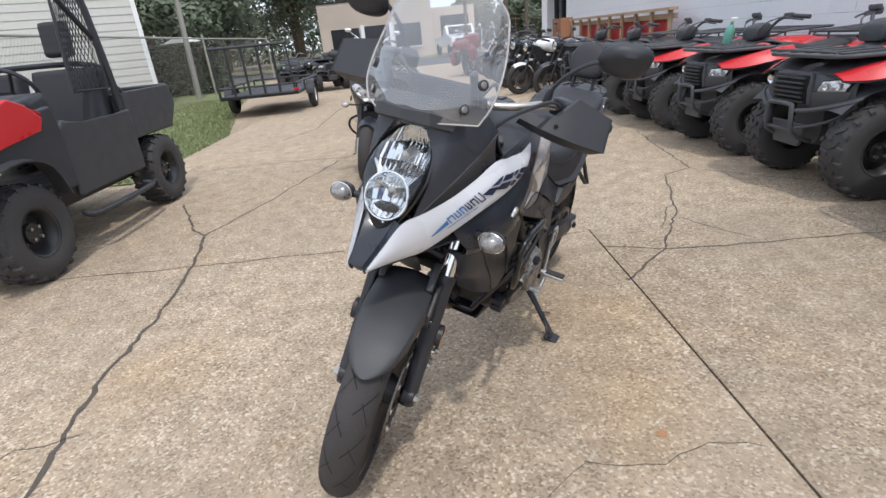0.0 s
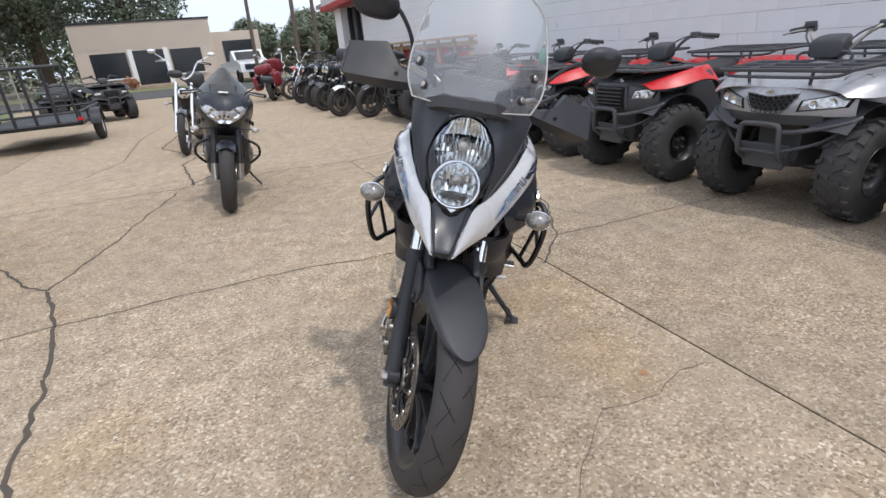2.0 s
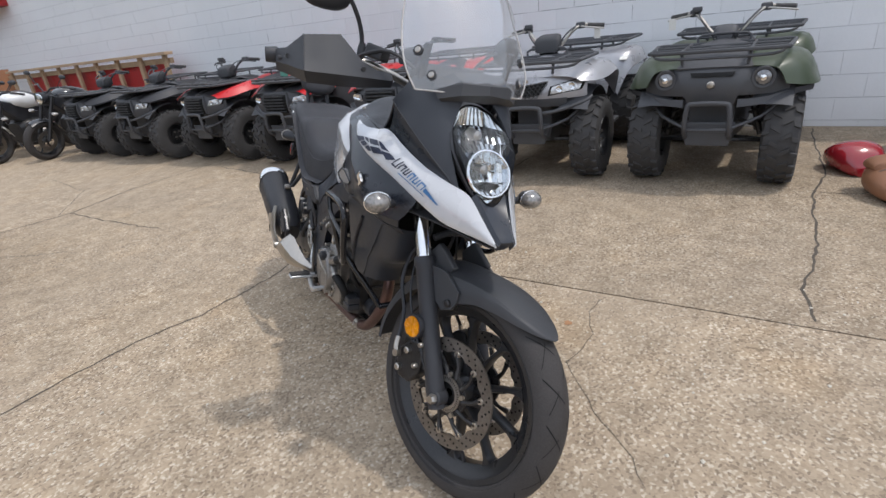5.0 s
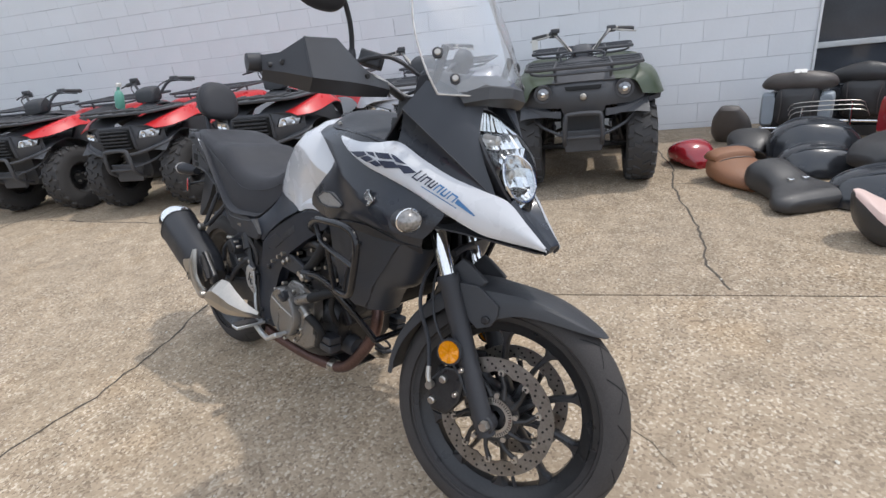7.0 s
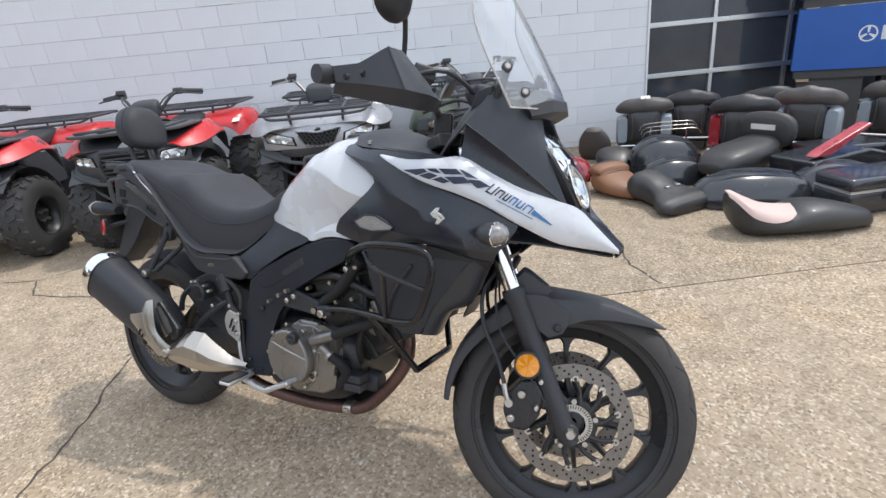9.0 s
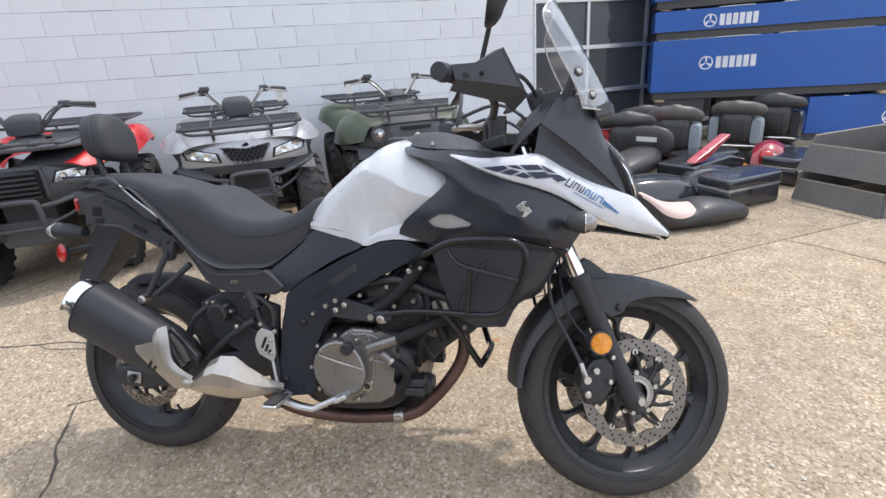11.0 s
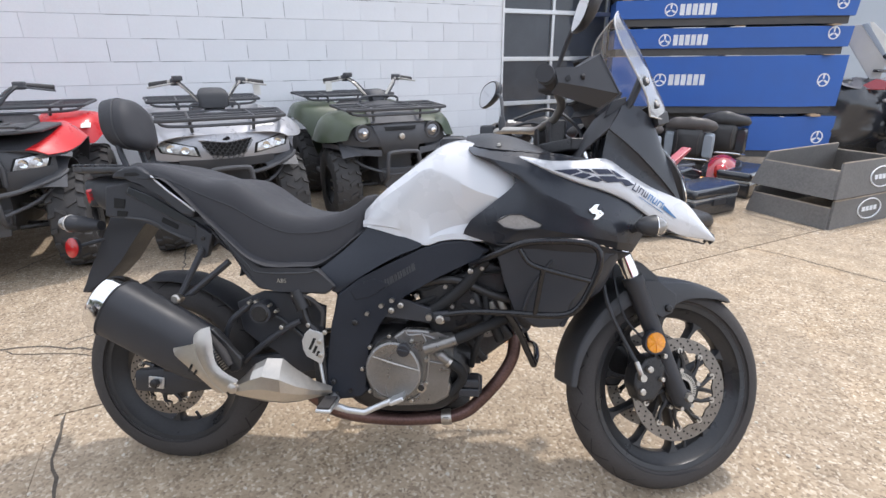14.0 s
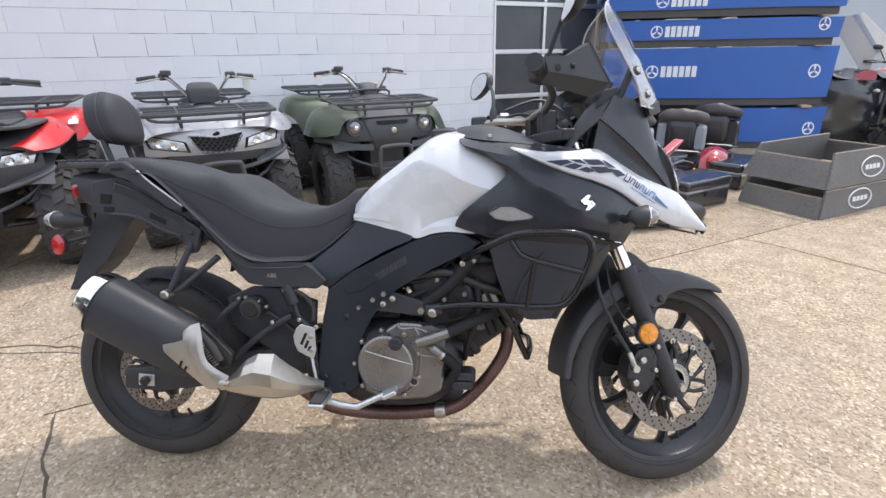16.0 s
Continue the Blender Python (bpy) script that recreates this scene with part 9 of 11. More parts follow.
# ---- side-by-side buggy at the edge of the lot ----
utv = thing("utility_buggy", pose(-3.22, 4.02, 0, 0, 0, -90), "red and black side-by-side utility buggy with roll cage", "buggy")
for sx in (0.86, -0.93):
    for s in (-1, 1):
        quad_wheel(utv, (sx, s * 0.58, 0.32), 0.32, 0.24, s, M_RIM)
part("chassis", built(add_prism, [(-1.25, 0.36), (-1.25, 0.50), (1.30, 0.50), (1.30, 0.40), (1.1, 0.30), (-1.0, 0.30)], -0.42, 0.42, 0.03), M_MATTE, utv)
part("bonnet", built(add_skin, [
    [(1.34, -0.50, 0.60), (1.38, 0, 0.62), (1.34, 0.50, 0.60)], [(1.32, -0.60, 0.80), (1.36, 0, 0.84), (1.32, 0.60, 0.80)],
    [(1.08, -0.69, 0.99), (1.08, 0, 1.06), (1.08, 0.69, 0.99)], [(0.78, -0.70, 1.11), (0.76, 0, 1.16), (0.78, 0.70, 1.11)],
    [(0.52, -0.715, 1.02), (0.50, 0, 1.13), (0.52, 0.715, 1.02)]], 0.012, 4, 4), M_REDATV, utv, "glossy red bonnet")
for s in (-1, 1):
    part("front_mudguard", built(add_skin, [
        [(1.38, s * 0.60, 0.56), (1.38, s * 0.72, 0.54)], [(1.20, s * 0.64, 0.74), (1.20, s * 0.76, 0.72)], [(0.90, s * 0.66, 0.80), (0.90, s * 0.78, 0.78)],
        [(0.66, s * 0.66, 0.72), (0.66, s * 0.77, 0.70)], [(0.55, s * 0.66, 0.50), (0.55, s * 0.76, 0.48)]], 0.01, 3, 3), M_GREYPL, utv, "dark plastic mudguard")
    part("side_fender", built(add_prism, [(0.53, 0.99), (0.65, 1.085), (0.77, 1.13), (0.95, 1.07), (1.20, 0.93), (1.34, 0.80), (1.15, 0.81), (0.92, 0.88), (0.75, 0.89), (0.58, 0.91)], s * 0.690, s * 0.722, 0.010), M_REDATV, utv, "glossy red fender side")
    part("cowl_side", built(add_prism, [(0.38, 0.50), (0.36, 0.80), (0.40, 1.05), (0.72, 1.01), (1.08, 0.93), (1.30, 0.80), (1.10, 0.78), (0.86, 0.80), (0.60, 0.72), (0.50, 0.50)], s * 0.64, s * 0.705, 0.015), M_MATTE, utv)
    part("door", built(add_prism, [(-0.50, 0.42), (-0.52, 0.92), (-0.30, 0.90), (0.10, 0.88), (0.34, 0.95), (0.40, 0.90), (0.40, 0.42)], s * 0.66, s * 0.71, 0.022, seg=3), M_GREYPL, utv, "dark grey plastic half door")
    part("step_bar", built(add_tube, [(0.38, s * 0.66, 0.30), (0.34, s * 0.75, 0.28), (-0.42, s * 0.75, 0.28), (-0.46, s * 0.66, 0.30)], 0.022, 10, 4), M_MATTE, utv)
    cage = part("roll_cage_side", built(add_tube, [(0.84, s * 0.66, 1.02), (0.72, s * 0.66, 1.28), (0.46, s * 0.62, 1.88), (0.30, s * 0.61, 1.92), (-0.34, s * 0.62, 1.90), (-0.44, s * 0.63, 1.80), (-0.46, s * 0.66, 1.30), (-0.48, s * 0.66, 1.0), (-0.50, s * 0.66, 0.5)], 0.027, 10, 3), M_MATTE, utv, "black roll cage tube")
    part("cage_brace", built(add_tube, [(-0.46, s * 0.64, 1.45), (0.02, s * 0.63, 1.90)], 0.020, 8), M_MATTE, cage)
    part("cage_stay", built(add_tube, [(-0.47, s * 0.66, 1.12), (-0.66, s * 0.66, 0.98)], 0.020, 8), M_MATTE, cage)
    bm = B()
    web = lambda u, v: (-0.43 + 0.46 * u * (1 - 0.25 * v), s * (0.645 - 0.10 * math.sin(math.pi * u) * (1 - v)), 1.10 + 0.76 * v)
    for k in range(-9, 15):
        for way in (1, -1):
            run = [(k / 14 + way * (v - 0.5) * 0.6 + (0.15 if way > 0 else -0.15), v) for v in (0, 0.2, 0.4, 0.6, 0.8, 1)]
            run = [web(u, v) for u, v in run if -0.001 <= u <= 1.001]
            if len(run) > 1:
                add_tube(bm, run, 0.0040, 4)
    add_tube(bm, [web(0, 0), web(0.5, 0), web(1, 0), web(1, 0.5), web(1, 1), web(0.5, 1), web(0, 1), web(0, 0.5)], 0.011, 6, closed=True)
    tagged(part("side_net", bm, M_MATTE, utv, "black webbing side net"), kind="stuff")
for y in (-0.32, 0.32):
    seat_ = part("seat_base", built(add_box, (-0.22, y, 0.78), (0.50, 0.54, 0.15), (0, -5, 0), 0.05), M_SEAT, utv, "black bench seat cushion")
    part("seat_back", built(add_box, (-0.46, y, 1.04), (0.14, 0.54, 0.46), (0, -12, 0), 0.05), M_SEAT, utv, "black seat back")
    part("head_rest", built(add_box, (-0.50, y, 1.49), (0.08, 0.22, 0.27), (0, -8, 0), 0.04), M_SEAT, utv)
part("shoulder_bar", built(add_tube, [(-0.56, -0.62, 1.22), (-0.54, -0.40, 1.30), (-0.54, 0.40, 1.30), (-0.56, 0.62, 1.22)], 0.022, 8, 3), M_MATTE, utv)
part("cage_cross_bar", built(add_tube, [(-0.40, -0.62, 1.86), (-0.40, 0.62, 1.86)], 0.024, 8), M_MATTE, utv)
part("cage_front_bar", built(add_tube, [(0.46, -0.62, 1.88), (0.46, 0.62, 1.88)], 0.024, 8), M_MATTE, utv)
wheel_m = Matrix.Translation((0.16, 0.32, 1.15)) @ pose(0, 0, 0, 0, -62, 0)
bm = B()
add_tube(bm, [wheel_m @ V(0.17 * math.cos(a), 0.17 * math.sin(a), 0) for a in (2 * math.pi * j / 24 for j in range(24))], 0.016, 8, closed=True)
for a in (0.5, 2.6, 4.7):
    add_tube(bm, [wheel_m @ V(0, 0, 0), wheel_m @ V(0.17 * math.cos(a), 0.17 * math.sin(a), 0)], 0.012, 6)
part("steering_wheel", bm, M_MATTE, utv, "black steering wheel")
part("dashboard", built(add_box, (0.34, 0, 1.02), (0.22, 1.20, 0.20), (0, 15, 0), 0.04), M_MATTE, utv)
bm = B()
for s in (-1, 1):
    add_prism(bm, [(-0.52, 0.66), (-0.52, 1.05), (-1.36, 1.05), (-1.40, 0.86), (-1.24, 0.68)], s * 0.64, s * 0.68, 0.01)
add_box(bm, (-0.92, 0, 0.68), (0.80, 1.30, 0.05), bevel=0.01)
add_box(bm, (-0.54, 0, 0.86), (0.04, 1.30, 0.36), bevel=0.01)
part("cargo_bed", bm, M_GREYPL, utv, "dark grey cargo bed")
part("tailgate", built(add_box, (-1.375, 0, 0.94), (0.05, 1.30, 0.24), (0, 8, 0), 0.012), M_GREYPL, utv)
part("front_lamp", built(add_box, (1.38, 0.40, 0.70), (0.06, 0.26, 0.09), (0, 0, -18), 0.02), M_LAMP, utv)
part("front_lamp", built(add_box, (1.38, -0.40, 0.70), (0.06, 0.26, 0.09), (0, 0, 18), 0.02), M_LAMP, utv)
for s in (-1, 1):
    part("rear_suspension", built(add_tube, [(-0.93, s * 0.46, 0.34), (-0.70, s * 0.40, 0.46), (-0.66, s * 0.38, 0.62)], 0.022, 8), M_ENGDARK, utv)


# ---- utility trailer, fence, hedge ----
trailer = thing("utility_trailer", pose(-3.55, 12.6, 0, 0, 0, 2), "black steel utility trailer with a folded ramp gate", "trailer")
part("deck", built(add_box, (0, 0, 0.42), (1.62, 2.7, 0.06), bevel=0.01), M_MATTE, trailer)
bm = B()
for y in (-1.35, 1.35):
    add_tube(bm, [(-0.8, y, 0.62), (0.8, y, 0.62)], 0.022, 6)
for x in (-0.8, 0.8):
    add_tube(bm, [(x, -1.35, 0.62), (x, 1.35, 0.62)], 0.022, 6)
    for y in (-1.35, -0.45, 0.45, 1.35):
        add_tube(bm, [(x, y, 0.42), (x, y, 0.62)], 0.02, 6)
part("side_rail", bm, M_MATTE, trailer)
gate = part("ramp_gate", built(add_tube, [(-0.78, -1.36, 0.45), (-0.80, -1.42, 1.40), (0.74, -1.42, 1.40), (0.76, -1.36, 0.45)], 0.034, 8, closed=True), M_MATTE, trailer, "upright black ramp gate")
for k in range(1, 5):
    x = -0.78 + 1.55 * k / 5
    part("gate_bar", built(add_tube, [(x, -1.37, 0.45), (x, -1.42, 1.40)], 0.027, 6), M_MATTE, gate)
part("gate_bar", built(add_tube, [(-0.78, -1.38, 0.62), (0.76, -1.38, 0.62)], 0.020, 6), M_MATTE, gate)
for s in (-1, 1):
    tw = part("wheel", built(add_lathe, tyre_prof(0.27, 0.16, 0.16), (0, s * 0.0, 0), "x", seg=30), M_RUBBER, trailer)
    tw.location = (s * 0.90, -0.2, 0.27)
    hub = part("rim", built(add_lathe, [(0.165, 0.06 * s), (0.14, 0.03 * s), (0.06, 0.05 * s), (0.001, 0.05 * s)], (0, 0, 0), "x", seg=24), M_WHITEP, tw, "white steel rim")
    part("mudguard", built(add_skin, [[(s * 0.82, -0.2 + 0.34 * math.cos(a), 0.27 + 0.34 * math.sin(a)), (s * 1.0, -0.2 + 0.34 * math.cos(a), 0.27 + 0.34 * math.sin(a))] for a in (radians(170 - 20 * k) for k in range(9))], 0.006, 1, 2), M_MATTE, trailer)
part("tail_light", built(add_box, (0.80, -1.38, 0.50), (0.10, 0.04, 0.06), bevel=0.01), M_REDLENS, trailer)
part("drawbar", built(add_tube, [(-0.6, 1.35, 0.42), (0, 2.3, 0.42), (0.6, 1.35, 0.42)], 0.035, 6), M_MATTE, trailer)
copy_thing(dark_quad, pose(-3.1, 17.2, 0, 0, 0, -70))
copy_thing(green_quad, pose(-4.4, 18.6, 0, 0, 0, -80))

fence = thing("chain_link_fence", pose(0, 0, 0), "galvanised chain-link fence with a pipe top rail", "fence", kind="structure")
FENCE = [(-6.0, 5.0), (-6.45, 11.0), (-7.0, 18.0), (-7.2, 26.0)]
for x, y in FENCE:
    part("post", built(add_tube, [(x, y, -0.03), (x, y, 1.95)], 0.035, 8), M_GALV, fence)
part("top_rail", built(add_tube, [(x, y, 1.84) for x, y in FENCE], 0.024, 8), M_GALV, fence)
bm = B()
for (x0, y0), (x1, y1) in zip(FENCE, FENCE[1:]):
    a, b_ = V(x0, y0, 0), V(x1, y1, 0)
    n = int((b_ - a).length / 0.085)
    for k in range(n - 16):
        p, q = a.lerp(b_, k / n), a.lerp(b_, (k + 16) / n)
        for z0, z1 in ((0.05, 1.82), (1.82, 0.05)):
            vs = [bm.verts.new(v) for v in (p + V(0, 0, z0), p + V(0, 0, z0 + 0.009), q + V(0, 0, z1 + 0.009), q + V(0, 0, z1))]
            bm.faces.new(vs)
tagged(part("wire_mesh", bm, M_GALV, fence), kind="stuff")
pole = thing("utility_pole", pose(-7.75, 18.4, 0, 0, 1.5, 0), "thin grey utility pole behind the fence", "pole")
part("shaft", built(add_tube, [(0, 0, -0.1), (0, 0, 7.5)], [0.09, 0.07], 10), M_GALV, pole)


def leaf_cloud(bm, rng, blobs, per, size):
    """Many small leaf cards round the surface and inside of several lobes."""
    for cx, cy, cz, r in blobs:
        for _ in range(per):
            d = Vector((rng.gauss(0, 1), rng.gauss(0, 1), rng.gauss(0, 1))).normalized()
            p = V(cx, cy, cz) + d * r * (0.55 + 0.5 * rng.random()) * (1 + 0.25 * noise.noise(d * 2 + V(cx, cy, cz)))
            s = size * (0.6 + 0.8 * rng.random())
            u = Vector((rng.gauss(0, 1), rng.gauss(0, 1), rng.gauss(0, 0.6))).normalized()
            w = d.cross(u).normalized()
            vs = [bm.verts.new(v) for v in (p - u * s, p + w * s * 0.5, p + u * s, p - w * s * 0.5)]
            bm.faces.new(vs)


def tree(x, y, height, spread, seed, label):
    rng = random.Random(seed)
    t = thing("tree", pose(x, y, -0.05), label, "tree", "trees beyond the street")
    trunk = [(0, 0, 0), (rng.uniform(-0.2, 0.2), 0, height * 0.25), (rng.uniform(-0.3, 0.3), rng.uniform(-0.3, 0.3), height * 0.5), (0, 0, height * 0.8)]
    part("trunk", built(add_tube, curve_pts(trunk, 4), [0.035 * height, 0.028 * height, 0.02 * height, 0.008 * height], 8), M_BARK, t)
    blobs = []
    for k in range(9):
        a = 2 * math.pi * k / 9 + rng.random()
        h = height * (0.38 + 0.5 * rng.random())
        rad = spread * (0.35 + 0.5 * rng.random()) * (1.0 if h < height * 0.7 else 0.6)
        tip = V(rad * math.cos(a), rad * math.sin(a), h)
        part("limb", built(add_tube, [(0, 0, height * 0.3), (tip.x * 0.5, tip.y * 0.5, height * 0.3 + (h - height * 0.3) * 0.6), tuple(tip)], [0.014 * height, 0.009 * height, 0.003 * height], 6), M_BARK, t)
        blobs.append((tip.x, tip.y, tip.z, spread * rng.uniform(0.34, 0.50)))
    blobs.append((0, 0, height * 0.82, spread * 0.45))
    bm = B()
    leaf_cloud(bm, rng, blobs + [(0, 0, height * 0.5, spread * 0.55), (0, 0, height * 0.36, spread * 0.42)], 1250, 0.16)
    tagged(part("crown", bm, M_LEAF, t, sharp=180), kind="stuff")
    return t


for k, (x, y, h, s) in enumerate(((-30, 44, 15, 6.5), (-22, 40, 13, 6), (-16.5, 46, 15, 6.5), (-25, 52, 17, 7), (-11, 50, 14, 6.5), (-5, 54, 13, 6), (-36, 36, 12, 6), (5.6, 62, 4.9, 2.9), (10.2, 58, 5.2, 3.0), (14.0, 60, 5.4, 3.2), (18.0, 62, 7.5, 4.0), (-13, 34, 7.0, 3.2), (-18, 33, 8.0, 3.8))):
    tree(x, y, h, s, 40 + k, "broad green leafy tree beyond the street")

bm = B()
rng = random.Random(21)
for _ in range(26000):
    x = rng.uniform(-70, 45)
    hmax = 7.0 if x < -2 else 3.4
    hmax *= 0.75 + 0.5 * noise.noise(V(x * 0.11, 3.1, 0)) + 0.25 * noise.noise(V(x * 0.6, 1.1, 0))
    z = hmax * rng.random() ** 0.8
    p = V(x, 66 + 3 * rng.random() - 2.0 * (1 - z / max(hmax, 0.1)), z)
    u, w = (Vector((rng.gauss(0, 1), rng.gauss(0, 0.6), rng.gauss(0, 1))).normalized() * 0.34 for _ in range(2))
    bm.faces.new([bm.verts.new(v) for v in (p - u, p + w * 0.6, p + u, p - w * 0.6)])
whole("far_woods", bm, M_LEAF, "dense dark green woods in the distance", "woods", kind="stuff", sharp=180)

hedge = thing("hedge", pose(-9.2, 21.6, 0), "clipped dark green boxy hedge", "hedge")
part("twig_core", built(add_box, (0, 0, 0.85), (2.2, 1.8, 1.65), bevel=0.25), M_BARK, hedge)
bm = B()
rng = random.Random(9)
for _ in range(9000):
    f = rng.randrange(3)
    p = [rng.uniform(-1.2, 1.2), rng.uniform(-1.0, 1.0), rng.uniform(0.0, 1.80)]
    if f == 0:
        p[0] = rng.choice((-1.2, 1.2))
    elif f == 1:
        p[1] = rng.choice((-1.0, 1.0))
    else:
        p[2] = 1.80
    p = Vector(p) * (0.97 + 0.05 * rng.random())
    u, w = (Vector((rng.gauss(0, 1), rng.gauss(0, 1), rng.gauss(0, 1))).normalized() * 0.05 for _ in range(2))
    bm.faces.new([bm.verts.new(v) for v in (p - u, p + w, p + u, p - w)])
tagged(part("leaves", bm, M_LEAFDK, hedge, sharp=180), kind="stuff")
shed = thing("shed", pose(-9.9, 23.4, 0), "small shed with a pale roof behind the hedge", "shed")
part("wall", built(add_box, (0, 0, 0.85), (1.6, 1.4, 1.7)), M_GALV, shed)
part("roof", built(add_prism, [(-1.0, 1.70), (0, 2.15), (1.0, 1.70)], -0.8, 0.8, 0.02), M_SIDING, shed)

# grass verge
whole("lawn", built(add_prism, [(-40, 5.9), (-3.47, 5.9), (-3.47, 8.9), (-4.65, 12.4), (-7.55, 26.3), (-40, 26.3)], -0.034, -0.004, plane="xy"), M_GRASS, "green lawn strip along the concrete", "lawn", kind="structure")
bm = B()
rng = random.Random(3)
for _ in range(15000):
    y = rng.uniform(5.9, 17.0)
    edge = -3.47 if y < 8.9 else -3.47 - (y - 8.9) * 0.29
    x = edge - abs(rng.gauss(0, 1.1)) + 0.05
    h = rng.uniform(0.02, 0.07)
    a = rng.uniform(0, 6.28)
    dx, dy = 0.008 * math.cos(a), 0.008 * math.sin(a)
    lx, ly = rng.gauss(0, 0.03), rng.gauss(0, 0.03)
    bm.faces.new([bm.verts.new(v) for v in ((x - dx, y - dy, -0.005), (x + dx, y + dy, -0.005), (x + lx, y + ly, h))])
whole("grass", bm, M_GRASS, "uneven green grass blades along the lot edge", "grass", kind="stuff", sharp=180)

# ---- buildings across the way ----
side = thing("sided_house", pose(-14.1, 14.84, 0, 0, 0, 29), "white lap-sided building behind the fence", "building")
part("wall", built(add_box, (0, 0, 2.4), (12.0, 4.0, 4.8)), M_SIDING, side)
for k in range(24):
    part("siding_board", built(add_box, (0, -2.012, 0.12 + 0.195 * k), (12.02, 0.02, 0.185), (-4, 0, 0)), M_SIDING, side)
part("corner_trim", built(add_box, (6.0, -2.0, 2.4), (0.12, 0.10, 4.8)), M_WHITEP, side)
part("roof", built(add_prism, [(-6.4, 4.8), (6.4, 4.8), (6.4, 4.95), (-6.4, 4.95)], -2.4, 2.4), M_GALV, side)

office = thing("office_building", pose(0, 41.0, 0), "low tan masonry building with dark windows", "building")
part("wall", built(add_box, (-3.3, 4.0, 2.0), (8.2, 8.0, 4.1), bevel=0.02), M_TANBLD, office)
part("wing", built(add_box, (2.4, 4.4, 1.6), (3.2, 7.0, 3.2), bevel=0.02), M_TANBLD, office)
part("parapet", built(add_box, (-3.3, 4.0, 4.10), (8.35, 8.15, 0.10), bevel=0.01), M_ENGDARK, office)
for k in range(14):
    part("siding_line", built(add_box, (-3.3, -0.008, 2.55 + 0.105 * k), (8.18, 0.02, 0.085)), M_TANBLD, office)
for x0, x1, z0, z1 in ((-6.6, -4.55, 0.75, 2.3), (-1.95, -0.05, 0.75, 2.3)):
    wdw = part("window", built(add_box, ((x0 + x1) / 2, -0.01, (z0 + z1) / 2), (x1 - x0, 0.05, z1 - z0)), M_DARKGL, office, "wide dark window")
    part("sill", built(add_box, ((x0 + x1) / 2, -0.05, z0 - 0.04), (x1 - x0 + 0.2, 0.14, 0.08), bevel=0.01), M_WHITEP, wdw)
part("doorway", built(add_box, (-3.25, 0.10, 1.25), (1.9, 0.3, 2.2)), M_DARKGL, office, "recessed dark glazed entrance")
for x in (-4.3, -2.2):
    part("door_pier", built(add_box, (x, -0.06, 1.25), (0.28, 0.22, 2.4), bevel=0.01), M_WHITEP, office)
# flat dark sheet on the wall stands in for the bay's shaded inside
part("garage_opening", built(add_box, (2.5, 0.88, 1.65), (2.1, 0.06, 1.9)), M_DARKGL, office, "dark open loading bay")
part("entrance_step", built(add_box, (-3.25, -0.5, 0.10), (2.4, 0.8, 0.25), bevel=0.02), M_CONC, office)
bm = B()
leaf_cloud(bm, random.Random(77), [(0, 0, 0.42, 0.42), (0.25, 0.1, 0.35, 0.3)], 500, 0.06)
whole("shrub", bm, M_ORANGEW, "rusty red rounded shrub by the office door", "shrub", pose(-4.7, 40.2, 0), sharp=180)
whole("far_lawn", built(add_prism, [(-60, 36.2), (60, 36.2), (60, 39.5), (-60, 39.5)], -0.034, -0.006, plane="xy"), M_GRASS, "green lawn before the tan building", "lawn", kind="structure")

# pickup, poles and wires
truck = thing("pickup_truck", pose(2.2, 36.6, 0.0, 0, 0, -80), "white pickup truck parked before the loading bay", "truck")
part("body", built(add_prism, [(-2.6, 0.55), (-2.6, 1.15), (0.3, 1.15), (0.7, 1.78), (1.0, 1.80), (1.35, 1.25), (2.5, 1.10), (2.6, 0.55)], -0.9, 0.9, 0.06), M_WHITEP, truck, "white truck body")
part("windscreen", built(add_box, (1.24, 0, 1.50), (0.02, 1.5, 0.52), (0, -35, 0), 0.005), M_DARKGL, truck)
part("grille", built(add_box, (2.61, 0, 0.85), (0.04, 1.3, 0.30), bevel=0.01), M_MATTE, truck)
for sx in (1.7, -1.7):
    for s in (-1, 1):
        part("wheel", built(add_lathe, tyre_prof(0.38, 0.24, 0.23), (sx, s * 0.82, 0.38), seg=26), M_RUBBER, truck)
for x, y, h, r in ((2.6, 33.0, 11.0, 0.11), (4.6, 30.5, 10.0, 0.125), (6.3, 33.5, 10.5, 0.12)):
    p = thing("utility_pole", pose(x, y, 0, 0, 1.0, 0), "dark weathered wooden utility pole", "pole", "utility poles")
    part("shaft", built(add_tube, [(0, 0, -0.1), (0, 0, h)], [r, r * 0.7], 10), M_WOODPOLE, p)
    part("cross_arm", built(add_box, (0, 0, h * 0.52 if x == 2.6 else h - 0.5), (1.9, 0.10, 0.12)), M_WOODPOLE, p)
for z, y in ((5.2, 33.0), (6.1, 33.2), (7.6, 33.5)):
    whole("power_line", built(add_tube, [(-50, y, z + 0.9), (-20, y, z + 0.1), (2.6, y, z), (40, y, z + 0.5)], 0.018, 5, 5), M_MATTE, "thin dark overhead power line", "wire", group="power lines")
far_fence = thing("pipe_fence", pose(0, 0, 0), "rusty pipe fence beside the street", "fence")
for k in range(7):
    part("post", built(add_tube, [(3.0 + 1.3 * k, 25.4, -0.03), (3.0 + 1.3 * k, 25.4, 1.7)], 0.03, 6), M_WOODPOLE, far_fence)
for z in (1.0, 1.65):
    part("rail", built(add_tube, [(3.0, 25.4, z), (10.8, 25.4, z)], 0.025, 6), M_WOODPOLE, far_fence)

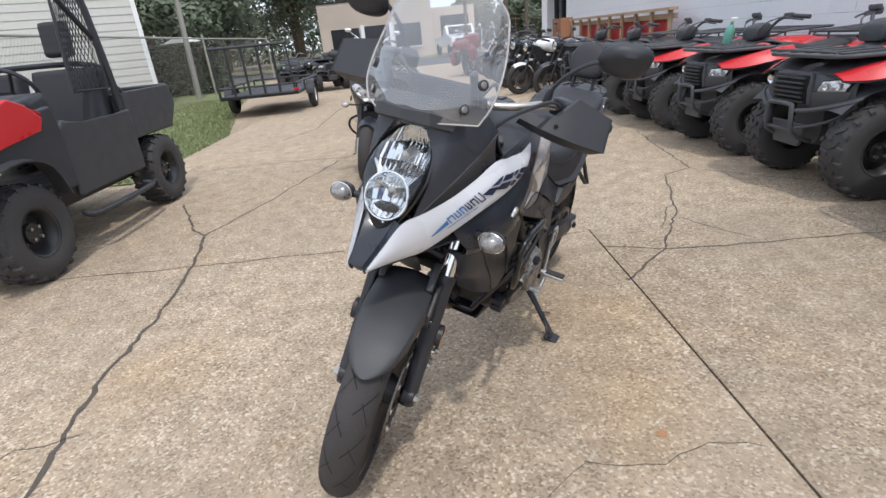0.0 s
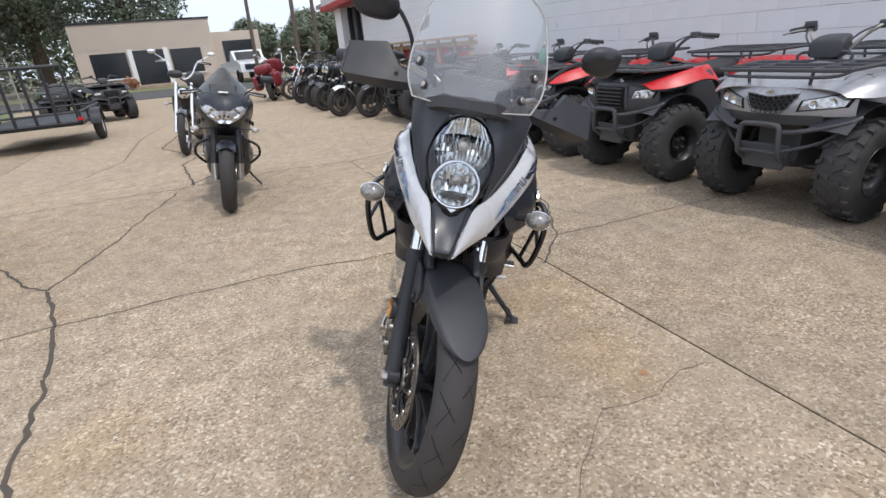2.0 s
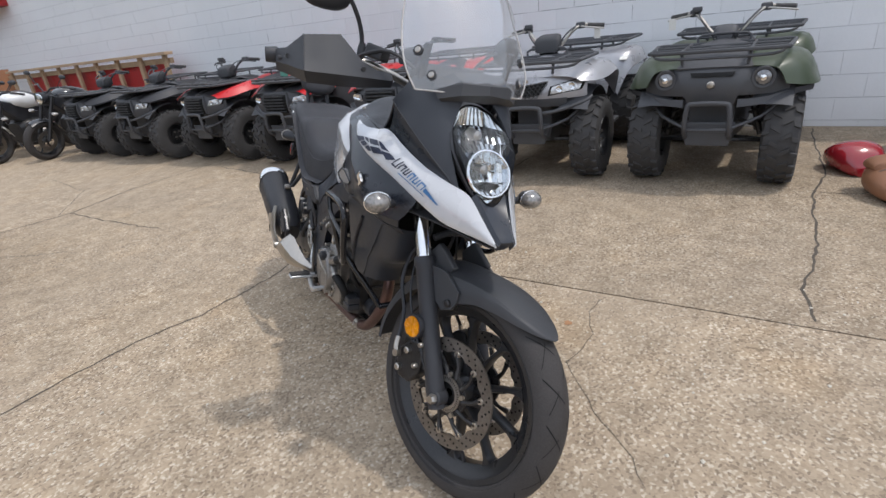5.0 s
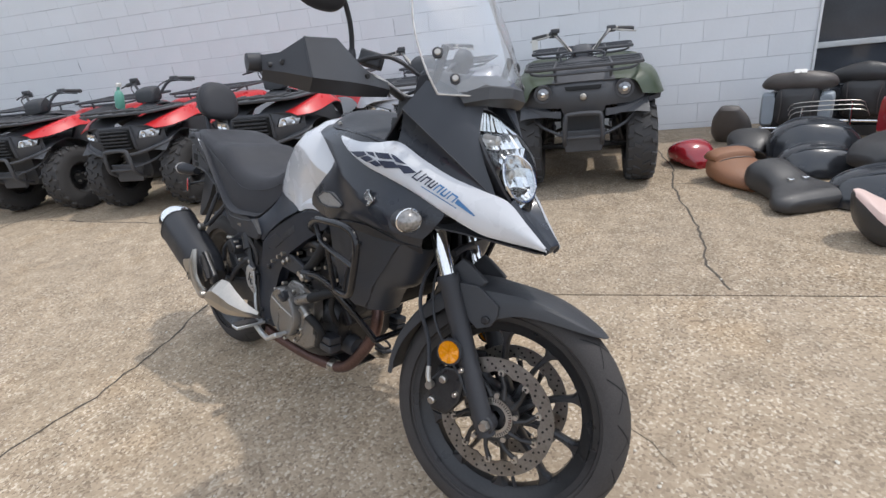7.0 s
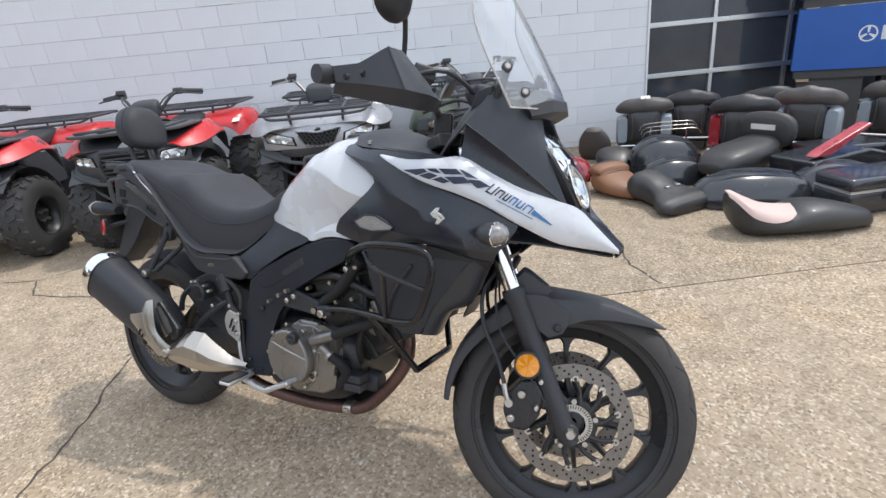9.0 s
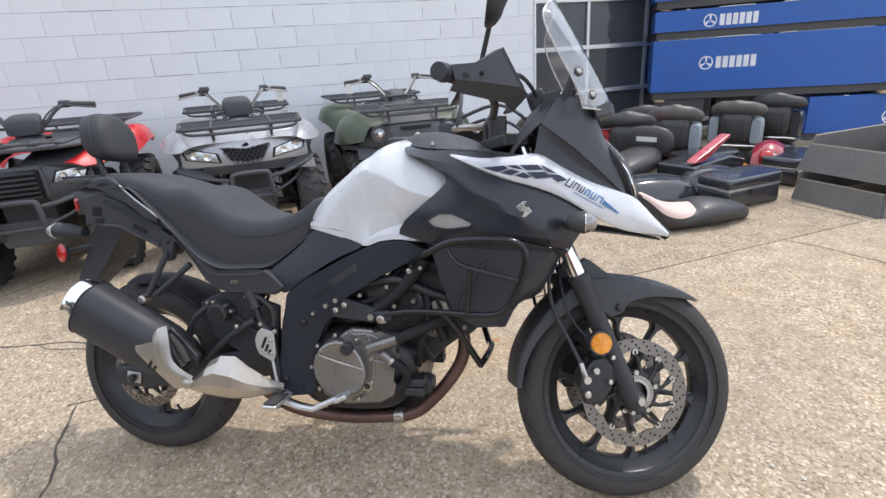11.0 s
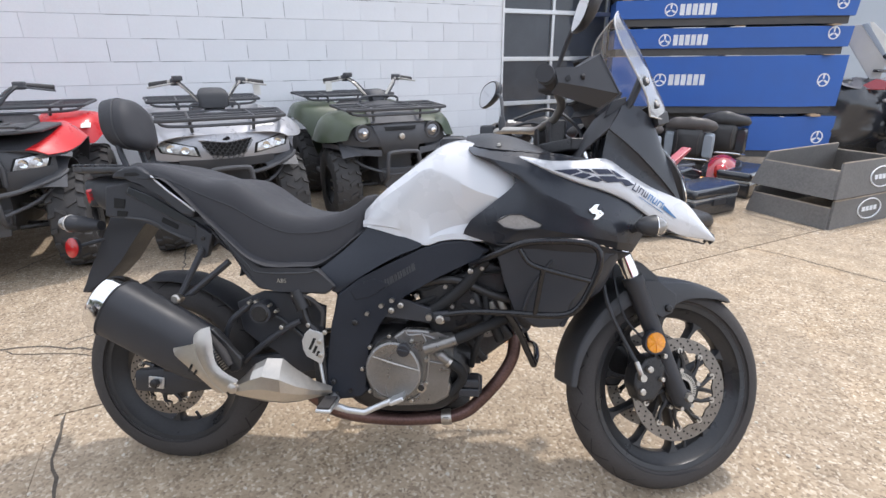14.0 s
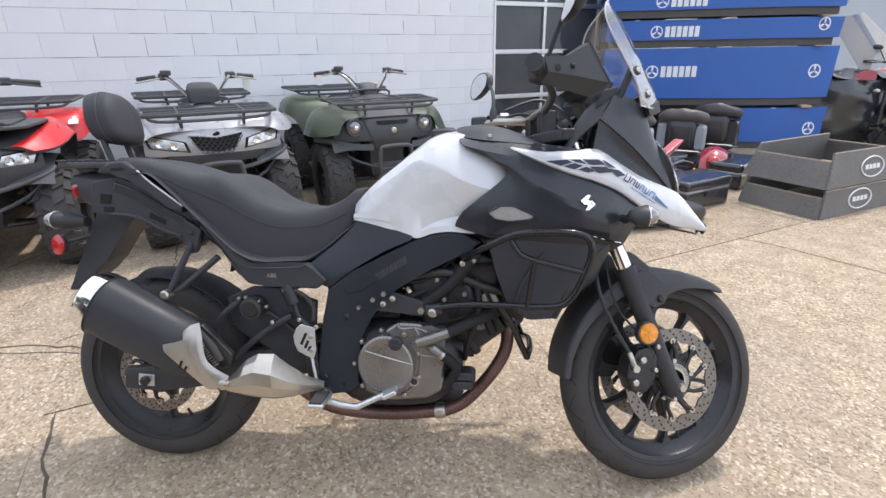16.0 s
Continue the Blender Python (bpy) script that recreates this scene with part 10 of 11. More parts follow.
# timber-framed red boards leaning along the wall
boards = thing("framed_boards", pose(4.33, 0, 0), "long red board in rough timber frames against the wall", "boards")
part("board", built(add_box, (0.10, 12.6, 0.92), (0.03, 5.6, 0.62), bevel=0.004), M_REDBAND, boards, "faded red board")
for z in (1.20, 0.62):
    part("rail", built(add_box, (0.04, 13.2, z), (0.06, 7.4, 0.09), bevel=0.006), M_RAWWOOD, boards)
part("top_rail", built(add_box, (-0.06, 12.6, 1.32), (0.16, 6.4, 0.05), bevel=0.006), M_RAWWOOD, boards)
for k in range(10):
    part("upright", built(add_box, (-0.02, 9.6 + 0.78 * k, 0.90), (0.05, 0.10, 0.80), bevel=0.006), M_RAWWOOD, boards)
for y0 in (16.2, 17.2):
    part("end_frame", built(add_box, (-0.1, y0, 0.95), (0.35, 0.06, 0.9), bevel=0.006), M_ORANGEW, boards)

# ---- seats, bodywork and crates by the garage door ----
M_POD = mat("pale_grey_speaker_plastic", (0.30, 0.33, 0.36), 0.45, var=0.12)
M_LEATHERG = mat("faded_brown_black_leather", (0.095, 0.082, 0.075), 0.5, var=0.25, bump=0.3, bscale=500)


M_WRAP = mat("cloudy_plastic_wrap", (0.12, 0.115, 0.125), 0.42, 0.0, var=0.6, scale=12, coat=0.15)


def saddle(m, stations, material, label, group="loose saddles on the ground", trim=None):
    s = thing("saddle", m, label, "motorcycle seat", group)
    part("cushion", built(add_blob, stations, 5, 24), material, s, sharp=70)
    return s


red_saddle = saddle(pose(3.30, 0.10, 0, 0, 0, 200), [(-0.17, 0, 0.09, 0.0, 0.10, 3), (-0.10, 0, 0.15, 0.0, 0.17, 2.6), (0.02, 0, 0.16, 0.0, 0.21, 2.4), (0.13, 0, 0.13, 0.0, 0.16, 2.6), (0.20, 0, 0.06, 0.0, 0.06, 3)], M_DKRED, "dark red padded saddle on the concrete")
tan = saddle(pose(2.66, -0.10, 0, 0, 0, 195), [(-0.24, 0, 0.10, 0.05, 0.17, 2.4), (-0.15, 0, 0.17, 0.0, 0.21, 2.4), (-0.02, 0, 0.18, 0.0, 0.17, 2.4), (0.10, 0, 0.14, 0.0, 0.13, 2.4), (0.22, 0, 0.06, 0.0, 0.08, 2.4)], M_TANLEATHER, "tan leather sprung saddle on the concrete")
part("seam", built(add_tube, [(-0.06, -0.165, 0.085), (-0.055, -0.12, 0.165), (-0.05, 0.0, 0.186), (-0.055, 0.12, 0.165), (-0.06, 0.165, 0.085)], 0.004, 6, 4), M_LEATHERG, tan)
part("rear_pad", built(add_blob, [(-0.26, 0, 0.13, 0.12, 0.20, 2.2), (-0.16, 0, 0.17, 0.13, 0.245, 2.2), (-0.07, 0, 0.15, 0.14, 0.22, 2.2)], 4, 20), M_TANLEATHER, tan, "raised tan rear pad", sharp=70)
blk = saddle(pose(2.24, -0.28, 0, 0, 0, 200), [(-0.30, 0, 0.10, 0.06, 0.18, 2.8), (-0.22, 0, 0.15, 0.02, 0.235, 2.6), (-0.10, 0, 0.135, 0.0, 0.215, 2.6), (0.02, 0, 0.16, 0.0, 0.165, 2.6), (0.13, 0, 0.24, 0.0, 0.135, 2.8), (0.20, 0, 0.25, 0.0, 0.12, 3), (0.245, 0, 0.20, 0.01, 0.09, 3)], M_LEATHER, "wide black leather saddle with chrome studs")
for y in (-0.05, 0.05):
    part("bracket", built(add_box, (0.05, y, 0.160), (0.03, 0.035, 0.022), bevel=0.006), M_CHROME, blk)
pink = saddle(pose(1.52, -0.72, 0, 0, 0, -100) @ Matrix.Diagonal((0.80, 0.95, 0.94, 1)), [(-0.50, 0.02, 0.03, 0.22, 0.275, 2.4), (-0.46, 0.02, 0.10, 0.09, 0.265, 2.4), (-0.36, 0, 0.16, 0.0, 0.215, 2.4), (-0.22, 0, 0.185, 0.0, 0.165, 2.4), (-0.08, 0, 0.185, 0.0, 0.155, 2.4), (0.02, 0, 0.19, 0.0, 0.185, 2.4), (0.12, 0, 0.185, 0.0, 0.195, 2.4), (0.24, 0, 0.17, 0.0, 0.185, 2.4), (0.40, 0, 0.13, 0.0, 0.15, 2.4), (0.52, 0, 0.085, 0.0, 0.115, 2.4), (0.58, 0, 0.03, 0.01, 0.06, 2.4)], M_LEATHER, "long black touring saddle with pale pink insert")
part("insert", built(add_skin, [[(-0.500, -0.03, 0.262), (-0.497, 0.0, 0.280), (-0.495, 0.05, 0.280)], [(-0.462, -0.105, 0.228), (-0.455, -0.065, 0.272), (-0.44, 0.08, 0.272)], [(-0.37, -0.168, 0.150), (-0.365, -0.125, 0.212), (-0.34, 0.08, 0.226)], [(-0.24, -0.188, 0.115), (-0.24, -0.140, 0.168), (-0.22, 0.07, 0.180)], [(-0.12, -0.176, 0.125), (-0.11, -0.120, 0.158), (-0.10, 0.04, 0.172)], [(-0.05, -0.13, 0.150), (-0.04, -0.07, 0.172), (-0.03, 0.0, 0.182)]], 0.010, 3, 3), M_PINK, pink, "pale pink seat insert")
long_seat = saddle(pose(2.64, -1.12, 0.13, 0, 0, -66), [(-0.40, 0, 0.10, 0.0, 0.08, 3), (-0.32, 0, 0.16, -0.02, 0.15, 3), (-0.14, 0, 0.20, -0.02, 0.19, 3), (0.08, 0, 0.20, 0.0, 0.20, 3), (0.22, 0, 0.17, 0.02, 0.22, 3)], M_LEATHER, "black two-up touring seat lying on bodywork")
rest = part("backrest", built(add_blob, [(0.24, 0, 0.20, 0.12, 0.35, 3), (0.265, 0, 0.235, 0.10, 0.39, 2.6), (0.30, 0, 0.240, 0.10, 0.40, 2.6), (0.345, 0, 0.22, 0.12, 0.385, 2.6), (0.365, 0, 0.17, 0.16, 0.35, 2.6)], 4, 24), M_LEATHER, long_seat, "ribbed black backrest", sharp=70)
part("tag", built(add_box, (0.238, 0.0, 0.28), (0.004, 0.20, 0.045), (0, -6, 0)), M_TAG, rest)
whole("support_stand", built(add_box, (0, 0, 0.055), (0.40, 0.30, 0.11), bevel=0.03), M_MATTE, "low black plastic box under a seat", "box", pose(2.64, -1.12, 0, 0, 0, -66))


def tour_pack(m, paint, label, pods=None):
    """A touring luggage trunk with a puffy padded backrest on top."""
    t = thing("tour_pack", m, label, "luggage trunk", "touring trunks by the door")
    part("trunk", built(add_blob, [(-0.26, 0, 0.18, 0.06, 0.30, 5), (-0.20, 0, 0.24, 0.0, 0.36, 5), (0.08, 0, 0.25, 0.0, 0.38, 5), (0.15, 0, 0.20, 0.05, 0.34, 5)], 4, 28), paint, t, "gloss painted trunk", sharp=50)
    part("centre_pad", built(add_blob, [(0.10, 0, 0.13, 0.14, 0.38, 4), (0.17, 0, 0.165, 0.10, 0.43, 4), (0.22, 0, 0.14, 0.12, 0.41, 4), (0.245, 0, 0.09, 0.17, 0.36, 4)], 4, 24), M_LEATHER, t, "black padded back cushion", sharp=60)
    bm = B()
    rings = []
    for k in range(25):
        u = -1 + k / 12
        c = V(0.15 - 0.10 * u * u, 0.270 * u, 0.475 - 0.035 * u * u)
        fat = max(0.06, 1 - abs(u) ** 7) ** 0.5 * (1 - 0.18 * abs(u))
        d = V(1, 0.7 * u, 0).normalized()
        rings.append([c + d * (0.085 * fat * math.cos(a)) + V(0, 0, 0.088 * fat * math.sin(a) * (1 - 0.18 * u * u)) for a in (2 * math.pi * j / 16 for j in range(16))])
    add_loft(bm, rings)
    for v in bm.verts:
        v.co += V(0.5, 0.3, 1) * (0.016 * noise.noise(v.co * 9 + m.translation * 3) + 0.006 * noise.noise(v.co * 28))
    part("head_roll", bm, M_LEATHERG if pods else M_LEATHER, t, "puffy leather top roll", sharp=70)
    for yy in (-0.12, 0.12):
        part("pad_seam", built(add_tube, [(0.235, yy, 0.14), (0.248, yy * 0.9, 0.26), (0.222, yy, 0.40)], 0.004, 6, 3), M_LEATHERG, t)
    for s in (-1, 1):
        part("speaker_pod", built(add_blob, [(0.02, s * 0.21, 0.05, 0.12, 0.34, 5), (0.12, s * 0.215, 0.055, 0.08, 0.38, 5), (0.20, s * 0.205, 0.045, 0.11, 0.36, 5)], 3, 16), pods or paint, t, "pale grey speaker pod" if pods else "", sharp=60)
    part("chrome_rail", built(add_tube, [(0.02, -0.26, 0.05), (0.28, -0.24, 0.09), (0.32, -0.16, 0.10), (0.32, 0.16, 0.10), (0.28, 0.24, 0.09), (0.02, 0.26, 0.05)], 0.011, 8, 3), M_CHROME, t, "chrome luggage rail")
    return t


trunk_grey = tour_pack(pose(3.98, -0.90, 0.06, 0, 0, 158), M_GREYPL, "grey touring trunk with a black padded backrest", M_POD)
part("label_tag", built(add_box, (0.185, 0.0, 0.556), (0.045, 0.09, 0.004), (0, 34, 0)), M_TAG, trunk_grey)
PACKS = [(3.98, -0.90)]
for x, y, z, deg, paint, pods, words in (
        (4.10, -1.48, 0.06, 150, M_GLOSSB, None, "black touring trunk with a puffy leather backrest"),
        (3.22, -1.50, 0.08, 138, M_DKRED, None, "dark red touring trunk with a leather backrest"),
        (3.14, -2.06, 0.10, 130, M_GREYPL, M_POD, "grey touring trunk with faded black backrest"),
        (3.10, -2.90, 0.08, 122, M_GREYPL, M_POD, "grey touring trunk beside the blue crates"),
        (3.10, -3.50, 0.10, 118, M_GLOSSB, None, "black touring trunk near the blue crates"),
        (3.70, -2.10, 0.06, 140, M_GLOSSB, None, "black touring trunk half hidden by others")):
    tour_pack(pose(x, y, z, 0, 0, deg), paint, words, pods)
    PACKS.append((x, y))
for x, y in PACKS:
    whole("pallet_block", built(add_box, (0, 0, 0.045), (0.30, 0.34, 0.09), bevel=0.008), M_CRATEDK, "low dark timber block under a trunk", "block", pose(x, y, 0, 0, 0, 145), "timber blocks")


def hard_bag(m, label, paint=None):
    """A motorcycle pannier case lying on its side."""
    h = thing("pannier_case", m, label, "pannier", "pannier cases")
    part("lower_shell", built(add_prism, [(-0.32, -0.15), (0.25, -0.17), (0.32, -0.10), (0.32, 0.12), (0.26, 0.18), (-0.30, 0.16)], 0.0, 0.15, 0.03, "xy", 3), paint or M_GLOSSB, h, "gloss black case")
    part("lid", built(add_prism, [(-0.325, -0.155), (0.255, -0.175), (0.325, -0.105), (0.325, 0.125), (0.265, 0.185), (-0.305, 0.165)], 0.160, 0.245, 0.035, "xy", 3), paint or M_GLOSSB, h)
    part("seal", built(add_prism, [(-0.318, -0.148), (0.248, -0.168), (0.318, -0.098), (0.318, 0.118), (0.258, 0.178), (-0.298, 0.158)], 0.146, 0.164, 0.002, "xy"), M_ALU, h, "bright rubber seam strip")
    part("latch", built(add_box, (0.0, -0.165, 0.12), (0.16, 0.02, 0.05), (0, 0, -2), 0.006), M_MATTE, h)
    return h


hard_bag(pose(1.76, -1.46, 0, 0, 0, -86), "gloss black hard pannier case on the ground")
hard_bag(pose(2.06, -2.44, 0.0, 0, 0, -72), "black hard pannier case beside a red fender")
hard_bag(pose(2.62, -1.95, 0, 0, 0, -95), "worn black pannier case behind a saddle")
# fenders and loose covers
def loose_fender(m, paint, label, w=0.17, r=0.34, a0=200, a1=20):
    f = thing("loose_fender", m, label, "fender", "loose fenders")
    rows = [[(r * math.cos(a), w * u, 0.02 + r * 0.85 * math.sin(a) * (1 - 0.22 * abs(u) ** 2)) for u in (-1, -0.55, 0, 0.55, 1)] for a in (radians(175 - 165 * k / 8) for k in range(9))]
    part("shell", built(add_skin, rows, 0.006, 3, 2), paint, f, sharp=60)
    return f


red_fender = loose_fender(pose(2.30, -2.42, 0.06, 0, 0, -55), M_DKRED, "glossy red rear fender with a tail lamp", 0.12, 0.30)
part("tail_lamp", built(add_blob, [(-0.34, 0, 0.04, 0.12, 0.18, 3), (-0.30, 0, 0.06, 0.09, 0.22, 3), (-0.24, 0, 0.055, 0.10, 0.22, 3)], 3, 16), M_REDLENS, red_fender, "red tail lamp")
for s in (-1, 1):
    part("orange_lamp", built(add_blob, [(-0.35, s * 0.17, 0.02, 0.02, 0.07, 2.4), (-0.32, s * 0.17, 0.045, 0.0, 0.09, 2.4), (-0.26, s * 0.17, 0.04, 0.0, 0.09, 2.4)], 3, 14), M_AMBER, red_fender, "amber indicator lamp")
part("bumper_rail", built(add_tube, [(-0.36, -0.20, 0.03), (-0.38, 0, 0.04), (-0.36, 0.20, 0.03)], 0.013, 8, 3), M_CHROME, red_fender)
def ridged_shell(m, label, l=0.80, w=0.24, h=0.22):
    """A glossy bodywork shell lying crown up, with raised ribs along it."""
    f = thing("bodywork_shell", m, label, "fairing", "loose bodywork")
    sec = lambda x, k: [(x, w * k * u, 0.01 + h * k * (1 - abs(u) ** 2.6) ** 0.55) for u in (-1, -0.92, -0.6, -0.25, 0.1, 0.45, 0.75, 0.95, 1)]
    part("shell", built(add_skin, [sec(-l / 2, 0.35), sec(-l * 0.42, 0.72), sec(-l * 0.2, 1.0), sec(l * 0.1, 1.0), sec(l * 0.36, 0.82), sec(l / 2, 0.5)], 0.006, 3, 3), M_GLOSSB, f, sharp=60)
    for u in (-0.45, 0.15):
        part("rib", built(add_tube, [(x * l, w * u * k, 0.012 + h * k * (1 - abs(u) ** 2.6) ** 0.55) for x, k in ((-0.36, 0.80), (-0.2, 1.0), (0.1, 1.0), (0.34, 0.84))], 0.008, 6, 3), M_GLOSSB, f)
    part("strip", built(add_tube, [(-l * 0.40, w * 0.80, 0.03), (-l * 0.1, w * 1.02, 0.03), (l * 0.3, w * 0.90, 0.03)], 0.008, 6, 3), M_CHROME, f, "bright trim strip")
    return f


ridged_shell(pose(2.12, -0.86, 0, 0, 0, -104), "gloss black ribbed rear fender on the concrete")
ridged_shell(pose(3.28, -0.78, 0.0, 0, 0, -100), "gloss black fairing shell among the seats", 0.62, 0.26, 0.30)
ridged_shell(pose(2.86, -0.66, 0.0, 0, 0, -95), "black plastic side cover behind a tan saddle", 0.50, 0.20, 0.20)
ridged_shell(pose(2.02, -1.42, 0.0, 0, 0, -100), "gloss black tail cover beside a pannier", 0.60, 0.22, 0.24)
ridged_shell(pose(2.50, -2.75, 0.0, 0, 0, -80), "black bodywork shell near the crates", 0.60, 0.22, 0.22)
saddle(pose(3.55, -0.42, 0, 0, 0, 165), [(-0.20, 0, 0.10, 0.0, 0.12, 2.6), (-0.08, 0, 0.17, 0.0, 0.20, 2.6), (0.08, 0, 0.16, 0.0, 0.17, 2.6), (0.22, 0, 0.08, 0.0, 0.08, 2.6)], M_LEATHER, "small black saddle by the wall")
loose_fender(pose(3.15, -0.22, 0.0, 0, 0, 120), M_MATTE, "small black plastic cover on the concrete", 0.13, 0.18)
saddle(pose(4.05, -0.42, 0, 0, -62, 150), [(-0.02, 0, 0.12, -0.06, 0.06, 2.6), (0.10, 0, 0.17, -0.08, 0.08, 2.6), (0.26, 0, 0.15, -0.07, 0.07, 2.6), (0.38, 0, 0.08, -0.04, 0.04, 2.6)], M_LEATHERG, "faded black seat standing against a trunk")
luggage_rail = thing("luggage_rack", pose(3.62, -0.98, 0, 0, 0, -105), "chrome luggage rack lying on black bodywork", "luggage rack")
for k in range(3):
    part("rail", built(add_tube, [(-0.26, -0.085 * k, 0.31 - 0.022 * k), (-0.22, -0.085 * k - 0.01, 0.37 - 0.022 * k), (0.0, -0.085 * k - 0.02, 0.385 - 0.022 * k), (0.22, -0.085 * k - 0.01, 0.38 - 0.022 * k), (0.27, -0.085 * k, 0.33 - 0.022 * k)], 0.0036, 8, 3), M_STEEL, luggage_rail)
part("rail_foot", built(add_tube, [(-0.18, -0.05, 0.0), (-0.16, -0.06, 0.34)], 0.010, 8), M_CHROME, luggage_rail)
part("rail_foot", built(add_tube, [(0.18, -0.05, 0.0), (0.16, -0.06, 0.38)], 0.010, 8), M_CHROME, luggage_rail)
M_PINKRED = mat("faded_red_paint", (0.42, 0.055, 0.07), 0.3, var=0.12, coat=0.5)
panel = thing("fairing_panel", pose(2.30, -1.66, 0, 0, 0, -78), "faded red slanted fairing panel on a black tub", "fairing panel")
part("shell", built(add_prism, [(-0.42, 0.285), (-0.36, 0.315), (0.06, 0.475), (0.08, 0.455), (-0.20, 0.32), (-0.28, 0.28)], -0.15, -0.06, 0.010), M_PINKRED, panel)
part("tub", built(add_prism, [(-0.42, 0.0), (0.26, 0.0), (0.34, 0.22), (0.10, 0.29), (-0.46, 0.26)], -0.17, 0.20, 0.025), M_GLOSSB, panel, "gloss black lower body")
part("frame_trim", built(add_tube, [(-0.40, -0.182, 0.18), (-0.10, -0.182, 0.20), (-0.10, -0.182, 0.08), (-0.40, -0.182, 0.06)], 0.007, 6, closed=True), M_CHROME, panel, "chrome trim loop")

# blue shipping crates stacked askew before the door
CU = V(-0.589, -0.808, 0)
CN = V(0.808, -0.589, 0)
CRATE = Matrix(((CU.x, CN.x, 0, 4.04), (CU.y, CN.y, 0, -3.30), (0, 0, 1, 0), (0, 0, 0, 1)))


def blue_crate(s0, s1, z0, z1, marks, label, kink=1.66, back=0.16, lip=0.09):
    """A long crate skinned in blue sheet, its far end turned back: s along its face, y into the stack."""
    c = thing("shipping_crate", CRATE, label, "crate", "stacked blue crates")
    def ring(z, cut):
        return [V(s0, 0, z), V(kink, 0, z), V(s1 - cut, back, z), V(s1 - cut - 0.05, 0.60, z), V(s0, 0.60, z)]
    bm = B()
    add_loft(bm, [ring(z0, 0.022), ring((z0 + z1) / 2, 0.010), ring(z1, 0.0)])
    part("blue_skin", bm, M_BLUE, c, "blue printed sheet side", sharp=20)
    bm = B()
    add_loft(bm, [[p + V(-0.03 if p.x > 1 else 0.03, 0.022 if p.y < 0.3 else -0.02, 0) for p in ring(z, 0.045)] for z in (z0 - lip, z0 + 0.002)])
    base = part("pallet_edge", bm, M_CRATEDK, c, "dark pallet base", sharp=20)
    for k, (a, b_) in enumerate(((0.05, 0.10), (0.42, 0.80), (1.10, 1.28))):
        if s0 + 0.3 + b_ > kink:
            continue
        part("torn_strip", built(add_box, (s0 + 0.3 + a + (b_ - a) / 2, -0.001, z1 + 0.005), (b_ - a, 0.02, 0.008), (0, 1.2 - k, 0), 0.002), M_DECALW, c, "torn white wrap strip")
    for kind_, s, z, h in marks:
        skew = back / (s1 - kink)
        y = max(0.0, (s - kink) * skew)
        tilt = pose(s, y, z, 0, 0, math.degrees(math.atan(skew)) if s > kink else 0)
        ring_ = part("ring_mark", built(add_lathe, [(h * 0.43, -0.0040), (h * 0.52, -0.0040), (h * 0.52, 0.002), (h * 0.43, 0.002)], (0, 0, 0), seg=32, close=True), M_DECALW, c, "white ring mark", xf=tilt)
        for a in (90, 210, 330):
            u = V(math.cos(radians(a)), 0, math.sin(radians(a)))
            part("ring_spoke", built(add_prism, [(u.x * h * 0.06 - u.z * h * 0.05, u.z * h * 0.06 + u.x * h * 0.05), (u.x * h * 0.42 - u.z * h * 0.09, u.z * h * 0.42 + u.x * h * 0.09), (u.x * h * 0.42 + u.z * h * 0.09, u.z * h * 0.42 - u.x * h * 0.09), (u.x * h * 0.06 + u.z * h * 0.05, u.z * h * 0.06 - u.x * h * 0.05)], -0.0035, 0.001), M_DECALW, ring_, xf=tilt)
        if kind_:
            for k in range(6):
                x0 = s + h * 0.72 + k * h * 0.50
                part("letter_bar", built(add_prism, [(x0, z - h * 0.44), (x0 + h * 0.38, z - h * 0.44), (x0 + h * 0.38, z + h * 0.44), (x0, z + h * 0.44)], -0.0028, 0.001), M_DECALW, c)
    return c


blue_crate(-0.62, 2.30, 0.66, 1.29, ((1, 0.01, 1.00, 0.155), (0, 2.03, 0.99, 0.16)), "blue shipping crate with white plain lettering bars")
blue_crate(-0.62, 2.28, 1.39, 1.63, ((1, 0.01, 1.49, 0.145), (0, 2.03, 1.55, 0.15)), "shallow blue shipping crate high in the stack")
blue_crate(-0.64, 2.28, 1.75, 1.97, ((1, 0.04, 1.85, 0.15), (0, 2.06, 1.90, 0.15)), "shallow blue crate above the others")
blue_crate(-0.64, 2.28, 2.07, 2.40, (), "topmost blue crate in the stack")
blue_crate(1.22, 2.32, 0.09, 0.53, ((0, 2.12, 0.26, 0.16),), "lowest blue crate standing on the ground")
for s0 in (-0.5, 0.9, 2.0):
    for z in (0.55, 1.295, 1.645, 1.975):
        whole("spacer_block", built(add_box, (s0, 0.26, z), (0.12, 0.48, 0.03 if z < 1 else 0.012), bevel=0.004), M_RAWWOOD, "pale timber spacer between stacked crates", "spacer", CRATE, "crate spacers")
whole("crate_prop", built(add_box, (-0.25, 0.28, 0.315), (0.60, 0.46, 0.63), bevel=0.01), M_CRATEDK, "dark timber support under the stacked crates", "support", CRATE)
# added dark box that stands in for the shade under the stack
whole("crate_prop", built(add_box, (0.66, 0.36, 0.315), (0.90, 0.34, 0.63), bevel=0.01), M_CRATEDK, "dark timber support beside the lowest crate", "support", CRATE)

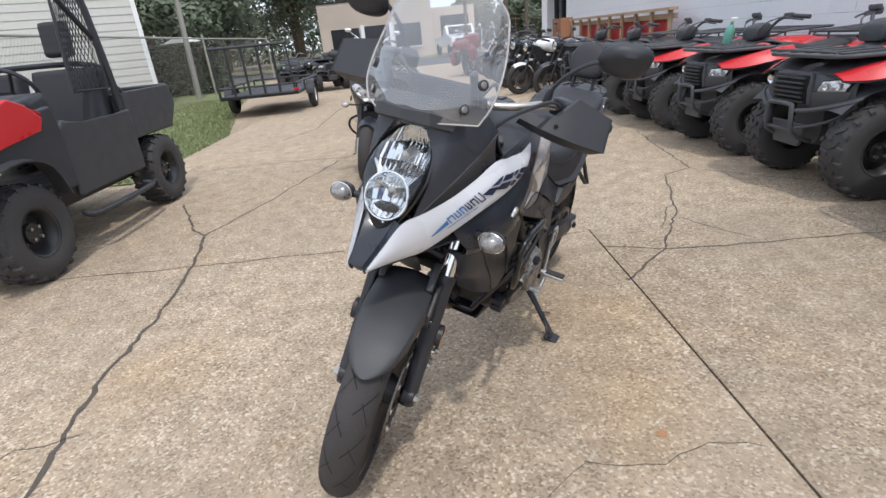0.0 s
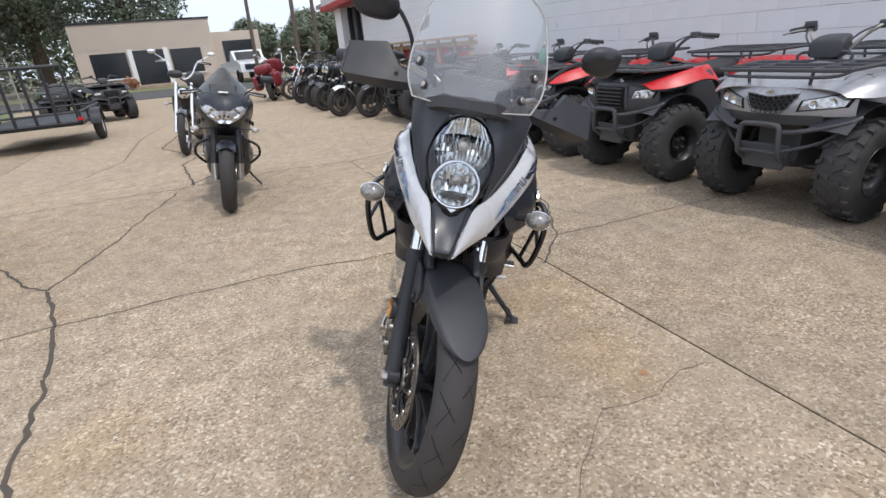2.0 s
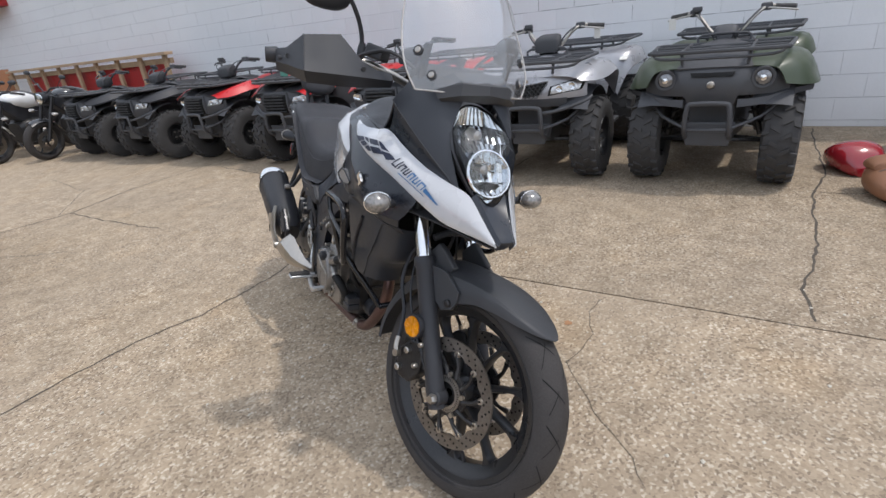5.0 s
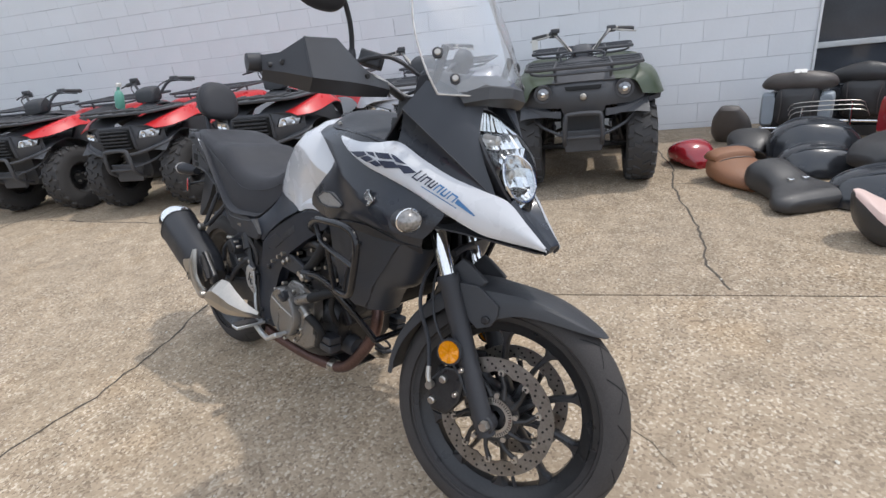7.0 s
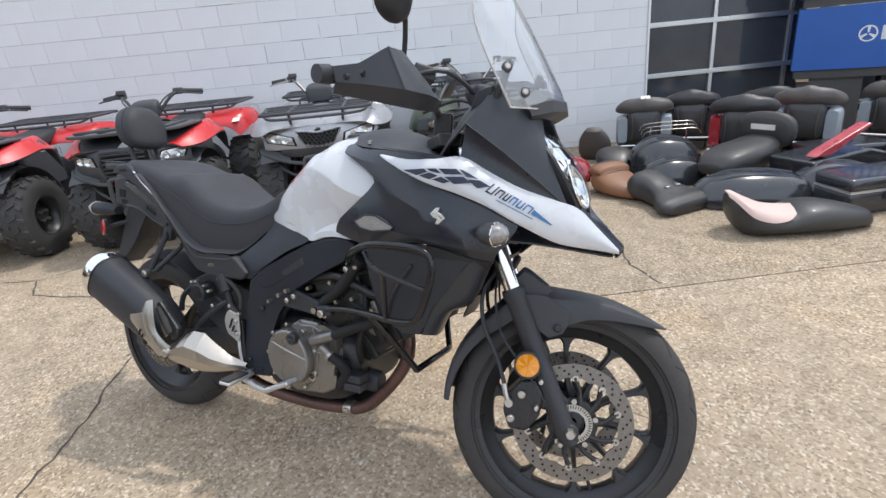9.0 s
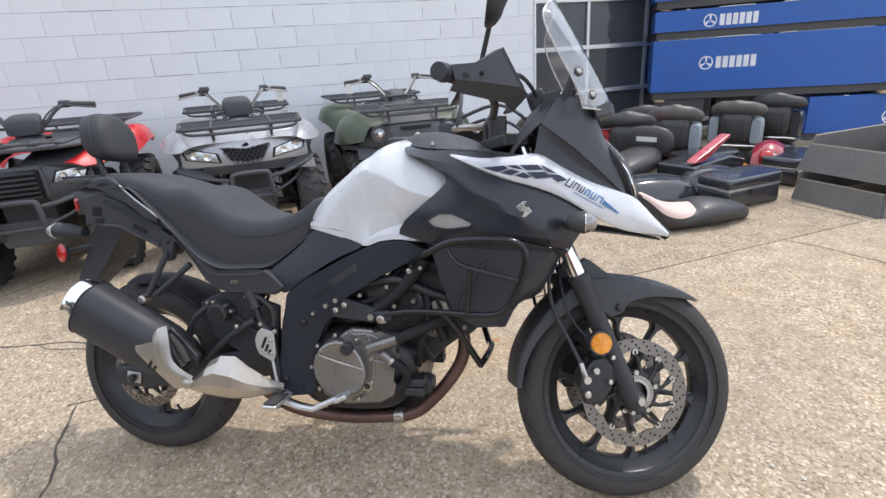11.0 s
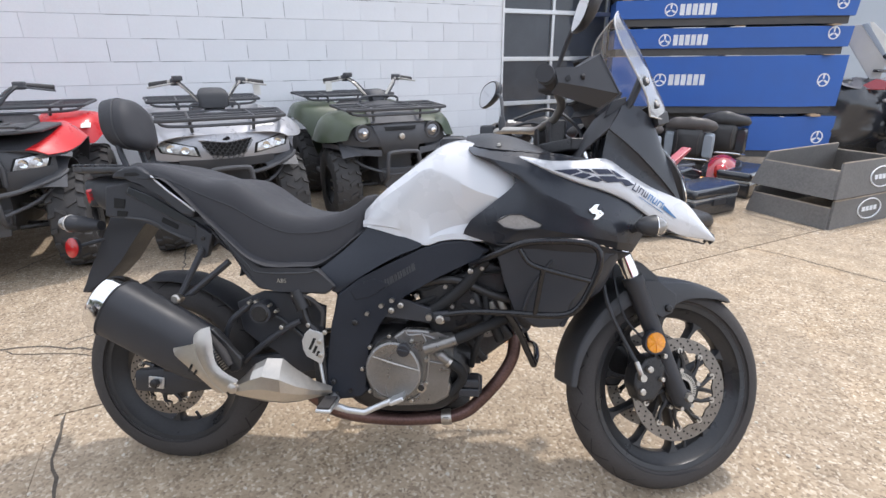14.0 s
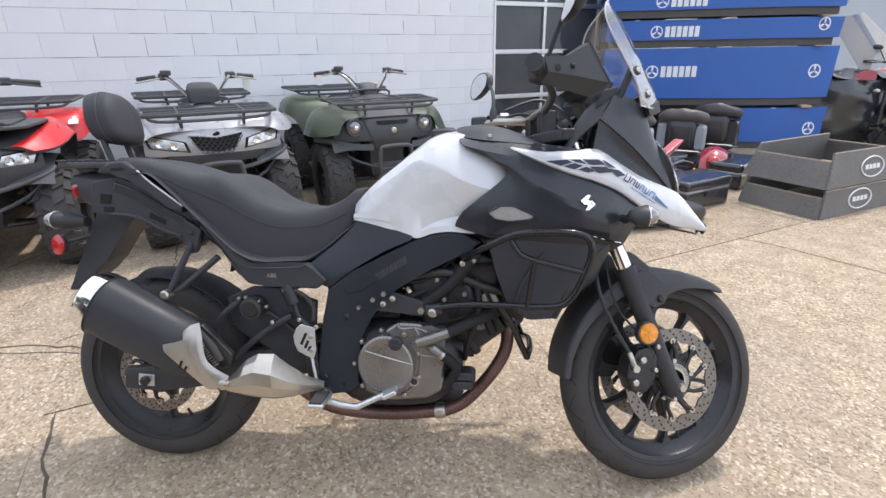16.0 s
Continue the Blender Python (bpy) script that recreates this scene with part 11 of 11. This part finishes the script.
# grey stained timber display crate, two nested trays
M_PLYEDGE = mat("greyed_plywood_edge", (0.30, 0.25, 0.20), 0.8, var=0.3, scale=20, bump=0.3)
tray = thing("timber_tray", pose(0, 0, 0), "grey stained plywood slatted trays, one nested on another", "wooden tray")
def tray_level(z0, z1, grow):
    A, Bc, C, D = V(0.94, -1.86, 0), V(1.60, -1.88, 0), V(1.62, -3.1, 0), V(0.90, -3.1, 0)
    mid = (A + Bc + C + D) / 4
    lo = [mid + (p - mid) * 1.0 for p in (A, Bc, C, D)]
    hi = [mid + (p - mid) * grow for p in (A, Bc, C, D)]
    for i, nm in enumerate(("end_board", "side_board", "end_board", "side_board")):
        a, b_, c_, d_ = lo[i], lo[(i + 1) % 4], hi[(i + 1) % 4], hi[i]
        n = (b_ - a).cross(V(0, 0, 1)).normalized() * 0.018
        bm = B()
        top = z0 + (z1 - z0) * 0.76 if nm == "end_board" else z1
        f = (top - z0) / (z1 - z0)
        q = [a + V(0, 0, z0), b_ + V(0, 0, z0), b_.lerp(c_, f) + V(0, 0, top), a.lerp(d_, f) + V(0, 0, top)]
        add_loft(bm, [q, [p - n for p in q]])
        board = part(nm, bm, M_GREYWOOD, tray)
        part("raw_edge", built(add_tube, [q[2] - n * 0.5 + V(0, 0, 0.002), q[3] - n * 0.5 + V(0, 0, 0.002)], 0.0075, 5), M_PLYEDGE, board, "pale raw plywood edge")


tray_level(0.0, 0.21, 0.93)
tray_level(0.24, 0.50, 0.86)
part("floor_board", built(add_box, (1.26, -2.5, 0.225), (0.55, 1.1, 0.02), bevel=0.003), M_GREYWOOD, tray)
for z0, zc, yc, rise in ((0.24, 0.365, -2.44, 0.048 / 0.26), (0.0, 0.115, -2.36, 0.024 / 0.21)):
    at_side = lambda y, z: V(0.94 - 0.04 * (-1.86 - y) / 1.24 + rise * (z - z0) - 0.0225, y, z)
    part("oval_mark", built(add_tube, [at_side(yc + 0.155 * math.cos(a), zc + 0.078 * math.sin(a)) for a in (2 * math.pi * j / 36 for j in range(36))], 0.0055, 5, closed=True), M_DECALW, tray, "white oval mark")
    for k in range(4):
        y0 = yc - 0.098 + 0.052 * k
        q = [at_side(y, z) for y, z in ((y0, zc - 0.018), (y0 + 0.040, zc - 0.018), (y0 + 0.040, zc + 0.018), (y0, zc + 0.018))]
        part("mark_bar", built(add_loft, [q, [p + V(0.003, 0, 0) for p in q]]), M_DECALW, tray)

# parts heap and dark bike behind the crates
parked_bike(leaned(3.4, -6.6, 140, 10), "dark motorcycle standing behind the stacked crates", M_DKRED, "naked")
sign = thing("tilted_panel", pose(2.85, -5.80, 0, 0, 0, 205.8), "weathered cream and grey body panel leaning on a covered bike", "panel")
part("panel_face", built(add_prism, [(-0.26, 1.43), (-0.25, 1.66), (-0.17, 1.665), (0.190, 1.19), (0.16, 0.97), (0.06, 0.975)], -0.02, 0.02, 0.008), M_SIDING, sign, "stained cream panel")
part("panel_rim", built(add_prism, [(-0.17, 1.672), (-0.105, 1.68), (0.225, 1.21), (0.196, 1.19)], -0.03, 0.03, 0.006), M_GALVWALL, sign, "grey panel rim")
part("back_panel", built(add_prism, [(-0.09, 1.69), (-0.05, 1.69), (0.27, 1.37), (0.29, 1.06), (0.232, 1.18), (0.00, 1.50)], 0.01, 0.04, 0.006), M_TAG, sign, "white panel behind")
part("prop_leg", built(add_tube, [(0.06, 0.05, 1.05), (0.0, 0.10, 0.5), (-0.02, 0.12, 0.0)], 0.02, 8), M_MATTE, sign)
covered = thing("covered_bike", pose(2.78, -5.95, 0, 0, 0, 60), "motorcycle under a black crumpled cover behind the crates", "covered motorcycle")
bm = built(add_blob, [(-0.95, 0, 0.10, 0.02, 0.50, 3), (-0.8, 0, 0.24, 0.0, 0.78, 3), (-0.3, 0, 0.32, 0.0, 0.88, 3), (0.25, 0, 0.36, 0.0, 0.98, 3), (0.6, 0, 0.30, 0.0, 0.95, 3), (0.95, 0, 0.14, 0.0, 0.62, 3)], 8, 48)
for v in bm.verts:
    v.co += V(noise.noise(v.co * 5), noise.noise(v.co * 5 + V(9, 0, 0)), 0.6 * noise.noise(v.co * 7 + V(0, 5, 0))) * 0.06
part("cover", bm, M_GLOSSB, covered, "black crumpled plastic cover", sharp=40)
wrap = thing("plastic_wrap", pose(2.78, -5.85, 0.93, 0, 0, 60), "crumpled clear plastic sheet on a covered bike", "plastic sheet")
rows = [[(0.12 * i - 0.35, 0.10 * j - 0.25, 0.09 * noise.noise(V(i * 0.9, j * 1.3, 2)) + 0.05 - 0.012 * (j - 2.5) ** 2) for j in range(6)] for i in range(8)]
part("sheet", built(add_skin, rows, 0.003, 3, 3), M_WRAP, wrap, sharp=30)
whole("red_panel", built(add_prism, [(-0.12, 0.0), (0.10, 0.0), (0.14, 0.05), (0.0, 0.14), (-0.12, 0.11)], -0.015, 0.015, 0.008), M_DKRED, "small dark red panel leaning on a covered bike", "panel", pose(2.62, -5.62, 0.86, 10, 0, 40))
# small marks on the concrete
def splat(x, y, r, material, label, seed):
    bm = B()
    rg = random.Random(seed)
    bm.faces.new([bm.verts.new((x + r * (0.6 + 0.5 * rg.random()) * math.cos(a), y + r * (0.6 + 0.5 * rg.random()) * math.sin(a), 0.0016)) for a in (2 * math.pi * j / 14 for j in range(14))])
    return whole("stain", bm, material, label, "stain")


splat(0.645, 1.275, 0.022, M_RUST, "small orange rust spot on the concrete", 1)
bm = B()
rng = random.Random(12)
for _ in range(260):
    x, y = rng.uniform(-1.6, 1.4), rng.uniform(0.2, 3.4)
    r = rng.uniform(0.003, 0.008)
    add_blob(bm, [(x - r, y, r * 0.4, 0.0, r * 0.5, 2), (x, y, r, 0.0, r * 0.9, 2), (x + r, y, r * 0.4, 0.0, r * 0.5, 2)], 1, 6)
whole("loose_grit", bm, M_STONE, "scattered pale grit on the concrete", "grit", kind="stuff")

# ---- wall blocks and concrete slabs ----
COURSE, BLOCK = 0.2032, 0.4064
bm = B()
add_box(bm, (0.0, 0.0, 0.0), (0.022, BLOCK - 0.0016, COURSE - 0.0038), bevel=0.0012)
block_mesh = mesh_from(bm, "block", M_BLOCK)
bm = B()
add_box(bm, (0.0, 0.0, 0.0), (0.022, BLOCK / 2 - 0.0016, COURSE - 0.0038), bevel=0.0012)
half_mesh = mesh_from(bm, "half_block", M_BLOCK)
rest = B()
rng = random.Random(5)
for k in range(-1, 15):
    z0, z1 = 0.06 + COURSE * k, 0.06 + COURSE * (k + 1)
    if k < 0:
        z0 = 0.0
    zc, h = (z0 + z1) / 2, z1 - z0
    y = JAMB_Y + (0.0 if k % 2 else -BLOCK / 2)
    while y < FAR_Y:
        y0, y1 = max(y, JAMB_Y), min(y + BLOCK, FAR_Y)
        y += BLOCK
        if y1 - y0 < 0.05:
            continue
        out = WALL_X + 0.0075 + rng.uniform(-0.001, 0.001)
        full = abs(y1 - y0 - BLOCK) < 0.01 and k >= 0
        half = abs(y1 - y0 - BLOCK / 2) < 0.01 and k >= 0
        if y0 < 6.6 and (full or half) and k < 12:
            ob = new("block", block_mesh if full else half_mesh)
            ob.parent = wall_west
            ob.location = (out, (y0 + y1) / 2, zc)
            ob.rotation_euler = (rng.uniform(-0.003, 0.003), rng.uniform(-0.002, 0.002), rng.uniform(-0.0015, 0.0015))
        else:
            add_box(rest, (out, (y0 + y1) / 2, zc), (0.022, y1 - y0 - 0.002, h - 0.0045))
# dark open joints here and there
gaps = B()
for k in range(2, 14):
    z = 0.06 + COURSE * k
    for j in range(-3, 22):
        y = JAMB_Y + BLOCK * j + (0.0 if k % 2 else BLOCK / 2)
        worn = noise.noise(V(y * 0.55, z * 1.3, 4.2)) + 0.45 * rng.random()
        if y < JAMB_Y + 0.3 or worn < 0.30:
            continue
        a, b = y + BLOCK * rng.uniform(0.0, 0.35), y + BLOCK * rng.uniform(0.5, 1.0)
        add_box(gaps, (WALL_X - 0.0036, (a + b) / 2, z + rng.uniform(-0.001, 0.001)), (0.0016, b - a, rng.uniform(0.0025, 0.0050)))
        if worn > 0.42 and k < 13:
            add_box(gaps, (WALL_X - 0.0036, y, z + COURSE * 0.45), (0.0016, rng.uniform(0.0025, 0.005), COURSE * rng.uniform(0.5, 0.9)))
tagged(part("open_joint", gaps, M_OPENJOINT, wall_west, "dark open mortar joints"), kind="stuff")
tagged(part("far_blocks", rest, M_BLOCK, wall_west), kind="stuff")

pavement = thing("pavement", pose(0, 0, 0), "tan exposed-aggregate concrete slabs with dirt-filled joints", "pavement", kind="structure")
XS = [-3.45, 0.955, 4.95]
YS = [-14.0, -6.4, 3.10, 6.22, 12.3, 18.4, 26.0]
for y0, y1 in zip(YS, YS[1:]):
    for x0, x1 in (zip(XS, XS[1:]) if y0 < 3.0 else ((XS[0], XS[-1]),)):
        part("slab", built(add_prism, [(x0 + 0.0048, y0 + 0.0004), (x1 - 0.0048, y0 + 0.0004), (x1 - 0.0048, y1 - 0.0004), (x0 + 0.0048, y1 - 0.0004)], -0.034, 0.0, 0.0015, "xy"), M_CONC_DARK if x0 > 0 and y0 < 3.0 else M_CONC, pavement)
part("slab", built(add_prism, [(-14, -14), (-3.46, -14), (-3.46, 5.8), (-14, 5.8)], -0.034, 0.0, 0.004, "xy"), M_CONC, pavement)
part("slab", built(add_prism, [(4.96, 18.5), (16, 18.5), (16, 26.0), (4.96, 26.0)], -0.034, 0.0, 0.004, "xy"), M_CONC, pavement)
part("slab", built(add_prism, [(-4.6, 12.4), (-3.46, 9.0), (-3.46, 26.0), (-7.5, 26.0)], -0.034, 0.0, 0.004, "xy"), M_CONC, pavement)
whole("joint_dirt", built(add_prism, [(-3.4, -14), (4.76, -14), (4.76, 26), (-3.4, 26)], -0.0345, -0.010, plane="xy"), M_DIRT, "dark dirt packed in the slab joints", "joint", kind="structure")
